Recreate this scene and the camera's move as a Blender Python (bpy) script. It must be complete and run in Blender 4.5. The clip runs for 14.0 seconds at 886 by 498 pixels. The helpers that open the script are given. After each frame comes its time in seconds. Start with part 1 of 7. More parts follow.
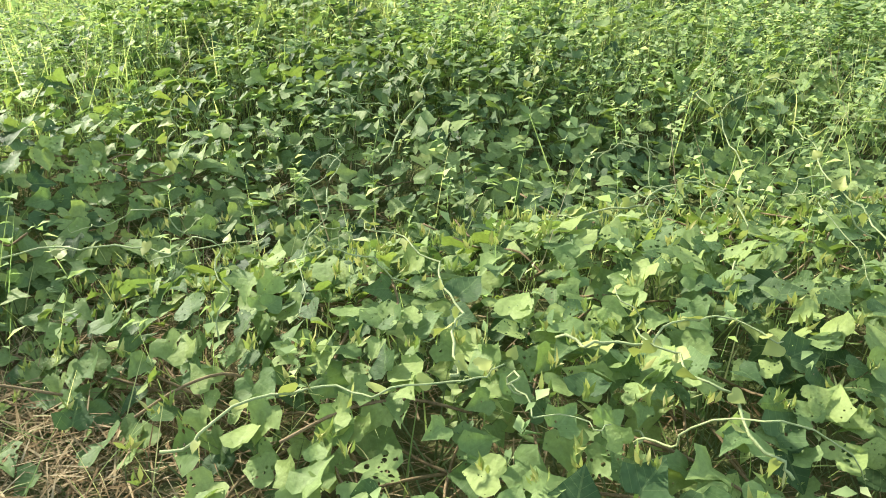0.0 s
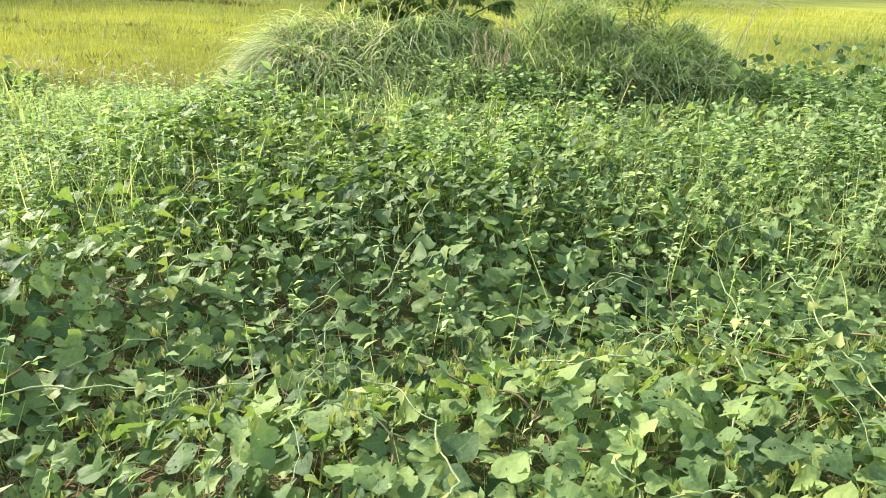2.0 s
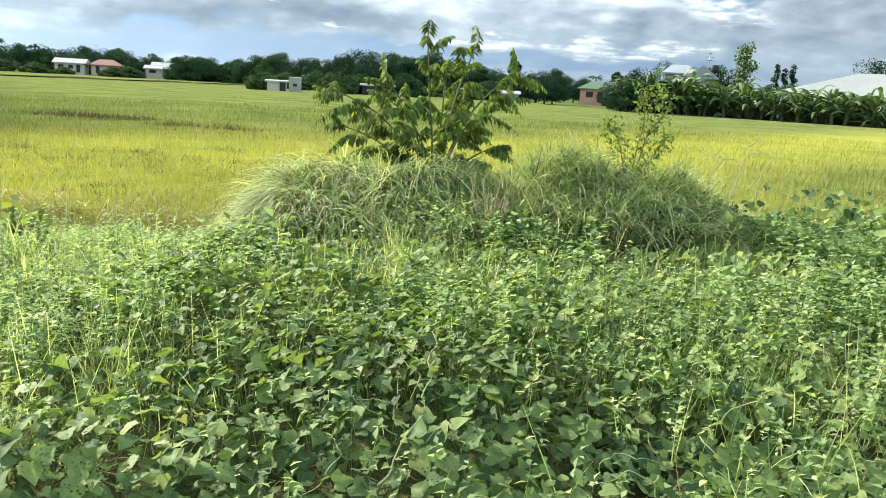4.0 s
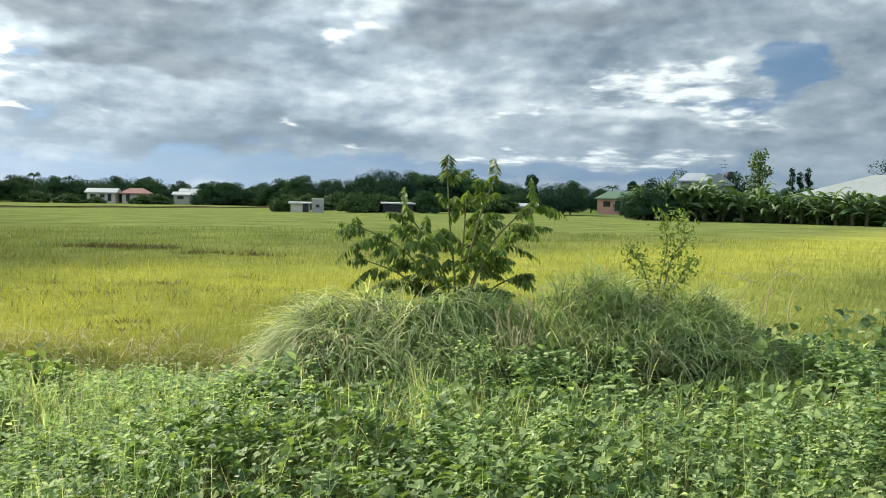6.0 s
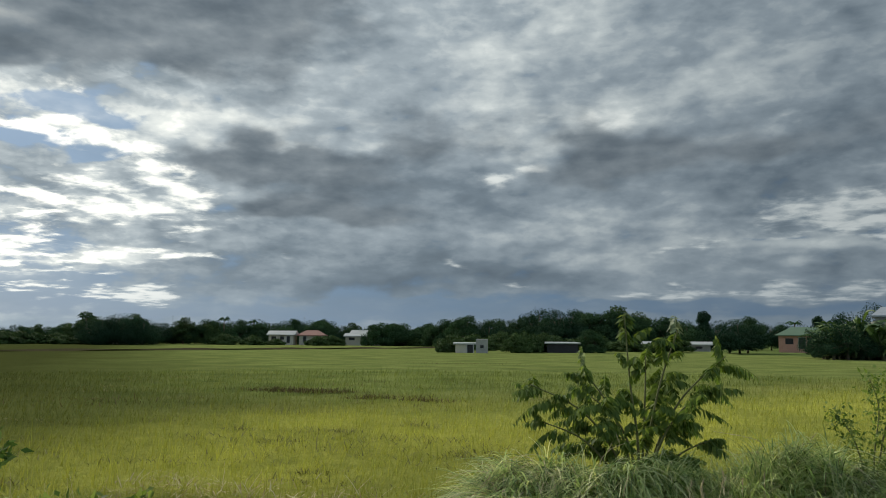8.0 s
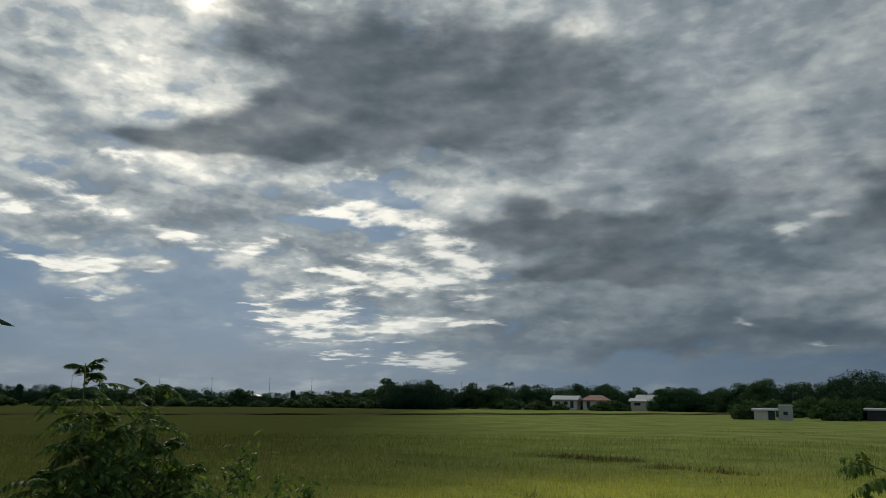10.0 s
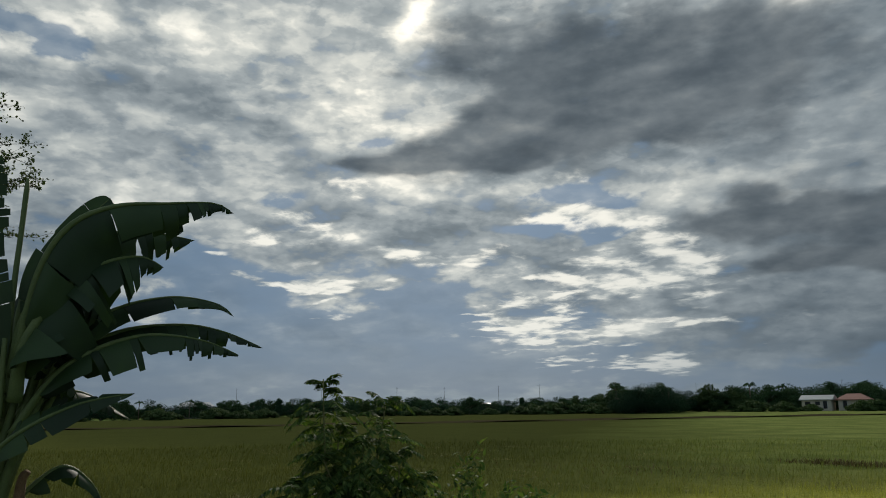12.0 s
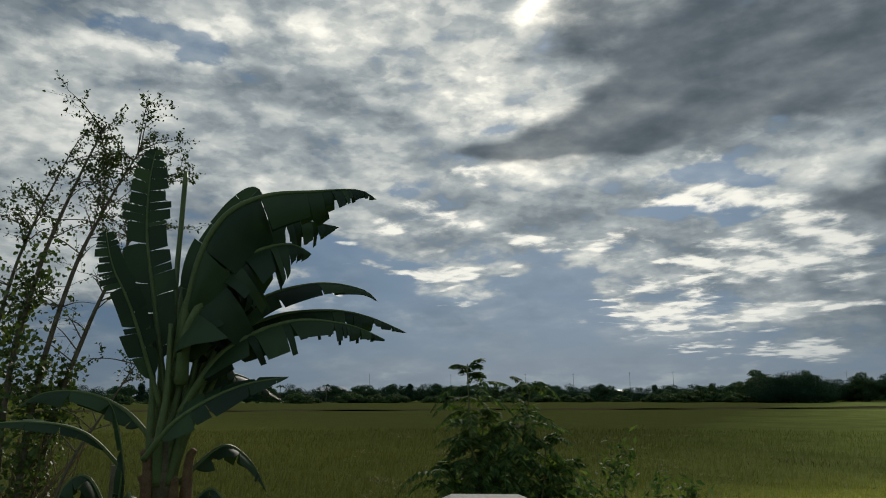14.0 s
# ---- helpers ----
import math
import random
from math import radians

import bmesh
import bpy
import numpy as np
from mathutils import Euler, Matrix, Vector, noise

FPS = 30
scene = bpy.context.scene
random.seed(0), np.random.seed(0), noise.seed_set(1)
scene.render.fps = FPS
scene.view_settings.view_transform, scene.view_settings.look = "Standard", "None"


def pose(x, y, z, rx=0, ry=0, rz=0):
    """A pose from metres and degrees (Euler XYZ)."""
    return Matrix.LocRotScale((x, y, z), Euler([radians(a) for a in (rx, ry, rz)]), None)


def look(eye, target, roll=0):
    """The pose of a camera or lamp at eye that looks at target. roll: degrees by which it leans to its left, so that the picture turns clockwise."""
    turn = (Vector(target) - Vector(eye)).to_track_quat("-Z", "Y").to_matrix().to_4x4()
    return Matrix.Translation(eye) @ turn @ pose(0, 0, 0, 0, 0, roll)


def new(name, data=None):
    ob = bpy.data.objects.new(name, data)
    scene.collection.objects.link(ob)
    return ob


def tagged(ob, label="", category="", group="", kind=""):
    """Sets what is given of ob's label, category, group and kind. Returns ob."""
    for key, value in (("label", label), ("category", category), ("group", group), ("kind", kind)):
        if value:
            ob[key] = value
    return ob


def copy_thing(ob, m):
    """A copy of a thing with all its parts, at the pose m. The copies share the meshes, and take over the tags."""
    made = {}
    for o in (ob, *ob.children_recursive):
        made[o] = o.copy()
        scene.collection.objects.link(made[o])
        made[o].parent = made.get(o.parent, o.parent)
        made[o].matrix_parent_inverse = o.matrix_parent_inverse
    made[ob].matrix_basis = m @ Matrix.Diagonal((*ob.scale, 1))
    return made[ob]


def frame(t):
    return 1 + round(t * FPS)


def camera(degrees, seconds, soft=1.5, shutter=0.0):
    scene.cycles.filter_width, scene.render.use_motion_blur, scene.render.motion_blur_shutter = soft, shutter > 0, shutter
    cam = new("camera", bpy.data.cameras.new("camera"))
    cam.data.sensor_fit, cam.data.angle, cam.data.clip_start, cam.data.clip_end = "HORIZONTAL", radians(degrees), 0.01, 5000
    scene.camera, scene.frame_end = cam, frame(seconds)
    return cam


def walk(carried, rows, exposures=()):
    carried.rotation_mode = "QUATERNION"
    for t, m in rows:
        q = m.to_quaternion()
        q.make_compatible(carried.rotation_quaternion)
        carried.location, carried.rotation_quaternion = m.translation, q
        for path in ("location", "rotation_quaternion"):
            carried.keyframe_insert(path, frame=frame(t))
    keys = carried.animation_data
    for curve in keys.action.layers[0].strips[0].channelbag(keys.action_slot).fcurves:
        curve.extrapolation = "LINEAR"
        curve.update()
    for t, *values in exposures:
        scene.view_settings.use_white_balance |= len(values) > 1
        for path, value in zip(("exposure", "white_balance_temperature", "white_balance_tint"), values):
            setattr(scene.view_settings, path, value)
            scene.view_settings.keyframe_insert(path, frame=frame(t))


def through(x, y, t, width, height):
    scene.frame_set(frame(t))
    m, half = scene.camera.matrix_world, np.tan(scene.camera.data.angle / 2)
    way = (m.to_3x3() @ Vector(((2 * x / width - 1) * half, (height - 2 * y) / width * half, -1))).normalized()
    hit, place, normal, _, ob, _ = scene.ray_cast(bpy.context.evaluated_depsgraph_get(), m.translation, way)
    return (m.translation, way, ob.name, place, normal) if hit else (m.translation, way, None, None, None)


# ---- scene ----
cam = camera(60.4, 14.0, 1.0)
PATH = [
    (0, (-0.095, -0.115, 1.378), (0.027, 1.665, 0.474), 1.9),
    (0.5, (-0.094, -0.11, 1.415), (0.024, 1.69, 0.551), 2.1),
    (1, (-0.1, -0.095, 1.445), (0.02, 1.726, 0.627), 2.3),
    (1.5, (-0.101, -0.069, 1.486), (0.021, 1.778, 0.728), 2.5),
    (2, (-0.098, -0.057, 1.52), (0.027, 1.813, 0.82), 2.7),
    (2.5, (-0.096, -0.045, 1.557), (0.029, 1.849, 0.926), 2.8),
    (3, (-0.101, -0.024, 1.604), (0.024, 1.891, 1.04), 2.9),
    (3.5, (-0.109, -0.008, 1.65), (0.016, 1.926, 1.155), 3.0),
    (4, (-0.13, 0.02, 1.737), (-0.001, 1.973, 1.323), 3.2),
    (4.2, (-0.133, 0.034, 1.763), (-0.004, 1.993, 1.382), 3.1),
    (6.3, (-0.146, 0.121, 1.934), (-0.104, 2.119, 1.857), 0.5),
    (6.5, (-0.162, 0.121, 1.96), (-0.149, 2.121, 1.917), 0.5),
    (7, (-0.201, 0.096, 2.021), (-0.294, 2.093, 2.077), 0.5),
    (7.5, (-0.221, 0.069, 2.08), (-0.443, 2.05, 2.231), 0.5),
    (8, (-0.268, 0.047, 2.103), (-0.631, 2.0, 2.336), 0.5),
    (8.5, (-0.313, 0.031, 2.115), (-0.854, 1.932, 2.418), 0.8),
    (9, (-0.345, 0.025, 2.114), (-1.043, 1.866, 2.463), 0.2),
    (9.2, (-0.354, 0.025, 2.115), (-1.12, 1.837, 2.476), 0.4),
    (11.5, (-0.276, 0.081, 2.126), (-1.653, 1.473, 2.535), -0.7),
    (12, (-0.283, 0.084, 2.127), (-1.737, 1.397, 2.534), -0.8),
    (12.5, (-0.31, 0.082, 2.126), (-1.821, 1.328, 2.53), -0.8),
    (13, (-0.349, 0.076, 2.125), (-1.918, 1.252, 2.518), -0.6),
    (13.5, (-0.398, 0.066, 2.124), (-2.013, 1.182, 2.507), -0.4),
    (14, (-0.452, 0.054, 2.123), (-2.109, 1.11, 2.498), -0.2),
]
walk(cam, [(t, look(eye, target, roll)) for t, eye, target, roll in PATH],
     [(0, 1.08), (3, 1.12), (4.2, 0.92), (6.3, 0.42), (7.0, 0.09), (7.5, -0.2), (8.0, -0.53), (9.0, -0.9), (11.5, -1.13), (14, -1.08)])


# ---- world ----
SUN_AZ, SUN_EL = radians(-48), radians(29.5)


def node(tree, kind, links=(), op=""):
    n = tree.nodes.new(kind)
    if op:
        n.operation = op
    for slot, source in links:
        if isinstance(source, bpy.types.NodeSocket):
            tree.links.new(source, n.inputs[slot])
        else:
            n.inputs[slot].default_value = source
    return n


def calc(tree, op, a, b=0.0, c=0.0, clamp=False):
    n = node(tree, "ShaderNodeMath", ((0, a), (1, b), (2, c)), op)
    n.use_clamp = clamp
    return n.outputs[0]


def vcalc(tree, op, a, b=(0, 0, 0), out=0):
    return node(tree, "ShaderNodeVectorMath", ((0, a), (1, b)), op).outputs[out]


def blend(tree, f, a, b, kind="MIX"):
    n = tree.nodes.new("ShaderNodeMix")
    n.data_type, n.blend_type = "RGBA", kind
    for slot, source in ((0, f), (6, a), (7, b)):
        if isinstance(source, bpy.types.NodeSocket):
            tree.links.new(source, n.inputs[slot])
        elif slot:
            n.inputs[slot].default_value = (*source[:3], 1)
        else:
            n.inputs[slot].default_value = source
    return n.outputs[2]


def ramp(tree, f, stops):
    n = tree.nodes.new("ShaderNodeValToRGB")
    tree.links.new(f, n.inputs[0])
    while len(n.color_ramp.elements) < len(stops):
        n.color_ramp.elements.new(0.5)
    for e, (at, colour) in zip(n.color_ramp.elements, stops):
        e.position = at
        e.color = (*colour, 1) if len(colour) == 3 else colour
    return n.outputs[0]


SHINE, SHADE, CLEAR, HEAP, SCUD = [], [], [], [], []


def bank_of(kind, bearing, height, wide, tall, amount):
    """One mass of the broken late-afternoon sky: bearing and height of its middle, half-widths (degrees), amount."""
    kind.append((bearing, height, wide, tall, amount))


# north: grey heaps, a sunlit cumulus, blue beyond it
bank_of(SHINE, -6.3, 17.8, 3.4, 1.57, 0.3)
bank_of(SHINE, 0.2, 22.0, 15.9, 5.22, 0.28)
bank_of(SHINE, -4.6, 14.6, 3.0, 1.61, 0.4)
bank_of(SHINE, 3.1, 16.1, 4.2, 1.19, 0.5)
bank_of(SHINE, 9.0, 17.8, 3.3, 1.15, 0.35)
bank_of(SHINE, 16.5, 6.0, 6.8, 0.80, 0.3)
bank_of(SHINE, 23.8, 10.5, 2.1, 1.86, 0.3)
bank_of(SHINE, 26.9, 16.0, 1.9, 2.08, 0.5)
bank_of(SHINE, 13.8, 16.7, 3.2, 0.95, 0.2)
bank_of(SHINE, -6.2, 8.4, 6.8, 1.26, 0.15)
bank_of(SHINE, 0.1, 6.3, 6.8, 1.27, 0.12)
bank_of(HEAP, -6.7, 11.9, 1.8, 1.56, 0.5)
bank_of(HEAP, -2.0, 16.6, 2.6, 0.56, 0.45)
bank_of(HEAP, -4.5, 12.8, 1.7, 0.49, 0.4)
bank_of(HEAP, 3.1, 15.9, 2.1, 0.56, 0.4)
bank_of(HEAP, 15.7, 8.6, 4.2, 1.43, 1.0)
bank_of(HEAP, 20.9, 8.3, 2.5, 2.11, 0.7)
bank_of(HEAP, 8.5, 6.4, 3.3, 0.75, 0.55)
bank_of(HEAP, 14.5, 3.4, 7.7, 0.65, 0.8)
bank_of(HEAP, 4.8, 3.3, 2.5, 0.38, 0.5)
bank_of(HEAP, 23.7, 7.7, 3.1, 1.28, 0.5)
bank_of(HEAP, 22.7, 5.7, 3.8, 0.76, 0.4)
bank_of(HEAP, 15.0, 15.3, 2.7, 0.77, 0.3)
bank_of(HEAP, -9.2, 5.3, 1.7, 0.38, 0.35)
bank_of(HEAP, -4.5, 4.0, 2.6, 0.30, 0.3)
bank_of(SCUD, 0.6, 14.0, 4.5, 2.43, 1.0)
bank_of(SCUD, 9.0, 13.5, 7.4, 1.59, 0.75)
bank_of(SCUD, -10.5, 15.5, 5.0, 1.43, 0.6)
bank_of(SCUD, -23.3, 12.6, 7.1, 1.92, 0.6)
bank_of(SCUD, -18.6, 9.5, 6.3, 1.36, 0.5)
bank_of(SCUD, 20.3, 14.6, 4.4, 1.86, 0.35)
bank_of(SCUD, 4.8, 12.1, 3.4, 0.98, 0.3)
bank_of(SCUD, 13.4, 13.3, 2.4, 0.86, 0.35)
bank_of(SHADE, 10.6, 11.6, 8.1, 1.20, 0.25)
bank_of(SHADE, -14.6, 10.7, 6.1, 2.03, 0.3)
bank_of(SHADE, -2.8, 4.5, 5.5, 0.76, 0.25)
bank_of(SHADE, 17.3, 13.6, 3.0, 1.53, 0.2)
bank_of(SHADE, 16.5, 5.2, 6.1, 0.48, 0.2)
bank_of(SHADE, 25.4, 4.8, 4.0, 0.94, 0.15)
bank_of(SHADE, -8.8, 10.0, 3.8, 1.24, 0.2)
bank_of(SHADE, -20.5, 3.6, 7.7, 1.01, 0.2)
bank_of(SHADE, 22.1, 14.8, 4.2, 1.46, 0.15)
bank_of(CLEAR, 26.4, 9.4, 2.3, 2.19, 0.85)
bank_of(CLEAR, 24.8, 11.0, 2.0, 0.96, 0.7)
bank_of(CLEAR, 21.6, 6.9, 3.5, 0.42, 0.7)
bank_of(CLEAR, 13.8, 6.8, 2.4, 0.36, 0.7)
bank_of(CLEAR, 6.5, 2.3, 23.6, 0.67, 0.8)
bank_of(CLEAR, 23.3, 3.8, 5.5, 0.76, 0.4)
bank_of(SHADE, -16.0, 4.2, 13.0, 3.2, 0.3)
bank_of(CLEAR, -14.0, 3.0, 13.0, 2.2, 0.35)
bank_of(SHINE, 5.0, 6.5, 12.0, 3.5, 0.16)
# north-west: bright broken streaks under a long grey roll
bank_of(SHINE, -51.2, 21.6, 4.0, 2.82, 0.15)
bank_of(SHINE, -20.9, 27.4, 2.1, 1.36, 0.6)
bank_of(SHINE, -11.0, 25.9, 1.8, 1.16, 0.3)
bank_of(SHINE, -31.4, 14.9, 4.2, 1.08, 0.3)
bank_of(SHINE, -17.4, 14.4, 2.6, 0.68, 0.35)
bank_of(SHINE, -22.7, 14.8, 2.2, 0.68, 0.3)
bank_of(SHINE, -13.4, 18.0, 8.7, 2.48, 0.12)
bank_of(SHINE, -39.4, 4.7, 6.5, 1.44, 0.35)
bank_of(SHINE, -48.5, 14.8, 4.5, 1.12, 0.25)
bank_of(HEAP, -39.7, 17.2, 4.4, 0.79, 0.5)
bank_of(HEAP, -37.9, 13.8, 2.8, 0.73, 0.65)
bank_of(HEAP, -34.9, 13.7, 2.5, 1.07, 0.6)
bank_of(HEAP, -32.9, 10.5, 5.4, 2.08, 0.8)
bank_of(HEAP, -40.8, 9.5, 5.3, 0.56, 0.45)
bank_of(HEAP, -41.8, 6.7, 3.7, 0.87, 0.7)
bank_of(HEAP, -35.6, 7.9, 6.0, 0.66, 0.6)
bank_of(HEAP, -27.7, 5.7, 5.0, 0.42, 0.65)
bank_of(HEAP, -38.2, 4.8, 6.6, 1.05, 0.55)
bank_of(HEAP, -38.5, 2.9, 3.1, 0.32, 0.5)
bank_of(HEAP, -32.3, 3.0, 2.4, 0.70, 1.0)
bank_of(HEAP, -24.7, 3.7, 0.5, 0.21, 0.4)
bank_of(HEAP, -49.6, 11.2, 5.0, 0.37, 0.6)
bank_of(HEAP, -29.1, 8.7, 3.8, 0.84, 0.4)
bank_of(HEAP, -17.4, 14.4, 3.1, 0.42, 0.4)
bank_of(HEAP, -23.6, 15.0, 2.6, 0.34, 0.35)
bank_of(SCUD, -44.1, 18.9, 4.1, 1.07, 0.6)
bank_of(SCUD, -50.2, 18.1, 4.1, 1.53, 0.75)
bank_of(SCUD, -17.9, 12.1, 7.3, 1.53, 0.5)
bank_of(SCUD, -22.2, 9.2, 5.2, 1.02, 0.4)
bank_of(SCUD, -11.4, 13.7, 4.7, 1.09, 0.45)
bank_of(SCUD, -27.9, 13.8, 3.0, 0.76, 0.3)
bank_of(SCUD, -13.7, 8.8, 4.2, 0.84, 0.25)
bank_of(SHADE, -41.8, 24.3, 9.9, 2.61, 0.3)
bank_of(SHADE, -29.0, 21.6, 11.3, 3.63, 0.3)
bank_of(SHADE, -19.1, 23.0, 8.9, 2.82, 0.2)
bank_of(SHADE, -15.8, 10.9, 9.4, 2.96, 0.2)
bank_of(SHADE, -11.7, 4.9, 10.7, 1.67, 0.2)
bank_of(SHADE, -49.7, 13.0, 3.4, 0.97, 0.25)
bank_of(SHADE, -26.9, 7.1, 4.2, 0.59, 0.2)
bank_of(CLEAR, -36.2, 15.4, 2.9, 0.89, 1.0)
bank_of(CLEAR, -40.1, 12.9, 2.3, 0.64, 0.9)
bank_of(CLEAR, -35.4, 12.6, 2.4, 0.29, 0.7)
bank_of(CLEAR, -40.0, 15.2, 1.2, 0.80, 0.5)
bank_of(CLEAR, -49.3, 8.3, 4.3, 0.97, 0.8)
bank_of(CLEAR, -44.1, 2.5, 10.6, 1.31, 0.9)
bank_of(CLEAR, -20.1, 1.6, 16.4, 0.92, 0.6)
# west: the veiled sun beside a dark bank, clear blue low down
bank_of(SHINE, -56.5, 22.9, 6.7, 4.87, 0.5)
bank_of(SHINE, -49.8, 23.0, 2.5, 2.04, 0.45)
bank_of(SHINE, -50.7, 15.7, 6.1, 1.44, 0.45)
bank_of(SHINE, -81.1, 24.1, 5.5, 1.26, 0.42)
bank_of(SHINE, -70.7, 27.5, 6.5, 1.48, 0.3)
bank_of(SHINE, -75.5, 23.9, 3.8, 0.66, 0.4)
bank_of(SHINE, -30.7, 15.8, 5.9, 0.88, 0.3)
bank_of(SHINE, -65.5, 26.6, 6.0, 1.53, 0.35)
bank_of(SHINE, -79.1, 22.7, 9.2, 4.31, 0.22)
bank_of(SHINE, -71.0, 15.4, 7.7, 3.17, 0.2)
bank_of(SHINE, -49.1, 29.0, 1.6, 1.32, 1.2)
bank_of(SHINE, -56.2, 7.2, 1.7, 3.99, 0.14)
bank_of(SHINE, -67.2, 19.8, 4.9, 1.20, 0.2)
bank_of(HEAP, -60.2, 13.7, 2.8, 1.00, 0.75)
bank_of(HEAP, -56.7, 12.7, 3.9, 0.38, 0.55)
bank_of(HEAP, -63.5, 11.1, 1.2, 0.29, 0.5)
bank_of(HEAP, -49.8, 11.4, 5.6, 0.43, 0.7)
bank_of(HEAP, -58.4, 9.4, 6.3, 0.42, 0.9)
bank_of(HEAP, -56.2, 8.3, 4.2, 0.21, 0.5)
bank_of(HEAP, -56.6, 6.1, 2.9, 0.21, 0.4)
bank_of(HEAP, -45.5, 10.6, 4.7, 0.42, 0.5)
bank_of(HEAP, -45.6, 6.8, 1.3, 0.17, 0.5)
bank_of(HEAP, -43.0, 5.8, 2.5, 0.21, 0.6)
bank_of(HEAP, -66.5, 8.0, 1.6, 0.16, 0.3)
bank_of(HEAP, -54.2, 15.9, 3.9, 1.01, 0.35)
bank_of(HEAP, -48.9, 16.4, 3.5, 0.68, 0.35)
bank_of(SCUD, -38.1, 24.9, 9.1, 4.13, 1.0)
bank_of(SCUD, -26.2, 22.7, 9.8, 5.22, 1.0)
bank_of(SCUD, -42.6, 21.0, 5.3, 1.64, 0.6)
bank_of(SCUD, -34.5, 19.8, 6.6, 1.60, 0.5)
bank_of(SCUD, -42.7, 19.1, 4.4, 0.99, 0.6)
bank_of(SCUD, -49.8, 18.0, 4.9, 1.01, 0.65)
bank_of(SCUD, -55.1, 18.0, 2.2, 0.59, 0.4)
bank_of(SCUD, -50.4, 25.4, 1.8, 0.48, 0.5)
bank_of(SCUD, -23.4, 13.4, 4.2, 1.29, 0.5)
bank_of(SCUD, -22.8, 9.2, 3.7, 0.98, 0.4)
bank_of(SCUD, -46.1, 27.4, 1.8, 1.96, 0.5)
bank_of(SHADE, -61.8, 21.0, 1.6, 1.38, 0.35)
bank_of(SHADE, -69.4, 21.7, 6.9, 1.40, 0.3)
bank_of(SHADE, -79.0, 21.2, 6.3, 1.31, 0.28)
bank_of(SHADE, -75.0, 18.3, 5.6, 1.15, 0.2)
bank_of(SHADE, -80.4, 14.7, 5.3, 1.84, 0.1)
bank_of(SHADE, -70.5, 25.1, 2.8, 1.13, 0.25)
bank_of(SHADE, -49.8, 13.4, 5.2, 1.02, 0.3)
bank_of(CLEAR, -77.0, 25.5, 2.6, 1.29, 1.3)
bank_of(CLEAR, -80.9, 25.6, 2.1, 0.69, 0.8)
bank_of(CLEAR, -53.4, 20.0, 1.9, 0.37, 0.8)
bank_of(CLEAR, -36.8, 15.4, 3.1, 1.07, 0.8)
bank_of(CLEAR, -38.6, 12.8, 4.2, 0.50, 0.9)
bank_of(CLEAR, -60.5, 15.5, 2.4, 0.83, 0.8)
bank_of(CLEAR, -58.2, 4.9, 17.0, 3.32, 1.2)
bank_of(CLEAR, -64.6, 9.7, 4.9, 2.47, 0.9)
bank_of(CLEAR, -51.5, 10.1, 7.7, 0.51, 0.6)
bank_of(CLEAR, -47.6, 12.5, 2.2, 0.51, 0.4)
bank_of(CLEAR, -70.1, 3.1, 11.1, 2.35, 1.0)
bank_of(CLEAR, -41.4, 4.9, 4.9, 1.24, 0.5)
bank_of(CLEAR, -48.5, 28.0, 0.7, 1.02, 0.5)
bank_of(CLEAR, -86.4, 2.6, 8.3, 1.68, 0.8)
bank_of(SHINE, -86.0, 11.0, 7.3, 6.90, 0.5)
bank_of(SHINE, -87.8, 18.7, 9.5, 4.34, 0.4)
bank_of(SHINE, -77.9, 17.7, 9.2, 4.10, 0.18)


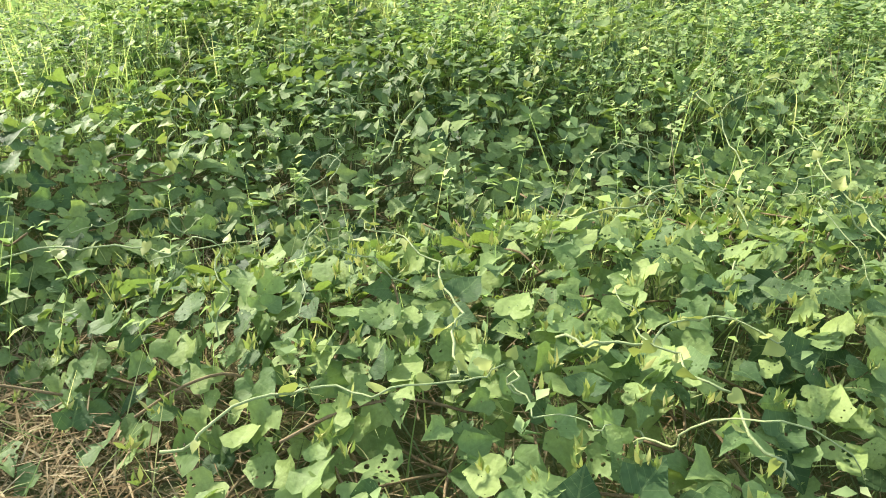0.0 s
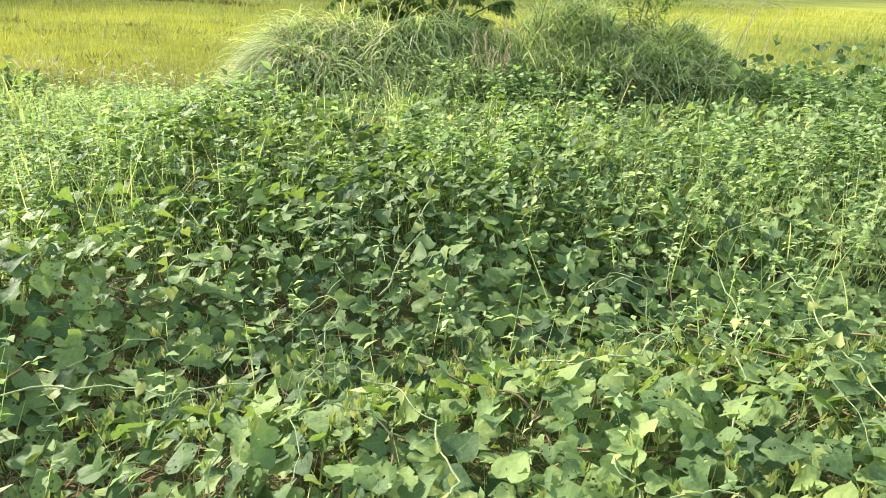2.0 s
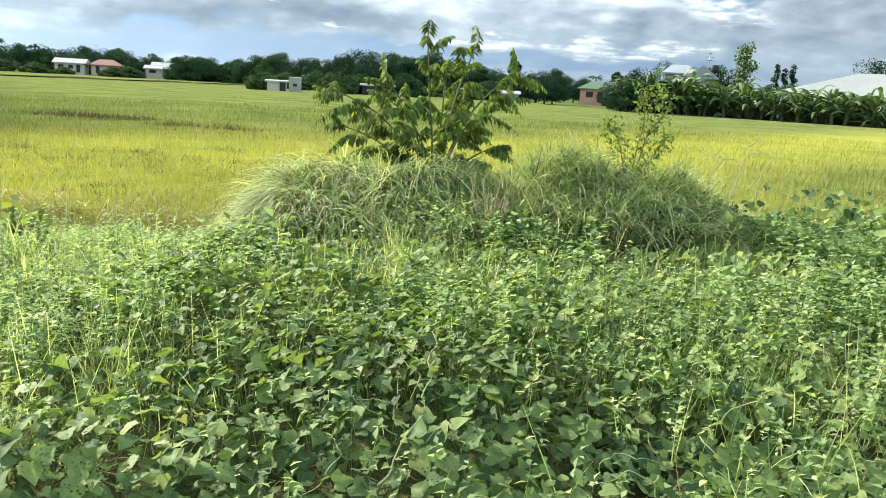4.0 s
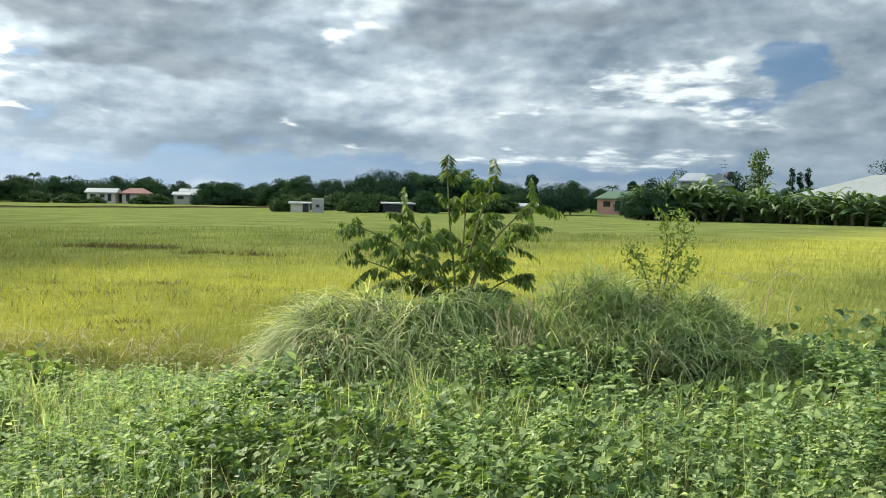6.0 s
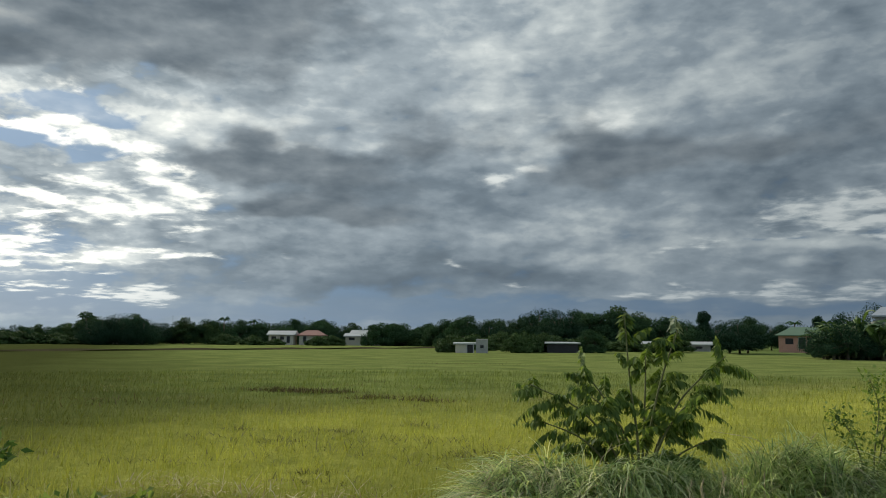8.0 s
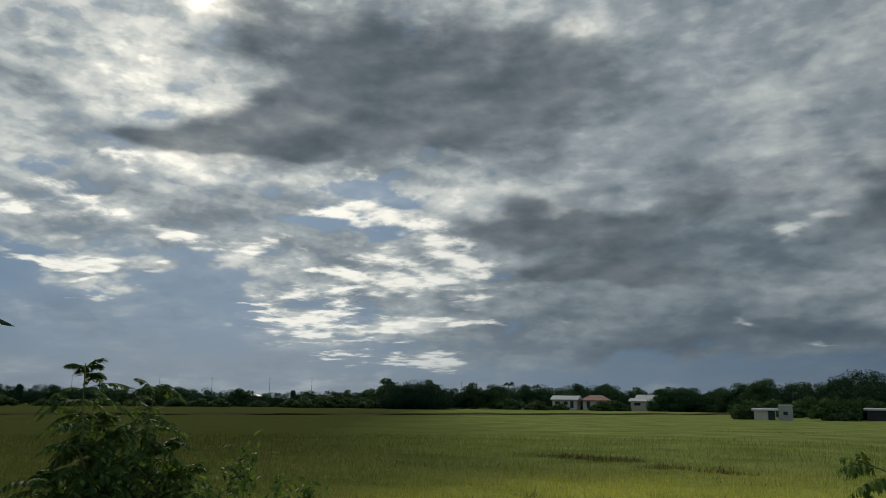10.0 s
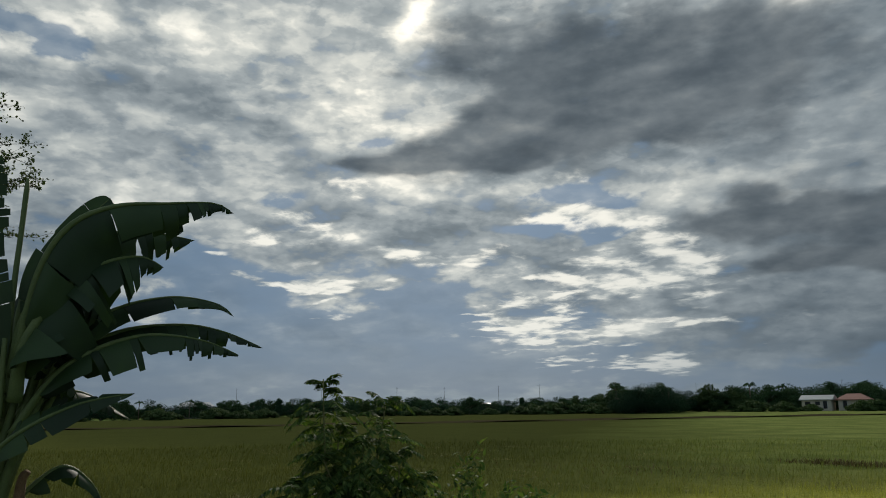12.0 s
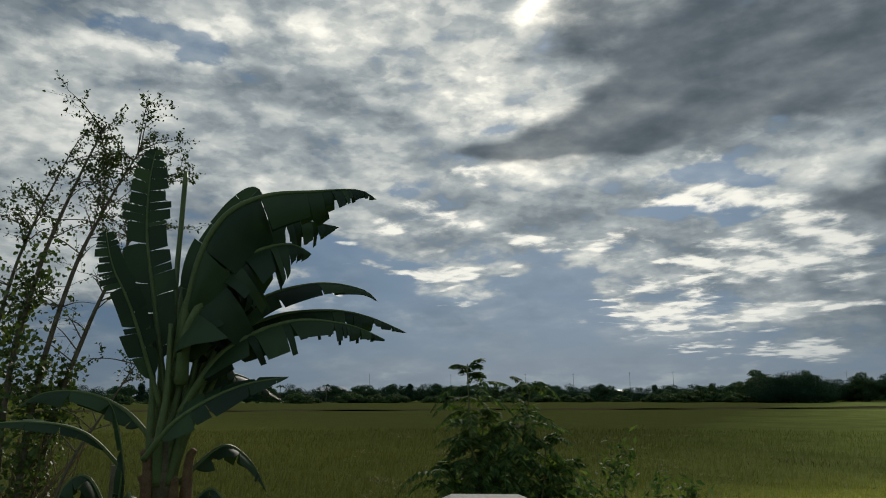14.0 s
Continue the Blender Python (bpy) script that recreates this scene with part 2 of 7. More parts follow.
def make_sky():
    world = bpy.data.worlds.new("sky")
    scene.world = world
    world.use_nodes = True
    t = world.node_tree
    t.nodes.clear()
    way = node(t, "ShaderNodeTexCoord").outputs["Generated"]
    x, y, z = node(t, "ShaderNodeSeparateXYZ", ((0, way),)).outputs
    up = calc(t, "MAXIMUM", z, 0.0)
    az = calc(t, "MULTIPLY", calc(t, "ARCTAN2", x, y), 57.2958)
    el = calc(t, "MULTIPLY", calc(t, "ARCSINE", z), 57.2958)
    plain = node(t, "ShaderNodeCombineXYZ", ((0, az), (1, el))).outputs[0]

    def deck(height):
        """The underside of a cloud layer, drawn together towards the horizon."""
        d = calc(t, "ADD", up, height)
        return node(t, "ShaderNodeCombineXYZ", ((0, calc(t, "DIVIDE", x, d)), (1, calc(t, "DIVIDE", y, d)))).outputs[0]

    def noise(where, scale, detail=8.0, rough=0.55, shift=(0, 0, 0), twist=0.0):
        return node(t, "ShaderNodeTexNoise", ((0, vcalc(t, "ADD", where, shift)), ("Scale", scale), ("Detail", detail), ("Roughness", rough), ("Distortion", twist)))

    def centred(n, k):
        return calc(t, "MULTIPLY_ADD", n.outputs[0], k, -0.5 * k)

    def edge(f, a, b):
        m = node(t, "ShaderNodeMapRange", ((0, f), (1, a), (2, b)))
        m.interpolation_type = "SMOOTHSTEP"
        return m.outputs[0]

    high, low = deck(0.16), deck(0.10)
    # ragged outlines: every mass is pushed about by fine turbulence
    push = vcalc(t, "MULTIPLY", vcalc(t, "SUBTRACT", noise(deck(0.24), 4.2, 2.5, 0.45).outputs[1], (0.5, 0.5, 0.5)), (8.0, 4.0, 0))
    calm = edge(el, -1.0, 7.0)
    push_low = node(t, "ShaderNodeVectorMath", ((0, push),), "SCALE")
    t.links.new(calc(t, "MULTIPLY_ADD", calm, 0.75, 0.25), push_low.inputs[3])
    place = vcalc(t, "ADD", plain, push_low.outputs[0])

    def masses(rows):
        total = 0.0
        for a, e, wa, we, amount in rows:
            off = node(t, "ShaderNodeVectorMath", ((0, place), (1, (1 / wa, 1 / we, 0)), (2, (-a / wa, -e / we, 0))), "MULTIPLY_ADD").outputs[0]
            fall = calc(t, "POWER", 0.3679, vcalc(t, "DOT_PRODUCT", off, off, 1))
            total = calc(t, "MULTIPLY_ADD", fall, amount, total)
        return total

    shine, shade, gap, heap, scud = (masses(k) for k in (SHINE, SHADE, CLEAR, HEAP, SCUD))
    west = calc(t, "MULTIPLY_ADD", az, -0.045, -0.75, True)
    s = (math.sin(SUN_AZ) * math.cos(SUN_EL), math.cos(SUN_AZ) * math.cos(SUN_EL), math.sin(SUN_EL))
    near = calc(t, "EXPONENT", calc(t, "MULTIPLY", calc(t, "SUBTRACT", vcalc(t, "DOT_PRODUCT", way, s, 1), 1.0), 4.5))

    # the veil: soft grey cloud with a little modelling, brighter on flanks that look to the sun
    broad, grain = noise(deck(0.24), 2.6, 7.0, 0.5), noise(deck(0.20), 4.4, 6.0, 0.54, (7, 3, 0), 0.2)
    to_sun = vcalc(t, "MULTIPLY", vcalc(t, "NORMALIZE", vcalc(t, "SUBTRACT", (-48.0, 34.0, 0.0), plain)), (0.16, 0.33, 0))
    round_off = vcalc(t, "MULTIPLY", plain, (0.16, 0.33, 0))
    lump, lump_lee = noise(round_off, 1.0, 5.0, 0.48), noise(vcalc(t, "ADD", round_off, to_sun), 1.0, 5.0, 0.48)
    flank = calc(t, "SUBTRACT", lump.outputs[0], lump_lee.outputs[0])
    # overlapping sheets of cloud, each with an edge of its own
    layers = calc(t, "MULTIPLY_ADD", broad.outputs[0], 0.4, -0.2)
    for k, shift, depth in ((0.75, (3, 8, 0), 0.12), (1.5, (9, 2, 0), 0.10), (2.9, (1, 5, 0), 0.08)):
        fold = edge(noise(round_off, k, 6.0, 0.52, shift, 0.25).outputs[0], 0.45, 0.58)
        layers = calc(t, "MULTIPLY_ADD", calc(t, "SUBTRACT", fold, 0.5), calc(t, "MULTIPLY_ADD", west, depth * 0.5, depth * 0.5), layers)
    soft = calc(t, "SUBTRACT", calc(t, "MULTIPLY", shine, 0.50), calc(t, "MULTIPLY", shade, 0.50))
    modelling = calc(t, "MULTIPLY", calc(t, "ADD", calc(t, "ADD", layers, calc(t, "MULTIPLY", centred(grain, 1.0), calc(t, "MULTIPLY_ADD", west, 0.55, 0.2))), calc(t, "MULTIPLY", flank, 0.8)), calc(t, "MULTIPLY_ADD", calm, 0.6, 0.4))
    light = calc(t, "ADD", calc(t, "ADD", soft, 0.46), modelling)
    light = calc(t, "SMOOTH_MIN", light, 0.95, 0.2)
    GREYS = [(0.0, (0.082, 0.108, 0.132)), (0.28, (0.155, 0.196, 0.232)), (0.5, (0.272, 0.322, 0.358)), (0.72, (0.495, 0.54, 0.545)), (1.0, (0.97, 0.98, 0.92))]
    torn, curl = noise(low, 5.2, 8.0, 0.56, (21, 5, 0), 0.3), noise(round_off, 1.9, 7.0, 0.52, (4, 1, 0))
    cloud = ramp(t, light, GREYS)
    air = node(t, "ShaderNodeTexSky")
    air.sky_type, air.sun_disc, air.sun_elevation, air.sun_rotation = "NISHITA", False, SUN_EL, SUN_AZ % (2 * math.pi)
    air.air_density, air.dust_density, air.ozone_density = 1.0, 1.0, 2.5
    blue = blend(t, 0.85, vcalc(t, "MULTIPLY", air.outputs[0], (0.04, 0.04, 0.04)), (0.105, 0.19, 0.31))
    cover = edge(calc(t, "ADD", calc(t, "SUBTRACT", 1.0, gap), calc(t, "ADD", calc(t, "MULTIPLY", modelling, 1.8), centred(curl, 1.0))), 0.15, 0.75)
    cover = calc(t, "MAXIMUM", cover, calc(t, "MULTIPLY_ADD", broad.outputs[0], 1.3, -0.42, True))
    both = blend(t, cover, blue, cloud)

    # sunlit heaps and torn streaks with firm upper edges
    frayed = calc(t, "ADD", calc(t, "MULTIPLY", centred(torn, 3.3), calc(t, "MULTIPLY_ADD", west, 0.75, 0.25)), calc(t, "MULTIPLY", centred(curl, 2.2), calc(t, "MULTIPLY_ADD", west, -0.6, 1.0)))
    body = calc(t, "ADD", calc(t, "MINIMUM", heap, 1.0), calc(t, "MULTIPLY", frayed, calc(t, "MINIMUM", calc(t, "MULTIPLY_ADD", heap, 1.6, 0.12), 0.65)))
    body = calc(t, "ADD", body, calc(t, "MULTIPLY", flank, 1.3))
    lit = edge(body, 0.25, 0.70)
    inner = calc(t, "ADD", calc(t, "ADD", calc(t, "MULTIPLY_ADD", west, 0.04, 0.63), calc(t, "MULTIPLY", edge(body, 0.38, 1.05), 0.16)), calc(t, "ADD", calc(t, "MULTIPLY", flank, 1.8), centred(torn, 1.6)))
    inner = calc(t, "SUBTRACT", inner, calc(t, "MULTIPLY", shade, 0.15))
    both = blend(t, calc(t, "MULTIPLY", lit, calc(t, "MULTIPLY_ADD", west, 0.2, 0.72)), both, ramp(t, calc(t, "SMOOTH_MIN", inner, 0.90, 0.2), GREYS))
    # thick moist air over the horizon
    both = blend(t, calc(t, "MULTIPLY", edge(el, 6.0, 0.0), 0.5), both, (0.20, 0.265, 0.335))
    both = blend(t, 1.0, both, blend(t, near, (0.945, 1.0, 1.045), (1.085, 1.0, 0.905)), "MULTIPLY")
    # towards the veiled sun thin cloud is lit through
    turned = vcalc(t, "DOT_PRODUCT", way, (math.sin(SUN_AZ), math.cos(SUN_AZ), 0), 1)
    # unseen sky opposite the sun, brightened like front-lit cloud to fill the shade
    rear_fill = calc(t, "MULTIPLY_ADD", calc(t, "MULTIPLY_ADD", turned, -2.0, 0.1, True), 1.5, 1.0)
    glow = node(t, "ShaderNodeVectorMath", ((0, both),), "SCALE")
    t.links.new(calc(t, "MULTIPLY", calc(t, "MULTIPLY_ADD", near, 2.1, 0.93), rear_fill), glow.inputs[3])
    # low scud in front, too thick to be lit through, with thin bright rims
    ragged = calc(t, "ADD", calc(t, "SMOOTH_MIN", scud, 0.95, 0.3), calc(t, "ADD", centred(curl, 0.9), centred(grain, 0.9)))
    thick = edge(ragged, 0.18, 0.86)
    dull = calc(t, "SUBTRACT", calc(t, "ADD", 0.44, calc(t, "ADD", centred(grain, 0.6), calc(t, "MULTIPLY", flank, 0.8))), calc(t, "MULTIPLY", thick, 0.07))
    dark = node(t, "ShaderNodeVectorMath", ((0, ramp(t, dull, GREYS)),), "SCALE")
    t.links.new(calc(t, "MULTIPLY_ADD", near, 0.2, 0.98), dark.inputs[3])
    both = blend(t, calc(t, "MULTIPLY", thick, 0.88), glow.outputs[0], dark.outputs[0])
    back = node(t, "ShaderNodeBackground", ((0, both), (1, 1.0)))
    t.links.new(back.outputs[0], node(t, "ShaderNodeOutputWorld").inputs[0])
    world.cycles.sampling_method = "MANUAL"
    world.cycles.sample_map_resolution = 512


make_sky()
lamp = bpy.data.lights.new("sun", "SUN")
lamp.energy, lamp.angle, lamp.color = 5.2, radians(3), (1.0, 0.93, 0.82)
sun = new("sun", lamp)
sun.matrix_world = look((-30 * math.cos(SUN_EL) * 0.74, 30 * math.cos(SUN_EL) * 0.67, 30 * math.sin(SUN_EL)), (0, 0, 0))


# ---- materials ----
def material(name, rough=0.8, gloss=0.3):
    m = bpy.data.materials.new(name)
    m.use_nodes = True
    t = m.node_tree
    p = t.nodes["Principled BSDF"]
    p.inputs["Roughness"].default_value = rough
    p.inputs["Specular IOR Level"].default_value = gloss
    return m, t, p


def relief(t, p, height, strength, distance=0.01):
    b = node(t, "ShaderNodeBump", (("Height", height), ("Strength", strength), ("Distance", distance)))
    t.links.new(b.outputs[0], p.inputs["Normal"])


def spots(t, scale, detail=4.0, where=None, rough=0.55):
    where = where or node(t, "ShaderNodeNewGeometry").outputs["Position"]
    return node(t, "ShaderNodeTexNoise", ((0, where), (2, scale), (3, detail), (4, rough))).outputs[0]


def solid(name, a, b, scale=6.0, rough=0.8, gloss=0.3, bump=0.4, deep=0.01, metal=0.0):
    """Two tones mixed by stains and grain, with fine relief."""
    m, t, p = material(name, rough, gloss)
    s1, s2 = spots(t, scale), spots(t, scale * 9, 6.0)
    f = ramp(t, calc(t, "MULTIPLY_ADD", s2, 0.5, calc(t, "MULTIPLY", s1, 0.5)), [(0.36, (0, 0, 0)), (0.64, (1, 1, 1))])
    t.links.new(blend(t, f, a, b), p.inputs[0])
    p.inputs["Metallic"].default_value = metal
    relief(t, p, s2, bump, deep)
    return m


def foliage(name, tones, through_colour, through=0.35, rough=0.55, gloss=0.3, by="island", patch=None, veins=False, holes=0.0):
    """Leaves: a ramp of tones by leaf, a slow drift of colour over the plants, light passing through the blade."""
    m, t, p = material(name, rough, gloss)
    chance = node(t, "ShaderNodeNewGeometry").outputs["Random Per Island"] if by == "island" else node(t, "ShaderNodeObjectInfo").outputs["Random"]
    colour = ramp(t, chance, [(i / (len(tones) - 1), c) for i, c in enumerate(tones)])
    drift = ramp(t, spots(t, 0.9 if patch is None else patch), [(0.3, (0.72, 0.74, 0.72)), (0.7, (1.25, 1.22, 1.1))])
    colour = blend(t, 1.0, colour, drift, "MULTIPLY")
    if veins:
        u, v, _ = node(t, "ShaderNodeSeparateXYZ", ((0, node(t, "ShaderNodeUVMap").outputs[0]),)).outputs
        wide = calc(t, "ABSOLUTE", calc(t, "SUBTRACT", u, 0.5))
        rib = calc(t, "LESS_THAN", wide, 0.018)
        side = calc(t, "FRACT", calc(t, "MULTIPLY", calc(t, "SUBTRACT", v, calc(t, "MULTIPLY", wide, 0.9)), 5.5))
        line = calc(t, "MAXIMUM", rib, calc(t, "LESS_THAN", side, 0.07))
        colour = blend(t, calc(t, "MULTIPLY", line, 0.16), colour, (0.30, 0.40, 0.16))
        grain = node(t, "ShaderNodeTexNoise", ((0, node(t, "ShaderNodeUVMap").outputs[0]), (2, 9.0), (3, 3.0)))
        colour = blend(t, 0.5, colour, ramp(t, grain.outputs[0], [(0.3, (0.75, 0.75, 0.7)), (0.7, (1.2, 1.2, 1.15))]), "MULTIPLY")
        relief(t, p, calc(t, "ADD", calc(t, "MULTIPLY", line, -0.6), grain.outputs[0]), 0.5, 0.004)
    t.links.new(colour, p.inputs[0])
    trans = node(t, "ShaderNodeBsdfTranslucent", ((0, blend(t, 1.0, colour, through_colour, "MULTIPLY")),))
    mix = node(t, "ShaderNodeMixShader", ((0, through), (1, p.outputs[0]), (2, trans.outputs[0])))
    last = mix.outputs[0]
    if holes:
        uv = vcalc(t, "ADD", node(t, "ShaderNodeUVMap").outputs[0], node(t, "ShaderNodeCombineXYZ", ((0, calc(t, "MULTIPLY", chance, 37.0)), (1, calc(t, "MULTIPLY", chance, 91.0)))).outputs[0])
        cell = node(t, "ShaderNodeTexVoronoi", ((0, uv), (2, 8.0)))
        small = node(t, "ShaderNodeSeparateColor", ((0, cell.outputs[1]),)).outputs[0]
        eaten = calc(t, "LESS_THAN", cell.outputs[0], calc(t, "MULTIPLY", calc(t, "MULTIPLY_ADD", small, 0.62, -0.22), calc(t, "MULTIPLY", calc(t, "FRACT", calc(t, "MULTIPLY", chance, 7.7)), holes)))
        clear = node(t, "ShaderNodeBsdfTransparent")
        last = node(t, "ShaderNodeMixShader", ((0, eaten), (1, last), (2, clear.outputs[0]))).outputs[0]
    t.links.new(last, t.nodes["Material Output"].inputs[0])
    return m


VINE = [(0.044, 0.086, 0.037), (0.106, 0.172, 0.07), (0.168, 0.242, 0.094), (0.205, 0.28, 0.106), (0.25, 0.32, 0.118)]
vine_mat = foliage("vine_leaf", VINE, (1.7, 1.8, 0.8), 0.24, 0.6, 0.18, veins=True, holes=1.5)
vine_one = foliage("vine_leaf_single", VINE, (1.7, 1.8, 0.8), 0.24, 0.6, 0.18, by="object", veins=True, holes=1.5)
shoot_mat = foliage("young_shoot", [(0.17, 0.25, 0.07), (0.27, 0.32, 0.10), (0.38, 0.37, 0.16)], (1.3, 1.35, 0.9), 0.25)
litter_mat = foliage("old_straw", [(0.13, 0.09, 0.05), (0.24, 0.18, 0.10), (0.42, 0.34, 0.22)], (1, 1, 1), 0.1, 0.9, 0.1)
petiole_mat = solid("petiole", (0.10, 0.145, 0.05), (0.17, 0.22, 0.08), 20, 0.7)
tendril_mat = solid("tendril", (0.25, 0.32, 0.13), (0.36, 0.40, 0.19), 20, 0.6)
woody_vine = solid("woody_vine", (0.14, 0.10, 0.05), (0.28, 0.21, 0.11), 30, 0.85)
weed_mat = foliage("weed_leaf", [(0.12, 0.19, 0.088), (0.25, 0.345, 0.165), (0.375, 0.465, 0.235), (0.52, 0.58, 0.33)], (1.5, 1.6, 1.0), 0.4, 0.75, 0.12, patch=1.3)
broad_mat = foliage("broad_weed_leaf", [(0.09, 0.155, 0.066), (0.20, 0.295, 0.13), (0.32, 0.425, 0.20), (0.47, 0.555, 0.29)], (1.4, 1.5, 0.9), 0.4, 0.65, 0.14, patch=2.1)
head_mat = foliage("pale_flower", [(0.42, 0.44, 0.28), (0.58, 0.58, 0.46)], (1, 1, 0.9), 0.3)
grass_mat = foliage("grass_blade", [(0.18, 0.27, 0.105), (0.30, 0.40, 0.165), (0.44, 0.51, 0.23), (0.60, 0.59, 0.35)], (1.5, 1.5, 1.0), 0.5, 0.7, 0.15, patch=1.1)
mound_mat = foliage("tall_grass", [(0.09, 0.14, 0.06), (0.25, 0.34, 0.145), (0.46, 0.54, 0.27), (0.62, 0.65, 0.38), (0.74, 0.69, 0.46)], (1.4, 1.5, 0.9), 0.36, 0.6, 0.2, patch=3.4)
straw_mat = foliage("dry_straw", [(0.32, 0.23, 0.14), (0.50, 0.41, 0.26), (0.66, 0.58, 0.42)], (1, 1, 1), 0.1, 0.9, 0.1)
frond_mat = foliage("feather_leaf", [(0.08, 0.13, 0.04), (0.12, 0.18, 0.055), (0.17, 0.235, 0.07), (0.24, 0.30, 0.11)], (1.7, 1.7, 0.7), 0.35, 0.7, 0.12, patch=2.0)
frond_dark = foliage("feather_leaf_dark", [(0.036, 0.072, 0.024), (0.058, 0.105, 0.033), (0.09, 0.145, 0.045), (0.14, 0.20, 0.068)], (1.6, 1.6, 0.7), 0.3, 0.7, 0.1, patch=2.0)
silver_mat = foliage("leaf_underside", [(0.30, 0.36, 0.24), (0.42, 0.47, 0.36)], (1.2, 1.2, 0.9), 0.25)
# one leaf in two tones: near blades darkened as backlit, far ones lightened as sunlit
banana_mat = foliage("banana_blade_backlit", [(0.013, 0.031, 0.014), (0.020, 0.044, 0.018), (0.034, 0.068, 0.024)], (1.3, 1.5, 0.6), 0.06, 0.55, 0.3, patch=1.5)
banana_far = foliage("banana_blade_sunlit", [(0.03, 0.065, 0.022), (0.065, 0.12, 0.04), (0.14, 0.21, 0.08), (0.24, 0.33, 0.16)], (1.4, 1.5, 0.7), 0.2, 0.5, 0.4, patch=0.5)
banana_rib = solid("banana_midrib", (0.075, 0.115, 0.04), (0.13, 0.17, 0.06), 14, 0.5)
sheath_mat = solid("banana_sheath", (0.07, 0.06, 0.035), (0.17, 0.15, 0.08), 9, 0.6)
dead_sheath = solid("dead_sheath", (0.10, 0.055, 0.03), (0.22, 0.14, 0.075), 12, 0.9)
bark_mat = solid("bark", (0.10, 0.085, 0.06), (0.20, 0.17, 0.12), 18, 0.9, 0.2, 0.6)
green_bark = solid("green_stem", (0.12, 0.13, 0.05), (0.21, 0.21, 0.09), 18, 0.8, 0.2, 0.5)
tree_mats = [foliage("tree_leaf_dark", [(0.019, 0.046, 0.030), (0.029, 0.064, 0.039), (0.042, 0.086, 0.048)], (1.3, 1.3, 0.7), 0.08, 0.9, 0.03, patch=0.12),
             foliage("tree_leaf_mid", [(0.032, 0.068, 0.036), (0.048, 0.094, 0.046), (0.068, 0.125, 0.056)], (1.3, 1.3, 0.7), 0.08, 0.9, 0.03, patch=0.12),
             foliage("tree_leaf_olive", [(0.042, 0.078, 0.032), (0.065, 0.108, 0.042), (0.09, 0.138, 0.052)], (1.3, 1.3, 0.7), 0.12, 0.8, 0.06, patch=0.12)]
thin_leaf = foliage("small_round_leaf", [(0.03, 0.05, 0.018), (0.05, 0.08, 0.025), (0.09, 0.13, 0.04)], (1.5, 1.5, 0.7), 0.2, patch=1.5)
climber_leaf = foliage("climber_leaf", [(0.04, 0.07, 0.022), (0.07, 0.11, 0.032), (0.13, 0.18, 0.05)], (1.5, 1.5, 0.7), 0.25, patch=1.5)
pale_sheet = solid("pale_sheet_roof", (0.30, 0.325, 0.31), (0.38, 0.41, 0.385), 0.3, 0.6, 0.3, 0.2)
tree_light = foliage("tree_leaf_light", [(0.07, 0.115, 0.045), (0.11, 0.165, 0.065), (0.16, 0.22, 0.095)], (1.2, 1.2, 0.8), 0.2, 0.7, 0.1, patch=0.3)
white_metal = solid("white_sheet_metal", (0.34, 0.36, 0.35), (0.45, 0.47, 0.46), 0.4, 0.5, 0.4, 0.2)
grey_metal = solid("grey_sheet_metal", (0.30, 0.33, 0.36), (0.42, 0.45, 0.48), 0.5, 0.5, 0.4, 0.2)
green_roof = solid("green_roof", (0.10, 0.17, 0.11), (0.15, 0.22, 0.14), 0.6, 0.6)
red_roof = solid("red_roof", (0.26, 0.12, 0.09), (0.34, 0.17, 0.13), 0.6, 0.7)
dark_roof = solid("dark_roof", (0.03, 0.03, 0.035), (0.06, 0.06, 0.065), 0.6, 0.7)
cream_wall = solid("cream_render", (0.48, 0.44, 0.37), (0.60, 0.56, 0.48), 0.8, 0.9)
grey_wall = solid("grey_block", (0.30, 0.30, 0.29), (0.42, 0.41, 0.39), 0.8, 0.95)
salmon_wall = solid("salmon_render", (0.52, 0.27, 0.21), (0.62, 0.35, 0.28), 0.8, 0.9)
opening_mat = solid("dark_opening", (0.02, 0.02, 0.022), (0.035, 0.035, 0.04), 1.0, 0.5)
concrete = solid("weathered_concrete", (0.30, 0.29, 0.27), (0.46, 0.45, 0.42), 7, 0.9, 0.2, 0.6)
steel = solid("dull_steel", (0.16, 0.17, 0.18), (0.25, 0.26, 0.27), 5, 0.5, 0.4, 0.2, metal=0.7)


def ground_material():
    m, t, p = material("soil_and_stubble", 0.95, 0.0)
    s1, s2, s3 = spots(t, 0.5), spots(t, 7, 6.0), spots(t, 60, 4.0)
    earth = blend(t, ramp(t, s2, [(0.35, (0, 0, 0)), (0.65, (1, 1, 1))]), (0.08, 0.06, 0.04), (0.18, 0.14, 0.09))
    green = blend(t, s3, (0.07, 0.11, 0.03), (0.17, 0.21, 0.07))
    where = node(t, "ShaderNodeNewGeometry").outputs["Position"]
    grown_over = calc(t, "MULTIPLY_ADD", vcalc(t, "LENGTH", where, (0, 0, 0), 1), 0.1, -1.2, True)
    share = calc(t, "MAXIMUM", ramp(t, s1, [(0.35, (0.2, 0.2, 0.2)), (0.6, (0.8, 0.8, 0.8))]), grown_over)
    t.links.new(blend(t, share, earth, green), p.inputs[0])
    relief(t, p, calc(t, "ADD", s2, s3), 0.8, 0.03)
    return m


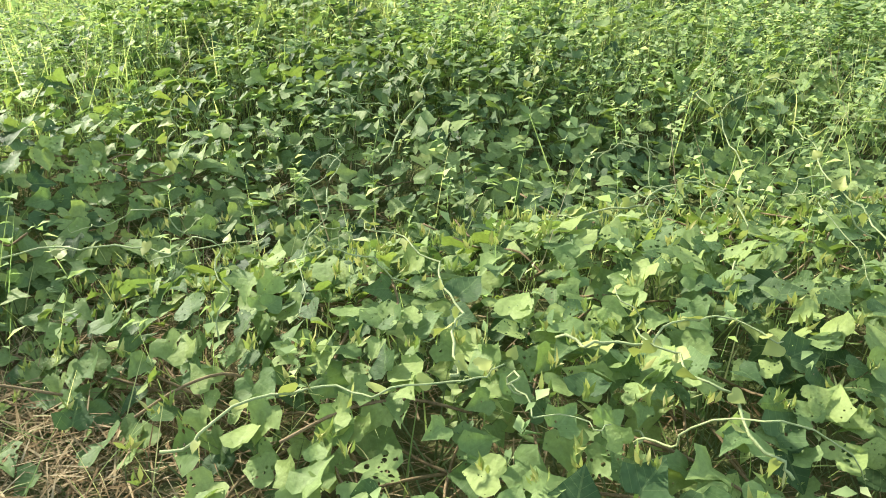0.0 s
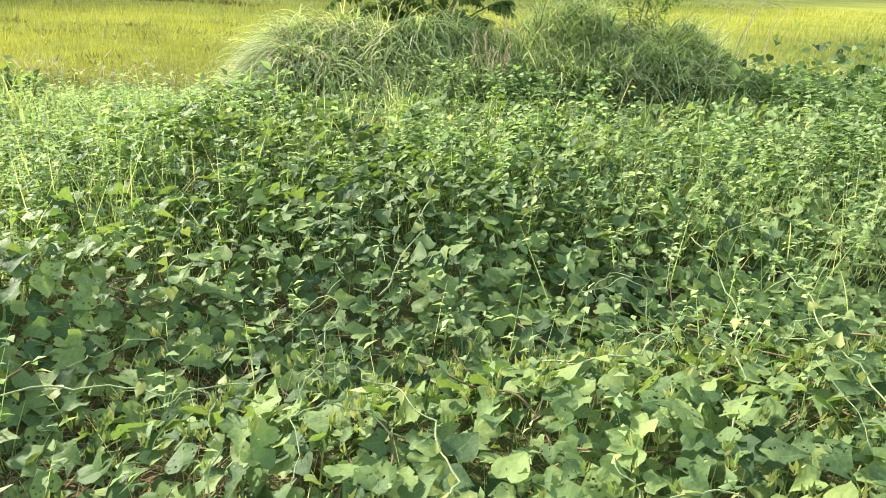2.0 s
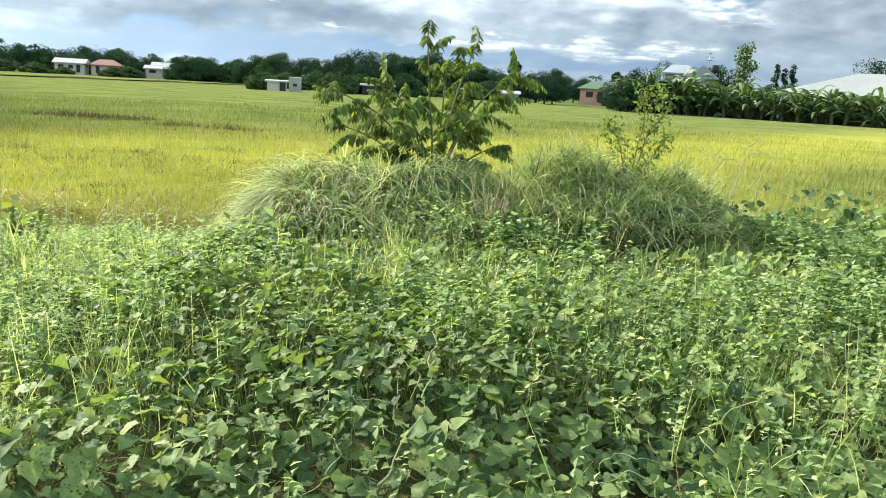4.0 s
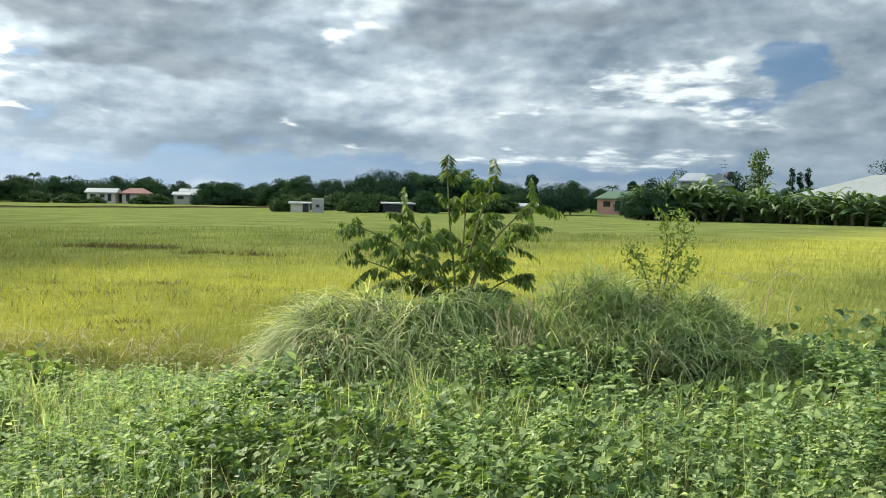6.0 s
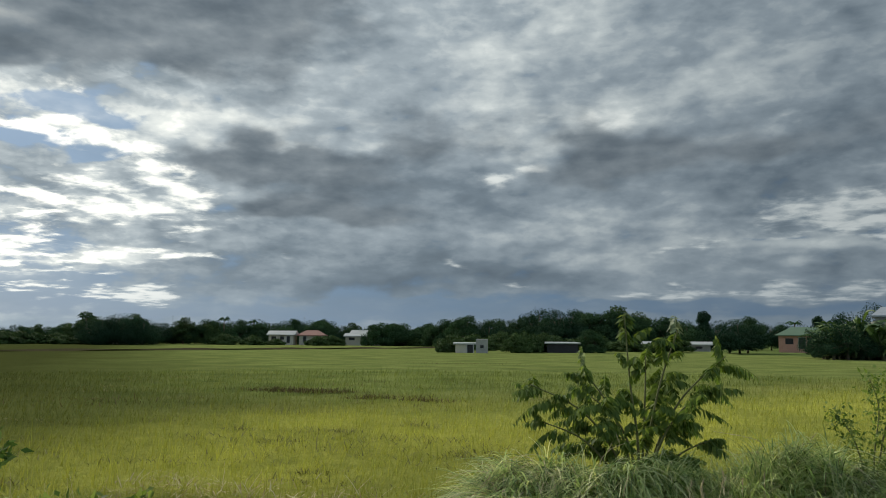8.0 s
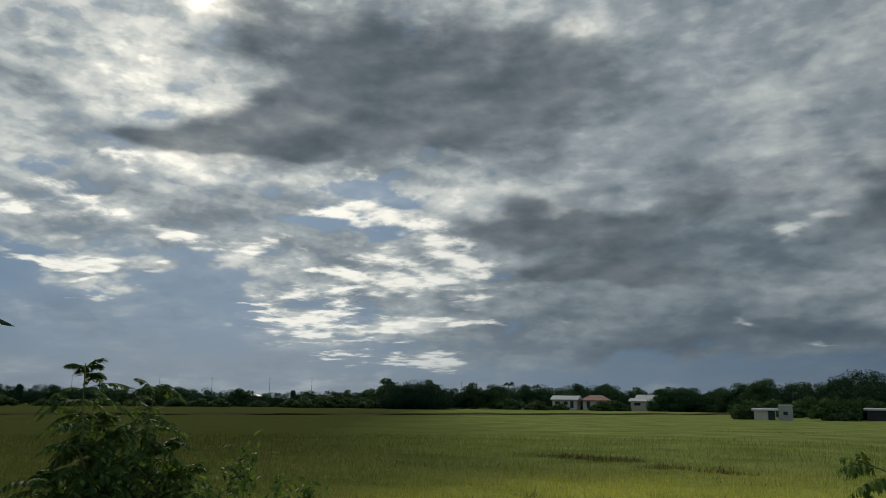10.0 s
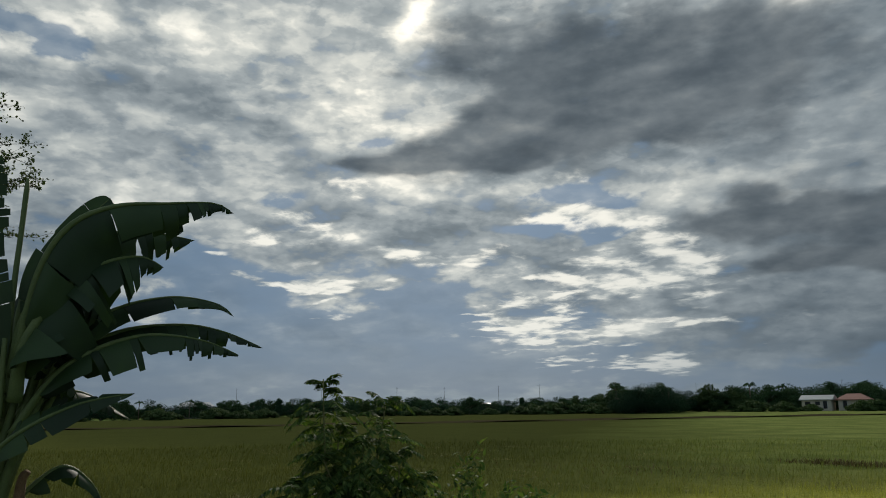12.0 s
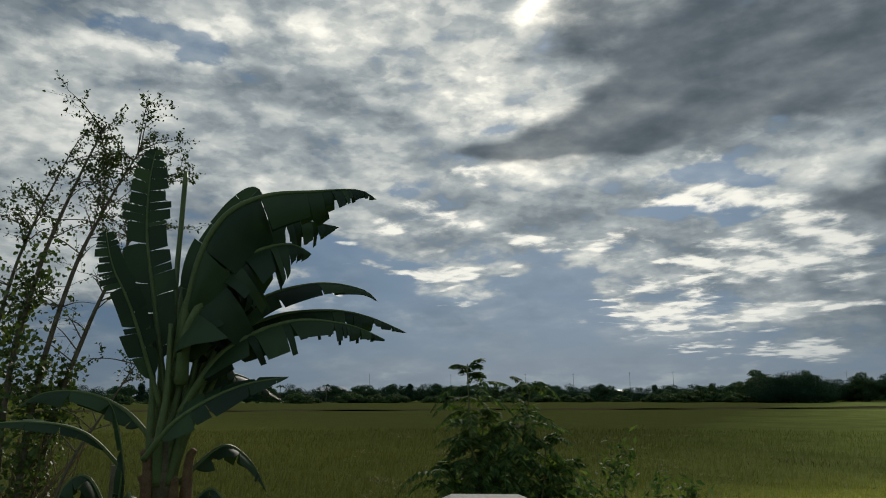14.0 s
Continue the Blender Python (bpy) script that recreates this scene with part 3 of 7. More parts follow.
def rice_colour(t):
    """Ripening bands: gold where the crop is ripe, green beyond, dull brown where it has lodged; dimmer light is
    painted in westwards.
    """
    where = node(t, "ShaderNodeNewGeometry").outputs["Position"]
    x, y, _ = node(t, "ShaderNodeSeparateXYZ", ((0, where),)).outputs
    slow = calc(t, "MULTIPLY_ADD", spots(t, 0.09, 4.0, where), 14.0, -7.0)
    tilt = calc(t, "ADD", calc(t, "MULTIPLY", calc(t, "MAXIMUM", calc(t, "MINIMUM", x, 0.0), -12.0), 0.5), calc(t, "MULTIPLY", calc(t, "MAXIMUM", calc(t, "MINIMUM", x, 60.0), 0.0), 0.95))
    off = calc(t, "ADD", calc(t, "SUBTRACT", calc(t, "SUBTRACT", y, 16.5), tilt), slow)
    ripe = calc(t, "EXPONENT", calc(t, "MULTIPLY", calc(t, "POWER", calc(t, "DIVIDE", off, 8.5), 2.0), -1.0))
    side = ramp(t, calc(t, "MULTIPLY_ADD", x, 0.03, 0.70), [(0.32, (0.08, 0.08, 0.08)), (0.5, (1, 1, 1))])
    ripe = calc(t, "MULTIPLY", ripe, side)
    blot = ramp(t, spots(t, 0.35, 5.0, where), [(0.38, (0, 0, 0)), (0.62, (1, 1, 1))])
    green = blend(t, blot, (0.15, 0.19, 0.058), (0.22, 0.265, 0.082))
    band = calc(t, "EXPONENT", calc(t, "MULTIPLY", calc(t, "POWER", calc(t, "DIVIDE", calc(t, "SUBTRACT", off, 10.0), 5.0), 2.0), -1.0))
    dull = calc(t, "MULTIPLY", calc(t, "MULTIPLY_ADD", band, 0.5, 0.25), calc(t, "MULTIPLY_ADD", blot, 0.9, 0.1))
    green = blend(t, dull, green, (0.195, 0.205, 0.085))
    fleck = ramp(t, spots(t, 1.0, 6.0, vcalc(t, "MULTIPLY", where, (0.16, 0.34, 0.0)), 0.62), [(0.36, (0.78, 0.78, 0.80)), (0.6, (1.12, 1.10, 1.06))])
    green = blend(t, 0.8, green, fleck, "MULTIPLY")
    # green painted darker westwards, as dim as it looks against the light
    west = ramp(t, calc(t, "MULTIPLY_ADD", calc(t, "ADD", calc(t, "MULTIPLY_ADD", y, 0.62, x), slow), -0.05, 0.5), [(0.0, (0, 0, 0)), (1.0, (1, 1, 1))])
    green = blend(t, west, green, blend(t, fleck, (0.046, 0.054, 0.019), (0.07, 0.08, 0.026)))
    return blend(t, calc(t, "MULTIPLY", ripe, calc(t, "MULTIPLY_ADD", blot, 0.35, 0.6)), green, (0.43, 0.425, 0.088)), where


def rice_material(blade):
    m, t, p = material("rice_blade" if blade else "rice_canopy", 0.9, 0.06 if blade else 0.0)
    colour, where = rice_colour(t)
    if blade:
        chance = node(t, "ShaderNodeNewGeometry").outputs["Random Per Island"]
        colour = blend(t, 1.0, colour, ramp(t, chance, [(0, (0.92, 0.94, 0.88)), (0.5, (1.06, 1.06, 1.04)), (1, (1.38, 1.34, 1.3))]), "MULTIPLY")
        trans = node(t, "ShaderNodeBsdfTranslucent", ((0, blend(t, 1.0, colour, (1.4, 1.4, 0.7), "MULTIPLY")),))
        mix = node(t, "ShaderNodeMixShader", ((0, 0.2), (1, p.outputs[0]), (2, trans.outputs[0])))
        t.links.new(mix.outputs[0], t.nodes["Material Output"].inputs[0])
    else:
        grain = spots(t, 6.0, 6.0, where, 0.7)
        colour = blend(t, 0.7, colour, ramp(t, grain, [(0.3, (0.66, 0.70, 0.6)), (0.7, (1.15, 1.15, 1.1))]), "MULTIPLY")
        relief(t, p, grain, 1.0, 0.12)
    t.links.new(colour, p.inputs[0])
    return m


ground_mat = ground_material()
rice_leaf, rice_top = rice_material(True), rice_material(False)


# ---- mesh helpers ----
rng = np.random.default_rng(11)


def raw_mesh(name, verts, tris, uvs=None, mats=(), smooth=True):
    """A mesh from arrays of vertices (n, 3) and triangles (m, 3)."""
    verts, tris = np.asarray(verts, np.float32), np.asarray(tris, np.int32)
    me = bpy.data.meshes.new(name)
    me.vertices.add(len(verts))
    me.vertices.foreach_set("co", verts.ravel())
    me.loops.add(tris.size)
    me.loops.foreach_set("vertex_index", tris.ravel())
    me.polygons.add(len(tris))
    me.polygons.foreach_set("loop_start", np.arange(len(tris), dtype=np.int32) * 3)
    me.polygons.foreach_set("loop_total", np.full(len(tris), 3, np.int32))
    if uvs is not None:
        me.uv_layers.new(name="UVMap").data.foreach_set("uv", np.asarray(uvs, np.float32)[tris.ravel()].ravel())
    me.update(calc_edges=True)
    me.validate()
    me.polygons.foreach_set("use_smooth", np.full(len(me.polygons), smooth))
    for m in mats:
        me.materials.append(m)
    return me


def grown(n):
    """n unit vectors spread over the sphere."""
    v = rng.normal(size=(n, 3))
    return v / np.linalg.norm(v, axis=1, keepdims=True)


def unit(v):
    return v / np.maximum(np.linalg.norm(v, axis=-1, keepdims=True), 1e-9)


def blades(root, lean, side, length, width, droop, segs=3):
    """Ribbons that taper to a point: from root along lean, sagging by droop."""
    n = len(root)
    t = np.linspace(0, 1, segs + 1)[None, :, None]
    L, W, D = (np.broadcast_to(np.asarray(a, float), (n,))[:, None, None] for a in (length, width, droop))
    mid = root[:, None] + lean[:, None] * L * t - np.array([0, 0, 1.0]) * D * L * t**2
    half = side[:, None] * W * 0.5 * (1 - t) ** 0.6
    a, b = mid - half, mid + half
    verts = np.concatenate([np.stack([a[:, :-1], b[:, :-1]], 2).reshape(n, -1, 3), mid[:, -1:]], 1)
    face = []
    for i in range(segs - 1):
        face += [(2 * i, 2 * i + 1, 2 * i + 3), (2 * i, 2 * i + 3, 2 * i + 2)]
    face.append((2 * segs - 2, 2 * segs - 1, 2 * segs))
    count = 2 * segs + 1
    tris = np.array(face)[None] + np.arange(n)[:, None, None] * count
    return verts.reshape(-1, 3), tris.reshape(-1, 3)


def joined(sets):
    verts, tris, base = [], [], 0
    for v, f in sets:
        verts.append(v)
        tris.append(np.asarray(f) + base)
        base += len(v)
    return np.concatenate(verts), np.concatenate(tris)


def leaf_shape(lobed=0.0, curl=0.2, twist=0.0):
    """A heart-shaped blade, petiole at the origin, tip at y = 1."""
    edge = [(0.0, 0.0), (0.21, -0.14), (0.44, -0.07), (0.56, 0.15), (0.53 - 0.16 * lobed, 0.38), (0.37 - 0.14 * lobed, 0.60), (0.17 - 0.04 * lobed, 0.83), (0.0, 1.06)]
    if lobed:
        edge[3] = (0.60, 0.30)
    rib = [0.0, 0.06, 0.14, 0.27, 0.42, 0.60, 0.80, 1.05]
    pts, uvs, tris = [], [], []

    def z(x, y):
        return curl * abs(x) * 0.9 - 0.32 * y * y * curl * 2 + twist * x * y + 0.035 * math.sin(9 * y + 6 * x)
    for (ex, ey), r in zip(edge, rib):
        for k in (-1.0, -0.55, 0.0, 0.55, 1.0):
            x, y = ex * k, r + (ey - r) * abs(k)
            pts.append((x, y, z(x, y)))
            uvs.append((0.5 + x * 0.8, 0.12 + y * 0.82))
    for i in range(7):
        for j in range(4):
            a, b, c, d = i * 5 + j, i * 5 + j + 1, (i + 1) * 5 + j + 1, (i + 1) * 5 + j
            if i > 0:
                tris.append((a, b, c))
            if i < 6:
                tris.append((a, c, d))
            elif j in (0, 1, 2, 3):
                tris.append((a, c, d))
    return np.array(pts), np.array(uvs), np.array(tris)


def simple_leaf(long=1.0, wide=0.4, fold=0.12):
    pts = np.array([(0, 0, 0), (-wide, 0.4 * long, fold), (0, 0.45 * long, 0), (wide, 0.4 * long, fold), (0, long, -0.1)])
    return pts, np.array([(0, 2, 1), (0, 3, 2), (1, 2, 4), (2, 3, 4)])


def spread(pts, tris, at, ahead, normal, size, uvs=None):
    """Copies of a small leaf, each with its own place, heading, facing and size, in one set of arrays."""
    f = unit(ahead)
    s = unit(np.cross(f, normal))
    n = np.cross(s, f)
    size = np.broadcast_to(np.asarray(size, float), (len(at),))[:, None, None]
    verts = at[:, None] + size * (pts[None, :, 0:1] * s[:, None] + pts[None, :, 1:2] * f[:, None] + pts[None, :, 2:3] * n[:, None])
    faces = tris[None] + np.arange(len(at))[:, None, None] * len(pts)
    if uvs is None:
        return verts.reshape(-1, 3), faces.reshape(-1, 3)
    return verts.reshape(-1, 3), faces.reshape(-1, 3), np.tile(uvs, (len(at), 1))


def tube(points, radii, sides=6):
    """A tapered round stem along points."""
    points, radii = np.asarray(points, float), np.broadcast_to(np.asarray(radii, float), (len(points),))
    along = unit(np.gradient(points, axis=0))
    ref = np.array([0.31, 0.83, 0.46])
    s = unit(np.cross(along, ref))
    u = np.cross(s, along)
    a = np.linspace(0, 2 * math.pi, sides, endpoint=False)
    ring = points[:, None] + radii[:, None, None] * (np.cos(a)[None, :, None] * s[:, None] + np.sin(a)[None, :, None] * u[:, None])
    verts = np.concatenate([ring.reshape(-1, 3), points[:1], points[-1:]])
    tris, m = [], len(points)
    for i in range(m - 1):
        for j in range(sides):
            p, q = i * sides + j, i * sides + (j + 1) % sides
            tris += [(p, q, q + sides), (p, q + sides, p + sides)]
    for j in range(sides):
        tris += [((j + 1) % sides, j, m * sides), ((m - 1) * sides + j, (m - 1) * sides + (j + 1) % sides, m * sides + 1)]
    return verts, np.array(tris)


def bend(points, steps=10):
    """A smooth line through a few points."""
    p = np.asarray(points, float)
    out = []
    for i in range(len(p) - 1):
        a, b, c, d = p[max(i - 1, 0)], p[i], p[i + 1], p[min(i + 2, len(p) - 1)]
        for k in range(steps):
            t = k / steps
            out.append(0.5 * (2 * b + (c - a) * t + (2 * a - 5 * b + 4 * c - d) * t**2 + (3 * b - a - 3 * c + d) * t**3))
    out.append(p[-1])
    return np.array(out)


def thing(name, at, label, category, group="", kind="", turn=0.0):
    ob = new(name)
    ob.matrix_world = pose(*at, 0, 0, turn)
    return tagged(ob, label, category, group, kind)


def part(name, data, mat, parent, label=""):
    """One mesh under a thing or a part; data: a bmesh, a mesh, or (vertices, triangles) in the thing's own space."""
    if isinstance(data, bmesh.types.BMesh):
        me = bpy.data.meshes.new(name)
        data.to_mesh(me)
        data.free()
    elif isinstance(data, bpy.types.Mesh):
        me = data
    else:
        me = raw_mesh(name, *data)
    if mat and not me.materials:
        me.materials.append(mat)
    ob = new(name, me)
    ob.parent = parent
    return tagged(ob, label)


def box(bm, x0, x1, y0, y1, z0, z1, bevel=0.0):
    made = bmesh.ops.create_cube(bm, size=1.0, matrix=Matrix.LocRotScale(((x0 + x1) / 2, (y0 + y1) / 2, (z0 + z1) / 2), None, (x1 - x0, y1 - y0, z1 - z0)))
    if bevel:
        edges = {e for v in made["verts"] for e in v.link_edges}
        bmesh.ops.bevel(bm, geom=list(edges), offset=bevel, segments=2, affect="EDGES", profile=0.6)
    return bm


# ---- the lie of the land ----
def ease(a, b, x):
    t = np.clip((x - a) / (b - a), 0, 1)
    return t * t * (3 - 2 * t)


def wave(x, y, scale, seed=0.0):
    """Cheap smooth unevenness between -1 and 1."""
    return (np.sin(x * scale + 1.7 * np.sin(y * scale * 0.7 + seed)) + np.sin(y * scale * 1.13 + 1.3 * np.sin(x * scale * 0.8 + seed * 2) + seed)) / 2


def bank(x, y):
    """1 on the raised bank, 0 in the paddy."""
    bound = 7.7 + 0.35 * np.sin(x * 0.9) + 0.05 * np.clip(x - 3, 0, 6) ** 2
    return (1 - ease(bound - 0.5, bound + 0.5, y)) * ease(-7.6, -6.4, x + 0.25 * np.sin(y * 1.3))


def ground_z(x, y):
    return -0.6 + bank(x, y) * (0.62 + 0.18 * ease(0.2, 1.2, y)) + 0.03 * wave(x, y, 2.2) * ease(0, 1, bank(x, y))


def hollow(x, y, cx, cy, r, depth):
    return depth * np.exp(-((x - cx) ** 2 + (y - cy) ** 2) / r**2)


def canopy_z(x, y):
    """The top of the creeping vines."""
    z = 0.55 + 0.05 * wave(x, y, 3.1, 1.0) + 0.03 * wave(x, y, 7.0, 2.0)
    z = z - hollow(x, y, -0.95, 1.15, 0.45, 0.28) - hollow(x, y, -0.75, 1.95, 0.45, 0.08) - hollow(x, y, 1.4, 2.6, 0.5, 0.17)
    z = z - 0.16 * (1 - ease(0.62, 1.22, y + 0.06 * wave(x, y, 5.0)))
    low = y - 2.08 - 0.2 * x
    return z - (0.22 + 0.1 * ease(0.3, 1.0, x)) * np.exp(-(low / np.where(low > 0, 0.8, 0.36)) ** 2) * ease(-1.6, -0.9, x) + 0.06 * ease(3.8, 4.6, y) - 0.16 * ease(5.2, 6.4, y)


def axis(fine0, fine1, step, far0, far1):
    out, s, v = [], step, fine0
    while v > far0:
        s *= 1.35
        v -= s
        out.append(max(v, far0))
    inner = list(np.arange(fine0, fine1, step))
    tail, s, v = [], step, inner[-1]
    while v < far1:
        s *= 1.35
        v += s
        tail.append(min(v, far1))
    return np.array(out[::-1] + inner + tail)


def sheet(xs, ys, height, keep=None):
    gx, gy = np.meshgrid(xs, ys)
    verts = np.stack([gx, gy, height(gx, gy)], -1).reshape(-1, 3)
    i = np.arange(len(ys) - 1)[:, None] * len(xs) + np.arange(len(xs) - 1)[None]
    a, b, c, d = i, i + 1, i + len(xs) + 1, i + len(xs)
    if keep is not None:
        mask = keep((gx[:-1, :-1] + gx[1:, 1:]) / 2, (gy[:-1, :-1] + gy[1:, 1:]) / 2)
        a, b, c, d = a[mask], b[mask], c[mask], d[mask]
    tris = np.concatenate([np.stack([a, b, c], -1).reshape(-1, 3), np.stack([a, c, d], -1).reshape(-1, 3)])
    used = np.unique(tris)
    back = np.zeros(len(verts), int)
    back[used] = np.arange(len(used))
    return verts[used], back[tris]


ground = new("ground", raw_mesh("ground", *sheet(axis(-9, 8, 0.14, -2600, 2600), axis(-2, 10, 0.14, -2600, 2600), ground_z), mats=[ground_mat]))
tagged(ground, "brown soil bank and paddy ground under the plants", "ground", kind="structure")


def rice_z(x, y):
    inset = 1 - bank(x, y - 0.7) * ease(-8.5, -7.5, x)
    near = np.clip(1 - np.hypot(x, y) / 42, 0, 1)
    return -0.52 + 0.62 * ease(0.2, 1, inset) + near * (0.06 * wave(x, y, 1.9) + 0.035 * wave(x, y, 5.3, 3.0) + 0.06 * wave(x, y, 0.83, 5.0)) + 0.015 * wave(x, y, 0.31, 1.0)


def in_field(x, y):
    row = 105 - 0.87 * (x - 29)
    return (bank(x, y) < 0.05) & (y < np.where(x > 22, np.maximum(row, 120 - 0.0 * x), 205) * np.where(x > 27, row / np.maximum(row, 120), 1.0)) & (y > -30)


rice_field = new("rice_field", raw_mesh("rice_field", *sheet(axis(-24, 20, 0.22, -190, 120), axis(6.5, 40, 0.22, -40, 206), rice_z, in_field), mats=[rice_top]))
tagged(rice_field, "ripening rice crop, gold and green, filling the paddy", "rice field", kind="stuff")


# ---- rice blades ----
def rice_blades(count):
    az = np.radians(rng.uniform(-86, 40, count))
    d = 6.5 + 40 * rng.random(count) ** 1.7
    x, y = d * np.sin(az), d * np.cos(az)
    ok = (bank(x, y) < 0.25)
    x, y, d = x[ok], y[ok], d[ok]
    n = len(x)
    top = rice_z(x, y)
    root = np.stack([x, y, top - 0.24], -1)
    lean = unit(np.stack([rng.normal(0.12, 0.28, n), rng.normal(0.0, 0.28, n), np.ones(n)], -1))
    a = rng.uniform(0, math.pi, n)
    side = np.stack([np.cos(a), np.sin(a), 0 * a], -1)
    return blades(root, lean, side, rng.uniform(0.32, 0.62, n), (0.006 + 0.0008 * d) * rng.uniform(0.7, 1.5, n), rng.uniform(0.0, 0.45, n), 3)


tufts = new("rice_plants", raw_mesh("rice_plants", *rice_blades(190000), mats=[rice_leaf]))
tagged(tufts, "upright yellow-green rice blades along the near paddy", "rice plants", kind="stuff")


patch_mat = foliage("patch_weed", [(0.075, 0.07, 0.03), (0.13, 0.11, 0.055), (0.19, 0.16, 0.09)], (1.2, 1.1, 0.7), 0.15, 0.9, 0.05, patch=0.8)


def lodged_patch(name, cx, cy, w, h, count, label):
    """Weedy clumps that stand dark in the crop."""
    x, y = rng.normal(cx, w, count), rng.normal(cy, h, count)
    root = np.stack([x, y, rice_z(x, y) - 0.1], -1)
    lean = unit(np.stack([rng.normal(0, 0.5, count), rng.normal(0, 0.5, count), np.ones(count)], -1))
    a = rng.uniform(0, math.pi, count)
    v, f = blades(root, lean, np.stack([np.cos(a), np.sin(a), 0 * a], -1), rng.uniform(0.35, 0.65, count), rng.uniform(0.02, 0.045, count), 0.5, 3)
    return tagged(new(name, raw_mesh(name, v, f, mats=[patch_mat])), label, "weeds", "weed patches in the paddy", "stuff")


for cx, cy, w, h, k in ((-10.6, 27.2, 1.0, 0.3, 1500), (-7.2, 24.6, 0.4, 0.2, 260), (-5.3, 24.2, 0.45, 0.2, 260), (-15, 21.0, 2.4, 0.8, 160), (-9, 60, 2.5, 0.6, 120), (-62, 38, 3.0, 0.8, 120)):
    lodged_patch("weed_patch", cx, cy, w, h, k, "dark grey-brown weed clump standing in the rice")

def lodged_tufts(count, each):
    """Tousled clumps where the crop has lodged."""
    az, d = np.radians(rng.uniform(-64, -8, count)), 11 + 30 * rng.random(count) ** 1.1
    i = np.repeat(np.arange(count), each)
    wide = rng.uniform(0.25, 0.9, count)[i]
    x, y = (d * np.sin(az))[i] + rng.normal(0, 1, len(i)) * wide, (d * np.cos(az))[i] + rng.normal(0, 0.35, len(i)) * wide
    keep = bank(x, y) < 0.2
    x, y, n = x[keep], y[keep], int(keep.sum())
    a = rng.uniform(0, 2 * math.pi, n)
    return blades(np.stack([x, y, rice_z(x, y) - 0.05], -1), unit(np.stack([np.cos(a), np.sin(a), rng.uniform(0.4, 1.6, n)], -1)), np.stack([-np.sin(a), np.cos(a), 0 * a], -1), rng.uniform(0.2, 0.42, n), rng.uniform(0.012, 0.03, n), rng.uniform(0.2, 0.8, n), 3)


lodged_mat = foliage("lodged_rice", [(0.13, 0.135, 0.055), (0.19, 0.19, 0.08), (0.26, 0.25, 0.115)], (1.2, 1.1, 0.7), 0.2, 0.9, 0.05, patch=0.5)
tagged(new("lodged_rice", raw_mesh("lodged_rice", *lodged_tufts(110, 110), mats=[lodged_mat])), "olive-brown tousled clumps of lodged rice", "rice plants", kind="stuff")

bm = bmesh.new()
bmesh.ops.create_grid(bm, x_segments=70, y_segments=6, size=0.5, matrix=Matrix.LocRotScale((-73, 80, 0.17), Euler((0, 0, radians(61))), (190, 9, 1)))
for v in bm.verts:
    v.co.z += 0.06 * math.sin(v.co.x * 0.7) + 0.05 * math.sin(v.co.x * 2.3 + v.co.y)
plot = part("ploughed_plot", bm, solid("turned_earth", (0.04, 0.036, 0.02), (0.07, 0.062, 0.034), 0.3, 1.0, 0.0), None)
tagged(plot, "dark brown ploughed strip crossing the rice field", "field strip", kind="structure")


# ---- creeping vines ----
HEART = [leaf_shape(0, 0.2, 0.1), leaf_shape(0.35, 0.4, -0.15), leaf_shape(0.7, 0.3, 0.1), leaf_shape(0, -0.15, 0.2), leaf_shape(1.0, 0.35, -0.1), leaf_shape(0.4, 0.5, 0.25)]


def vine_share(x, y):
    """How thickly vine leaves stand."""
    s = ease(-2.4, -1.6, x + 0.25 * wave(x, y, 1.7) - 0.55 * ease(2.2, 3.0, y)) * (1 - 0.68 * ease(3.7, 5.4, y + 0.6 * wave(x, y, 1.3, 2.0))) * ease(0.45, 0.75, y)
    s = s * (1 - 0.55 * ease(1.7, 2.8, x + 0.3 * wave(x, y, 1.5)) * ease(3.1, 4.1, y))
    bare = np.exp(-(((x + 0.98) / 0.5) ** 2 + ((y - 1.05) / 0.33) ** 2))
    return np.clip(s * (1 - 0.9 * bare), 0, 1) * (0.84 + 0.16 * ease(1.3, 1.9, y))


def vine_leaves(count):
    x, y = rng.uniform(-2.2, 4.6, count), 0.5 + 6.3 * rng.random(count) ** 1.15
    ok = rng.random(count) < vine_share(x, y)
    x, y = x[ok], y[ok]
    n = len(x)
    deep = np.minimum(rng.exponential(0.09, n), canopy_z(x, y) - ground_z(x, y) - 0.03)
    z = canopy_z(x, y) - deep + 0.02
    # blades turn their faces to the light and the open side
    gx = (canopy_z(x + 0.06, y) - canopy_z(x - 0.06, y)) / 0.12
    gy = (canopy_z(x, y + 0.06) - canopy_z(x, y - 0.06)) / 0.12
    rear = ease(1.75, 2.1, y - 0.2 * x) * (1 - ease(3.0, 4.0, y - 0.2 * x))
    open_side = ease(2.3, 3.2, y - 0.2 * x)
    normal = unit(np.stack([rng.normal(-0.2, 0.42, n) + 0.1 * rear - 0.2 * open_side - gx * (1 - 0.6 * open_side), rng.normal(-0.1, 0.42, n) - 0.1 * rear + 0.35 * open_side - gy * (1 - 0.6 * open_side), np.ones(n)], -1))
    a = rng.uniform(0, 2 * math.pi, n)
    ahead = np.stack([np.cos(a), np.sin(a), rng.normal(-0.25, 0.25, n)], -1)
    ahead = unit(ahead - normal * np.sum(ahead * normal, 1, keepdims=True))
    size = rng.uniform(0.036, 0.084, n) * (1 + 0.12 * ease(3.6, 4.8, y))
    return np.stack([x, y, z], -1), ahead, normal, size


vine_bed = thing("vine_bed", (0, 0, 0), "creeping vines with insect-eaten heart-shaped green leaves covering the bank", "vine")
at, ahead, normal, size = vine_leaves(21500)
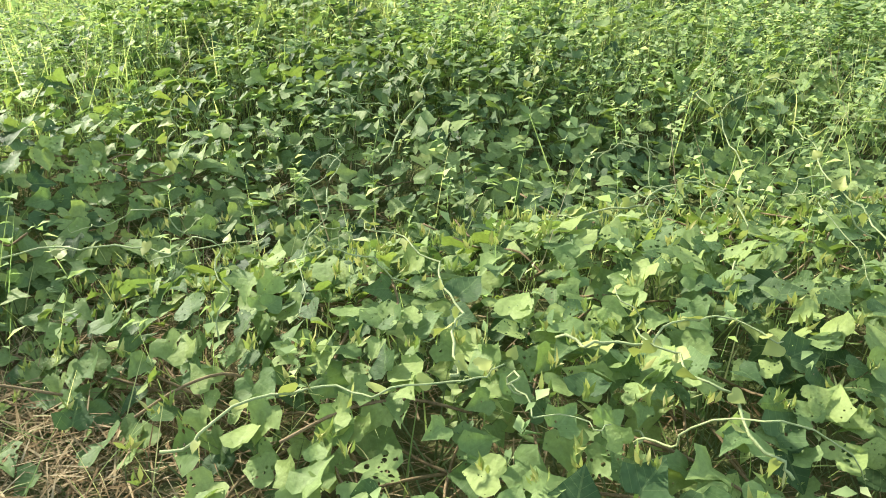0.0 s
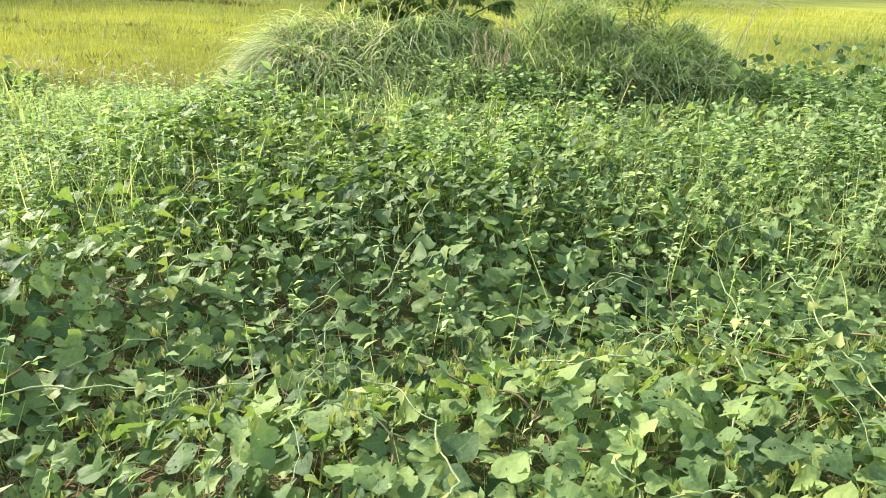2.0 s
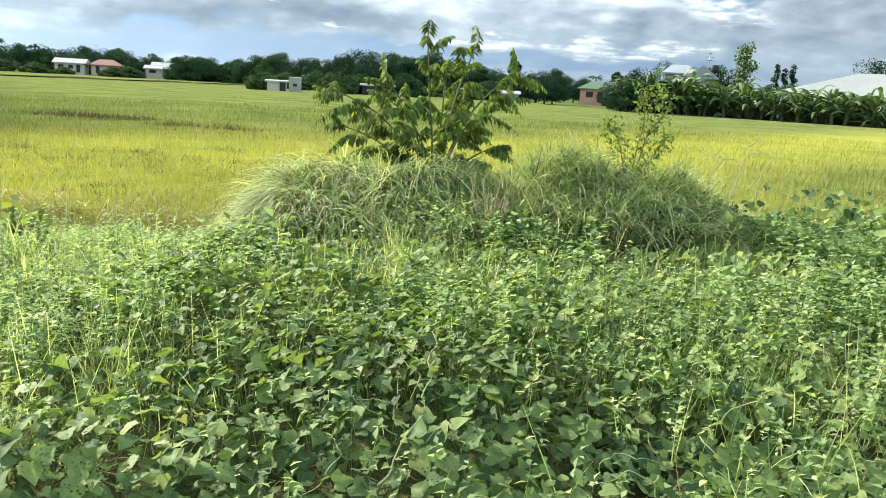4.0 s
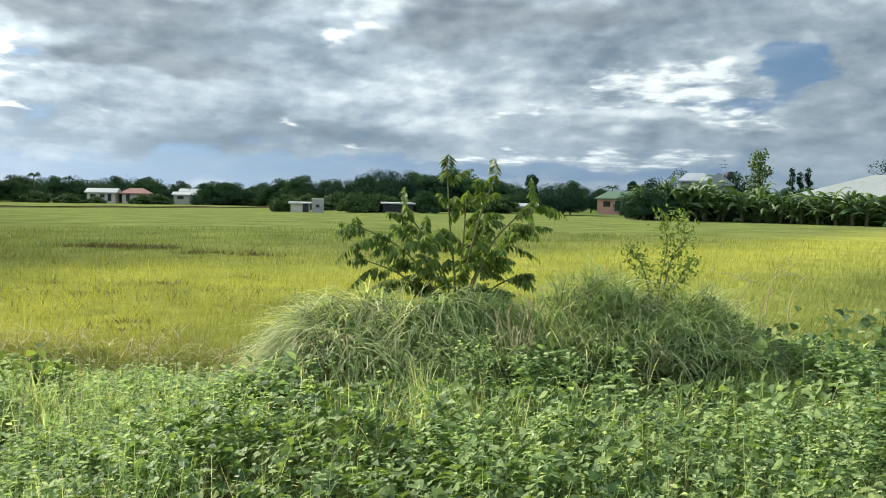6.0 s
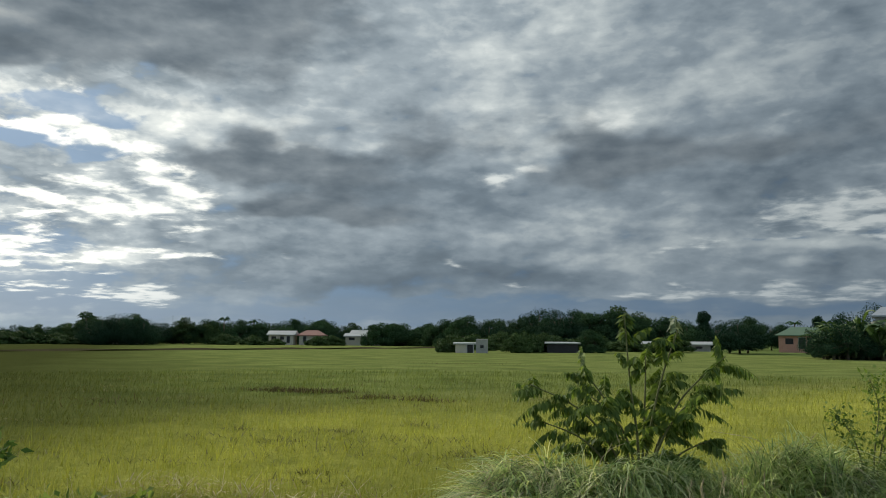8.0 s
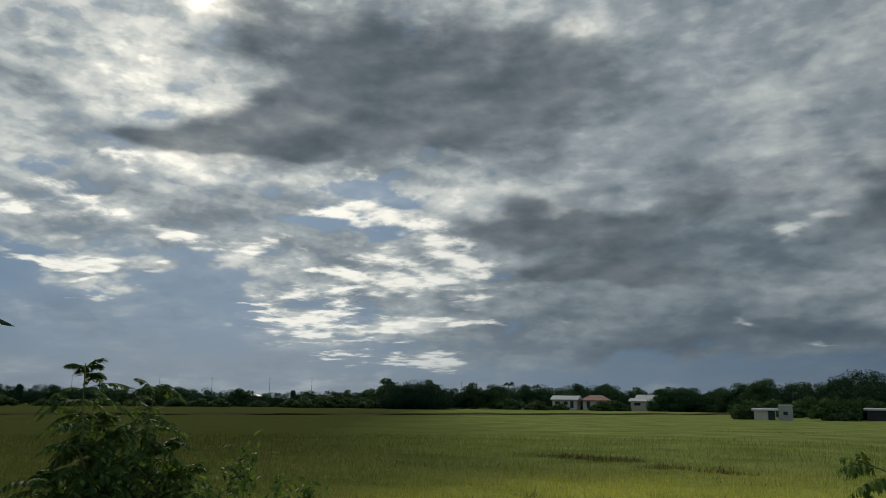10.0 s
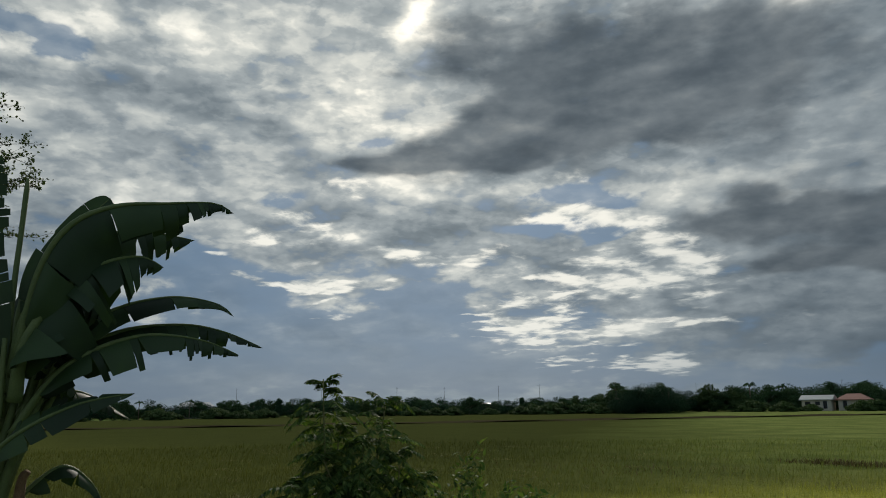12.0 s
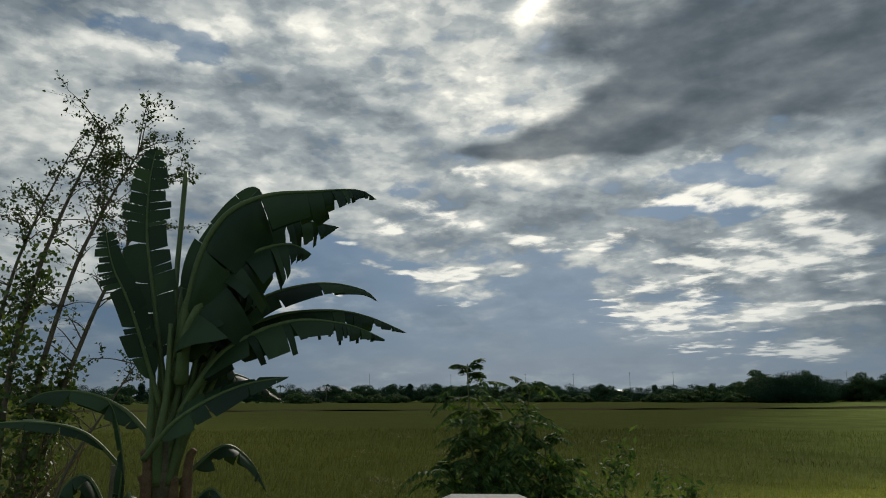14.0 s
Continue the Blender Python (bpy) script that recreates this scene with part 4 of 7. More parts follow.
# the leaves of the front of the bed stand singly, the rest are joined
front = np.where((at[:, 1] < 1.75) & (np.abs(at[:, 0] - 0.05) < 0.95) & (at[:, 2] > canopy_z(at[:, 0], at[:, 1]) - 0.09))[0][:300]
rest = np.setdiff1d(np.arange(len(at)), front)
single = [raw_mesh("leaf", p, f, u, [vine_one]) for p, u, f in HEART]


def leaf_pose(p, a, n, s):
    f = unit(a)
    side = unit(np.cross(f, n))
    up = np.cross(side, f)
    return Matrix([(side[k] * s, f[k] * s, up[k] * s, p[k]) for k in range(3)] + [(0, 0, 0, 1)])


kinds = rng.integers(0, 6, len(at))
sets, uvs = [], []
for k, (p, u, f) in enumerate(HEART):
    pick = rest[kinds[rest] == k]
    v, faces, uv = spread(p, f, at[pick], ahead[pick], normal[pick], size[pick], u)
    sets.append((v, faces))
    uvs.append(uv)
v, f = joined(sets)
tagged(part("leaves", raw_mesh("leaves", v, f, np.concatenate(uvs), [vine_mat]), None, vine_bed), kind="stuff")


def petioles():
    """Leaf stalks and bare runners under the leaves."""
    n = 5200
    x, y = rng.uniform(-1.6, 3.2, n), 0.6 + 4.2 * rng.random(n) ** 1.4
    g = ground_z(x, y)
    root = np.stack([x, y, g], -1)
    lean = unit(np.stack([rng.normal(0, 0.5, n), rng.normal(0, 0.5, n), np.ones(n)], -1))
    a = rng.uniform(0, math.pi, n)
    return blades(root, lean, np.stack([np.cos(a), np.sin(a), 0 * a], -1), np.maximum(canopy_z(x, y) - g, 0.05) * rng.uniform(0.7, 1.15, n), 0.0055, 0.12, 4)


tagged(part("petiole_tangle", petioles(), petiole_mat, vine_bed, "thin green leaf stalks"), kind="stuff")


def runner_mesh(points, radius, wobble, seed):
    r = np.random.default_rng(seed)
    line = bend(points, 9)
    line = line + r.normal(0, wobble, line.shape) + 0.012 * np.stack([np.sin(np.arange(len(line)) * 0.9), np.cos(np.arange(len(line)) * 0.9), 0 * np.arange(len(line))], -1)
    return tube(line, np.linspace(radius, radius * 0.45, len(line)), 5), line


# free-swinging runners that climb above the leaves: points on the bed and lift

RUNNERS = [
    ((0.40, 2.95, 0.52), (0.46, 2.75, 0.66), (0.42, 2.6, 0.78), (0.36, 2.5, 0.74)), ((-0.15, 2.2, 0.5), (-0.02, 2.4, 0.66), (0.02, 2.65, 0.74), (0.05, 2.9, 0.8)),
    ((0.62, 1.25, 0.5), (0.74, 1.5, 0.6), (0.8, 1.75, 0.72), (0.76, 1.95, 0.82)), ((0.50, 0.72, 0.56), (0.44, 0.86, 0.62), (0.36, 0.98, 0.64), (0.33, 1.12, 0.66)),
    ((0.0, 0.95, 0.58), (0.02, 1.15, 0.61), (-0.04, 1.35, 0.63), (-0.16, 1.5, 0.62)), ((0.9, 0.95, 0.56), (1.0, 1.2, 0.64), (0.95, 1.5, 0.72), (0.98, 1.8, 0.78)),
    ((0.2, 1.05, 0.6), (0.34, 1.0, 0.62), (0.48, 1.08, 0.63), (0.62, 1.0, 0.62)), ((-0.85, 2.3, 0.45), (-0.8, 2.25, 0.62), (-0.76, 2.2, 0.74), (-0.7, 2.2, 0.72)),
    ((1.1, 2.7, 0.5), (1.22, 2.6, 0.66), (1.3, 2.55, 0.72), (1.38, 2.5, 0.64)), ((-1.25, 1.65, 0.4), (-0.95, 1.7, 0.46), (-0.65, 1.66, 0.47), (-0.4, 1.7, 0.5)),
    ((0.3, 1.7, 0.55), (0.5, 1.62, 0.62), (0.66, 1.7, 0.66), (0.8, 1.62, 0.62)), ((1.3, 1.5, 0.55), (1.42, 1.7, 0.66), (1.4, 1.9, 0.74), (1.3, 2.05, 0.72)),
    ((-0.5, 0.9, 0.46), (-0.3, 0.98, 0.54), (-0.12, 0.92, 0.58), (0.1, 0.96, 0.6)), ((0.72, 0.8, 0.6), (0.9, 0.86, 0.66), (1.02, 0.8, 0.64), (1.15, 0.88, 0.6))]
young = [raw_mesh("young_leaf", p, f, u, [shoot_mat]) for p, u, f in HEART]
for i, pts in enumerate(RUNNERS):
    (v, f), line = runner_mesh(pts, 0.0032, 0.003, i)
    run = part("runner", (v, f), tendril_mat, vine_bed, "pale green twining runner")
    m = 9
    pick = line[np.linspace(3, len(line) - 1, m).astype(int)] + rng.normal(0, 0.008, (m, 3))
    a = grown(m)
    for q, way in zip(pick, a):
        one = part("young_leaf", young[i % 6], None, run)
        one.matrix_local = leaf_pose(q, way, unit(grown(1)[0] + np.array([0, -0.3, 1.3])), rng.uniform(0.018, 0.045))


for i in range(26):
    x, y = rng.uniform(-1.1, 2.2), rng.uniform(0.8, 3.4)
    a, l = rng.uniform(0, 2 * math.pi), rng.uniform(0.15, 0.4)
    z = float(canopy_z(x, y))
    pts = ((x, y, z - 0.03), (x + l * 0.3 * math.cos(a), y + l * 0.3 * math.sin(a), z + rng.uniform(0.03, 0.12)), (x + l * 0.7 * math.cos(a + 0.4), y + l * 0.7 * math.sin(a + 0.4), z + rng.uniform(0.05, 0.22)), (x + l * math.cos(a + 1.0), y + l * math.sin(a + 1.0), z + rng.uniform(0.0, 0.2)))
    (v, f), line = runner_mesh(pts, 0.0024, 0.002, 100 + i)
    part("runner", (v, f), tendril_mat, vine_bed, "thin pale green runner")


def woody_runners(count):
    sets = []
    for i in range(count):
        x, y = rng.uniform(-1.5, 1.8), rng.uniform(0.75, 2.6)
        a, l = rng.uniform(0, 2 * math.pi), rng.uniform(0.2, 0.6)
        pts = [(x + l * k * math.cos(a + 0.5 * k), y + l * k * math.sin(a + 0.5 * k), float(np.maximum(ground_z(x, y) + 0.03, canopy_z(x, y) - 0.08 - 0.1 * rng.random()))) for k in (0, 0.33, 0.66, 1)]
        sets.append(tube(bend(pts, 4), 0.0035, 4))
    return joined(sets)


tagged(part("runner_tangle", woody_runners(170), woody_vine, vine_bed, "thin brown woody runners"), kind="stuff")


def shoot_clusters(count):
    """Tight upright bunches of pale young leaves."""
    at, ahead, normal, size = [], [], [], []
    while len(at) < count * 7:
        x, y = rng.uniform(-1.0, 2.0), rng.uniform(0.7, 2.2)
        if rng.random() > vine_share(x, y):
            continue
        z = float(canopy_z(x, y)) + rng.uniform(-0.02, 0.05)
        for k in range(7):
            d = unit(np.array([rng.normal(0, 0.4), rng.normal(0, 0.4), 1.0]))
            at.append((x + rng.normal(0, 0.006), y + rng.normal(0, 0.006), z))
            ahead.append(d)
            normal.append(grown(1)[0])
            size.append(rng.uniform(0.018, 0.046))
    p, f = simple_leaf(1.0, 0.13, 0.05)
    return spread(p, f, np.array(at), np.array(ahead), np.array(normal), np.array(size))


def vine_grass(count):
    """Thin green grass that threads up through the vines."""
    x, y = rng.uniform(-1.3, 1.8, count), rng.uniform(0.65, 2.4, count)
    a = rng.uniform(0, 2 * math.pi, count)
    root = np.stack([x, y, np.maximum(ground_z(x, y), canopy_z(x, y) - 0.2)], -1)
    out = rng.uniform(0.1, 1.2, count)
    return blades(root, unit(np.stack([out * np.cos(a), out * np.sin(a), np.ones(count)], -1)), unit(np.stack([-np.sin(a), np.cos(a), 0 * a], -1)), rng.uniform(0.14, 0.34, count), rng.uniform(0.002, 0.005, count), rng.uniform(0.1, 0.6, count), 5)


vine_floor_grass = new("thin_grass", raw_mesh("thin_grass", *vine_grass(900), mats=[grass_mat]))
tagged(vine_floor_grass, "thin green grass blades threading up through creeping vines", "grass", kind="stuff")
tagged(part("shoot_growth", shoot_clusters(420), shoot_mat, vine_bed, "yellow-green bunched shoot tips"), kind="stuff")

# ---- litter, weeds and grass on the bank ----
n = 9000
x, y = np.where(rng.random(n) < 0.5, rng.normal(-0.95, 0.4, n), rng.uniform(-2.6, 2.5, n)), np.where(rng.random(n) < 0.5, rng.normal(1.1, 0.3, n), 0.3 + 2.6 * rng.random(n))
a = rng.uniform(0, 2 * math.pi, n)
lean = unit(np.stack([np.cos(a), np.sin(a), np.abs(rng.normal(0.1, 0.2, n))], -1))
v, f = blades(np.stack([x, y, ground_z(x, y) + rng.uniform(0.0, 0.05, n)], -1), lean, np.stack([-np.sin(a), np.cos(a), 0 * a], -1), rng.uniform(0.06, 0.2, n), rng.uniform(0.002, 0.006, n), 0.1, 2)
litter = tagged(new("straw_litter", raw_mesh("straw_litter", v, f, mats=[litter_mat])), "brown dry straw lying on the soil", "straw", kind="stuff")


def weed_share(x, y):
    left = 1 - ease(-2.2, -1.3, x + 0.3 * wave(x, y, 1.9, 1.0) - 0.55 * ease(2.2, 3.0, y))
    back = ease(2.4, 4.2, y + 0.5 * wave(x, y, 1.3, 2.0))
    right = ease(1.8, 2.9, x) * ease(3.0, 4.0, y)
    return np.clip(np.maximum(np.maximum(left, back), right) + 0.10, 0, 1) * bank(x, y) * ease(0.0, 0.5, y) * (1 - 0.85 * np.exp(-(((x + 0.98) / 0.5) ** 2 + ((y - 1.05) / 0.33) ** 2)))


def paddy_edge(x, y):
    """Weeds stay low where the bank runs out to the paddy."""
    return 1 - 0.6 * ease(5.3, 6.6, y) * (1 - ease(-1.7, -0.9, x))


def weeds(count, leaves):
    x, y = rng.uniform(-7.0, 7.5, count), 0.4 + 8.0 * rng.random(count)
    ok = rng.random(count) < weed_share(x, y) * (0.3 + 0.7 * ease(-0.25, 0.2, wave(x, y, 7.3, 3.0) + 0.5 * wave(x, y, 17.0)))
    x, y = x[ok], y[ok]
    n = len(x)
    g = ground_z(x, y) + 0.02
    tall = rng.uniform(0.2, 0.5, n) * (0.95 + 0.38 * wave(x, y, 2.3, 4.0) + 0.38 * wave(x, y, 6.1, 1.0)) * paddy_edge(x, y)
    lean = unit(np.stack([rng.normal(0, 0.18, n), rng.normal(0, 0.18, n), np.ones(n)], -1))
    a = rng.uniform(0, math.pi, n)
    root = np.stack([x, y, g], -1)
    stem = blades(root, lean, np.stack([np.cos(a), np.sin(a), 0 * a], -1), tall, 0.005, 0.05, 2)
    t = (0.35 + 0.68 * rng.random((n, leaves)))[:, :, None]
    at = (root[:, None] + lean[:, None] * tall[:, None, None] * t).reshape(-1, 3)
    b = rng.uniform(0, 2 * math.pi, len(at))
    ahead = np.stack([np.cos(b), np.sin(b), rng.normal(0.15, 0.3, len(at))], -1)
    p, f = simple_leaf(1.0, 0.28, 0.1)
    leaf = spread(p, f, at, ahead, unit(grown(len(at)) * 0.4 + np.array([-0.32, 0.28, 0.9])), rng.uniform(0.022, 0.05, len(at)))
    return joined([stem, leaf])


def broad_weeds(count, leaves):
    """Bushy clumps of broader leaves that stand out of the rest."""
    cx, cy = rng.uniform(-6.5, 6.5, count), 2.6 + 4.3 * rng.random(count)
    ok = rng.random(count) < weed_share(cx, cy) * ease(-0.1, 0.5, wave(cx, cy, 2.9, 6.0)) * (0.35 + 0.65 * ease(3.8, 5.2, cy))
    cx, cy = cx[ok], cy[ok]
    n = len(cx)
    high = rng.uniform(0.16, 0.50, n) * (1 + 0.18 * ease(4.8, 5.6, cy)) * (1 - 0.38 * (1 - ease(-2.0, -0.9, cx))) * paddy_edge(cx, cy)
    wide = rng.uniform(0.05, 0.16, n)
    i = np.repeat(np.arange(n), leaves)
    d = unit(rng.normal(size=(len(i), 3)) * (1, 1, 0.6) + (0, 0, 0.5))
    at = np.stack([cx[i], cy[i], ground_z(cx[i], cy[i]) + high[i] * rng.uniform(0.55, 1.0, len(i))], -1) + d * wide[i][:, None] * rng.random((len(i), 1)) ** 0.5
    p, f = simple_leaf(1.0, 0.36, 0.10)
    return spread(p, f, at, d * (1, 1, 0.3), unit(d * 0.5 + (-0.3, 0.22, 0.9) + rng.normal(size=d.shape) * 0.25), np.repeat(rng.uniform(0.03, 0.065, n) * (1 + 0.3 * ease(4.4, 5.4, cy)), leaves) * rng.uniform(0.7, 1.2, len(i)))


clumps = new("broad_leaved_weeds", raw_mesh("broad_leaved_weeds", *broad_weeds(5600, 34), mats=[broad_mat]))
tagged(clumps, "bushy bright green broad-leaved weeds on the bank", "weeds", kind="stuff")


def pale_heads(count):
    """Bare stalks with small pale flower heads."""
    x, y = rng.uniform(-6.0, 4.5, count), 2.4 + 4.2 * rng.random(count)
    ok = rng.random(count) < weed_share(x, y) * (0.25 + 0.75 * (x < -0.8))
    x, y = x[ok], y[ok]
    n = len(x)
    root = np.stack([x, y, ground_z(x, y) + 0.1], -1)
    lean = unit(np.stack([rng.normal(0, 0.15, n), rng.normal(0, 0.15, n), np.ones(n)], -1))
    tall = rng.uniform(0.3, 0.55, n) * paddy_edge(x, y)
    a = rng.uniform(0, math.pi, n)
    stalk = blades(root, lean, np.stack([np.cos(a), np.sin(a), 0 * a], -1), tall, 0.005, 0.0, 2)
    top = np.repeat(root + lean * tall[:, None], 6, 0)
    b = np.tile(np.arange(6) * math.pi / 3, n)
    p, f = simple_leaf(1.0, 0.35, 0.05)
    ray = spread(p, f, top - (0, 0, 0.006), np.stack([np.cos(b), np.sin(b), 0.4 + 0 * b], -1), np.tile((0.01, 0.0, 1.0), (len(b), 1)), 0.014)
    return stalk, ray


stalk, ray = pale_heads(650)
heads = thing("flowering_weeds", (0, 0, 0), "thin-stalked weeds with small pale flower heads", "weeds", kind="stuff")
tagged(part("stalks", stalk, grass_mat, heads), kind="stuff")
tagged(part("flower_heads", ray, head_mat, heads, "small pale flower heads"), kind="stuff")

herb = new("weeds", raw_mesh("weeds", *weeds(32000, 10), mats=[weed_mat]))
tagged(herb, "low leafy green weeds mixed over the bank", "weeds", kind="stuff")


def bank_grass(count):
    x, y = rng.uniform(-7.0, 7.5, count), 0.4 + 8.2 * rng.random(count)
    ok = rng.random(count) < np.clip((weed_share(x, y) - 0.095) * (0.4 + 0.6 * (wave(x, y, 1.1, 5.0) > -0.2)), 0, 1)
    x, y = x[ok], y[ok]
    n = len(x)
    lean = unit(np.stack([rng.normal(0.1, 0.3, n), rng.normal(0, 0.3, n), np.ones(n)], -1))
    a = rng.uniform(0, math.pi, n)
    return blades(np.stack([x, y, ground_z(x, y)], -1), lean, np.stack([np.cos(a), np.sin(a), 0 * a], -1), rng.uniform(0.25, 0.66, n) * (1 + 0.25 * wave(x, y, 3.3, 2.0)) * paddy_edge(x, y), rng.uniform(0.003, 0.007, n), rng.uniform(0, 0.6, n), 4)


turf = new("bank_grass", raw_mesh("bank_grass", *bank_grass(62000), mats=[grass_mat]))
tagged(turf, "thin light green grass standing among the weeds", "grass", kind="stuff")


n = 2600
x, y = rng.uniform(-6.5, 6.5, n), 1.5 + 6.2 * rng.random(n)
ok = rng.random(n) < weed_share(x, y)
x, y = x[ok], y[ok]
n = len(x)
a = rng.uniform(0, math.pi, n)
v, f = blades(np.stack([x, y, ground_z(x, y)], -1), unit(np.stack([rng.normal(0, 0.3, n), rng.normal(0, 0.3, n), np.ones(n)], -1)), np.stack([np.cos(a), np.sin(a), 0 * a], -1), rng.uniform(0.3, 0.75, n), rng.uniform(0.003, 0.006, n), rng.uniform(0, 0.3, n), 3)
dry_stems = tagged(new("dry_stems", raw_mesh("dry_stems", v, f, mats=[straw_mat])), "thin straw-coloured dry stems among the weeds", "dry stems", kind="stuff")


def mound_top(x, y):
    """The humped top of the overgrown grass along the bank's far edge."""
    crest = np.exp(-((y - 6.75) / np.where(y < 6.75, 0.85, 0.7)) ** 2)
    run = ease(-1.6, -0.95, x) * (1 - 0.14 * ease(0.3, 0.9, x) + 0.32 * np.exp(-((x - 1.85) / 0.65) ** 2)) * (1 - 0.8 * ease(2.3, 4.0, x))
    dip = 1 - 0.22 * np.exp(-((x - 0.35) / 0.45) ** 2) + 0.15 * wave(x, y, 2.1, 3.0) + 0.22 * wave(x, y, 5.7, 1.0)
    return 0.25 + 0.76 * crest * run * dip


def mound_grass(tussocks, each):
    """Tussocks of long blades that spring out and arch over."""
    cx, cy = rng.uniform(-1.75, 5.4, tussocks * 4), rng.normal(6.95, 0.36, tussocks * 4)
    ok = np.where(rng.random(len(cx)) < ease(0.03, 0.55, mound_top(cx, cy) - 0.25))[0][:tussocks]
    cx, cy = np.repeat(cx[ok], each), np.repeat(cy[ok], each)
    tone = np.repeat(rng.normal(-115, 75, len(ok)), each)
    n = len(cx)
    a = np.radians(np.where(rng.random(n) < 0.82, tone + rng.normal(0, 24, n), rng.uniform(0, 360, n)))
    x, y = cx + rng.normal(0, 0.07, n), cy + rng.normal(0, 0.07, n)
    z = ground_z(x, y) + (mound_top(x, y) - 0.22) * rng.uniform(0.45, 0.95, n)
    out = np.repeat(rng.uniform(0.3, 1.3, len(ok)), each) * rng.uniform(0.6, 1.2, n)
    lean = unit(np.stack([out * np.cos(a), out * np.sin(a), rng.uniform(0.5, 0.9, n)], -1))
    side = unit(np.stack([-np.sin(a), np.cos(a), rng.normal(0, 0.3, n)], -1))
    thin = ease(0.2, 0.9, x) * (1 - 0.75 * np.exp(-((x - 1.85) / 0.7) ** 4))
    return blades(np.stack([x, y, z], -1), lean, side, rng.uniform(0.4, 0.9, n) * (1 - 0.35 * thin), rng.uniform(0.008, 0.018, n) * (1 - 0.45 * thin), rng.uniform(0.45, 0.95, n) * (1 - 0.4 * thin), 7)


def mound_thatch(count):
    """Long blades that lie over one another down the near side, combed in tufts."""
    x, y = rng.uniform(-1.9, 5.2, count), rng.uniform(6.05, 7.25, count)
    ok = rng.random(count) < ease(0.02, 0.3, mound_top(x, y) - 0.25)
    x, y = x[ok], y[ok]
    n = len(x)
    comb = -105 + 75 * wave(x, y, 2.6, 2.0) + 75 * wave(x, y, 7.5, 0.5) - 60 * (1 - ease(-1.5, -0.6, x))
    a = np.radians(comb + rng.normal(0, 42, n))
    z = ground_z(x, y) + (mound_top(x, y) - 0.18) * rng.uniform(0.72, 1.0, n)
    thin = ease(0.2, 0.9, x) * (1 - 0.75 * np.exp(-((x - 1.85) / 0.7) ** 4))
    a = np.where(rng.random(n) < 0.7 * thin, rng.uniform(0, 2 * math.pi, n), a)
    lean = unit(np.stack([np.cos(a), np.sin(a), rng.uniform(0.35, 0.95, n) * (1 + 1.2 * thin)], -1))
    side = unit(np.stack([-np.sin(a), np.cos(a), rng.normal(0, 0.25, n)], -1))
    return blades(np.stack([x, y, z], -1), lean, side, rng.uniform(0.25, 0.7, n) * (1 - 0.3 * thin), rng.uniform(0.006, 0.016, n) * (1 - 0.42 * thin), rng.uniform(0.35, 0.95, n) * (1 - 0.45 * thin), 6)


hump = new("tall_grass", raw_mesh("tall_grass", *joined([mound_grass(300, 60), mound_thatch(17000)]), mats=[mound_mat]))
tagged(hump, "hump of long drooping grey-green grass on the bank edge", "grass", kind="stuff")

def grass_tufts(rows, each):
    """Fresh green tufts among the weeds: places and lengths."""
    sets = []
    for cx, cy, long in rows:
        a = rng.uniform(0, 2 * math.pi, each)
        x, y = cx + rng.normal(0, 0.06, each), cy + rng.normal(0, 0.06, each)
        out = rng.uniform(0.1, 0.9, each)
        lean = unit(np.stack([out * np.cos(a), out * np.sin(a), np.ones(each)], -1))
        sets.append(blades(np.stack([x, y, ground_z(x, y) + 0.08], -1), lean, unit(np.stack([-np.sin(a), np.cos(a), rng.normal(0, 0.2, each)], -1)), long * rng.uniform(0.6, 1.1, each), rng.uniform(0.006, 0.012, each), rng.uniform(0.35, 0.9, each), 7))
    return joined(sets)


tuft_spots = [(rng.uniform(-1.4, 5.2), rng.uniform(4.4, 6.1), rng.uniform(0.5, 0.9)) for _ in range(140)] + [(rng.uniform(-5.5, -1.5), rng.uniform(2.5, 7.0), rng.uniform(0.35, 0.65)) for _ in range(26)]
fresh = new("grass_tufts", raw_mesh("grass_tufts", *grass_tufts(tuft_spots, 90), mats=[grass_mat]))
tagged(fresh, "fresh arching green grass tufts among low weeds", "grass", kind="stuff")

# straw-brown crop that has fallen over along the paddy's edge
n = 9000
x = rng.uniform(-6.2, 5.0, n)
y = 7.75 + 0.35 * np.sin(x * 0.9) + np.abs(rng.normal(0.2, 0.55, n))
a = rng.uniform(0, 2 * math.pi, n)
v, f = blades(np.stack([x, y, np.maximum(ground_z(x, y), rice_z(x, y) - 0.08) + rng.uniform(0.0, 0.26, n)], -1), unit(np.stack([np.cos(a), np.sin(a), rng.uniform(0.1, 1.3, n)], -1)), np.stack([-np.sin(a), np.cos(a), 0 * a], -1), rng.uniform(0.15, 0.42, n), rng.uniform(0.006, 0.014, n), rng.uniform(0.1, 0.6, n), 3)
tagged(new("fallen_rice", raw_mesh("fallen_rice", v, f, mats=[straw_mat])), "brown fallen rice straw along the paddy's edge", "rice straw", kind="stuff")

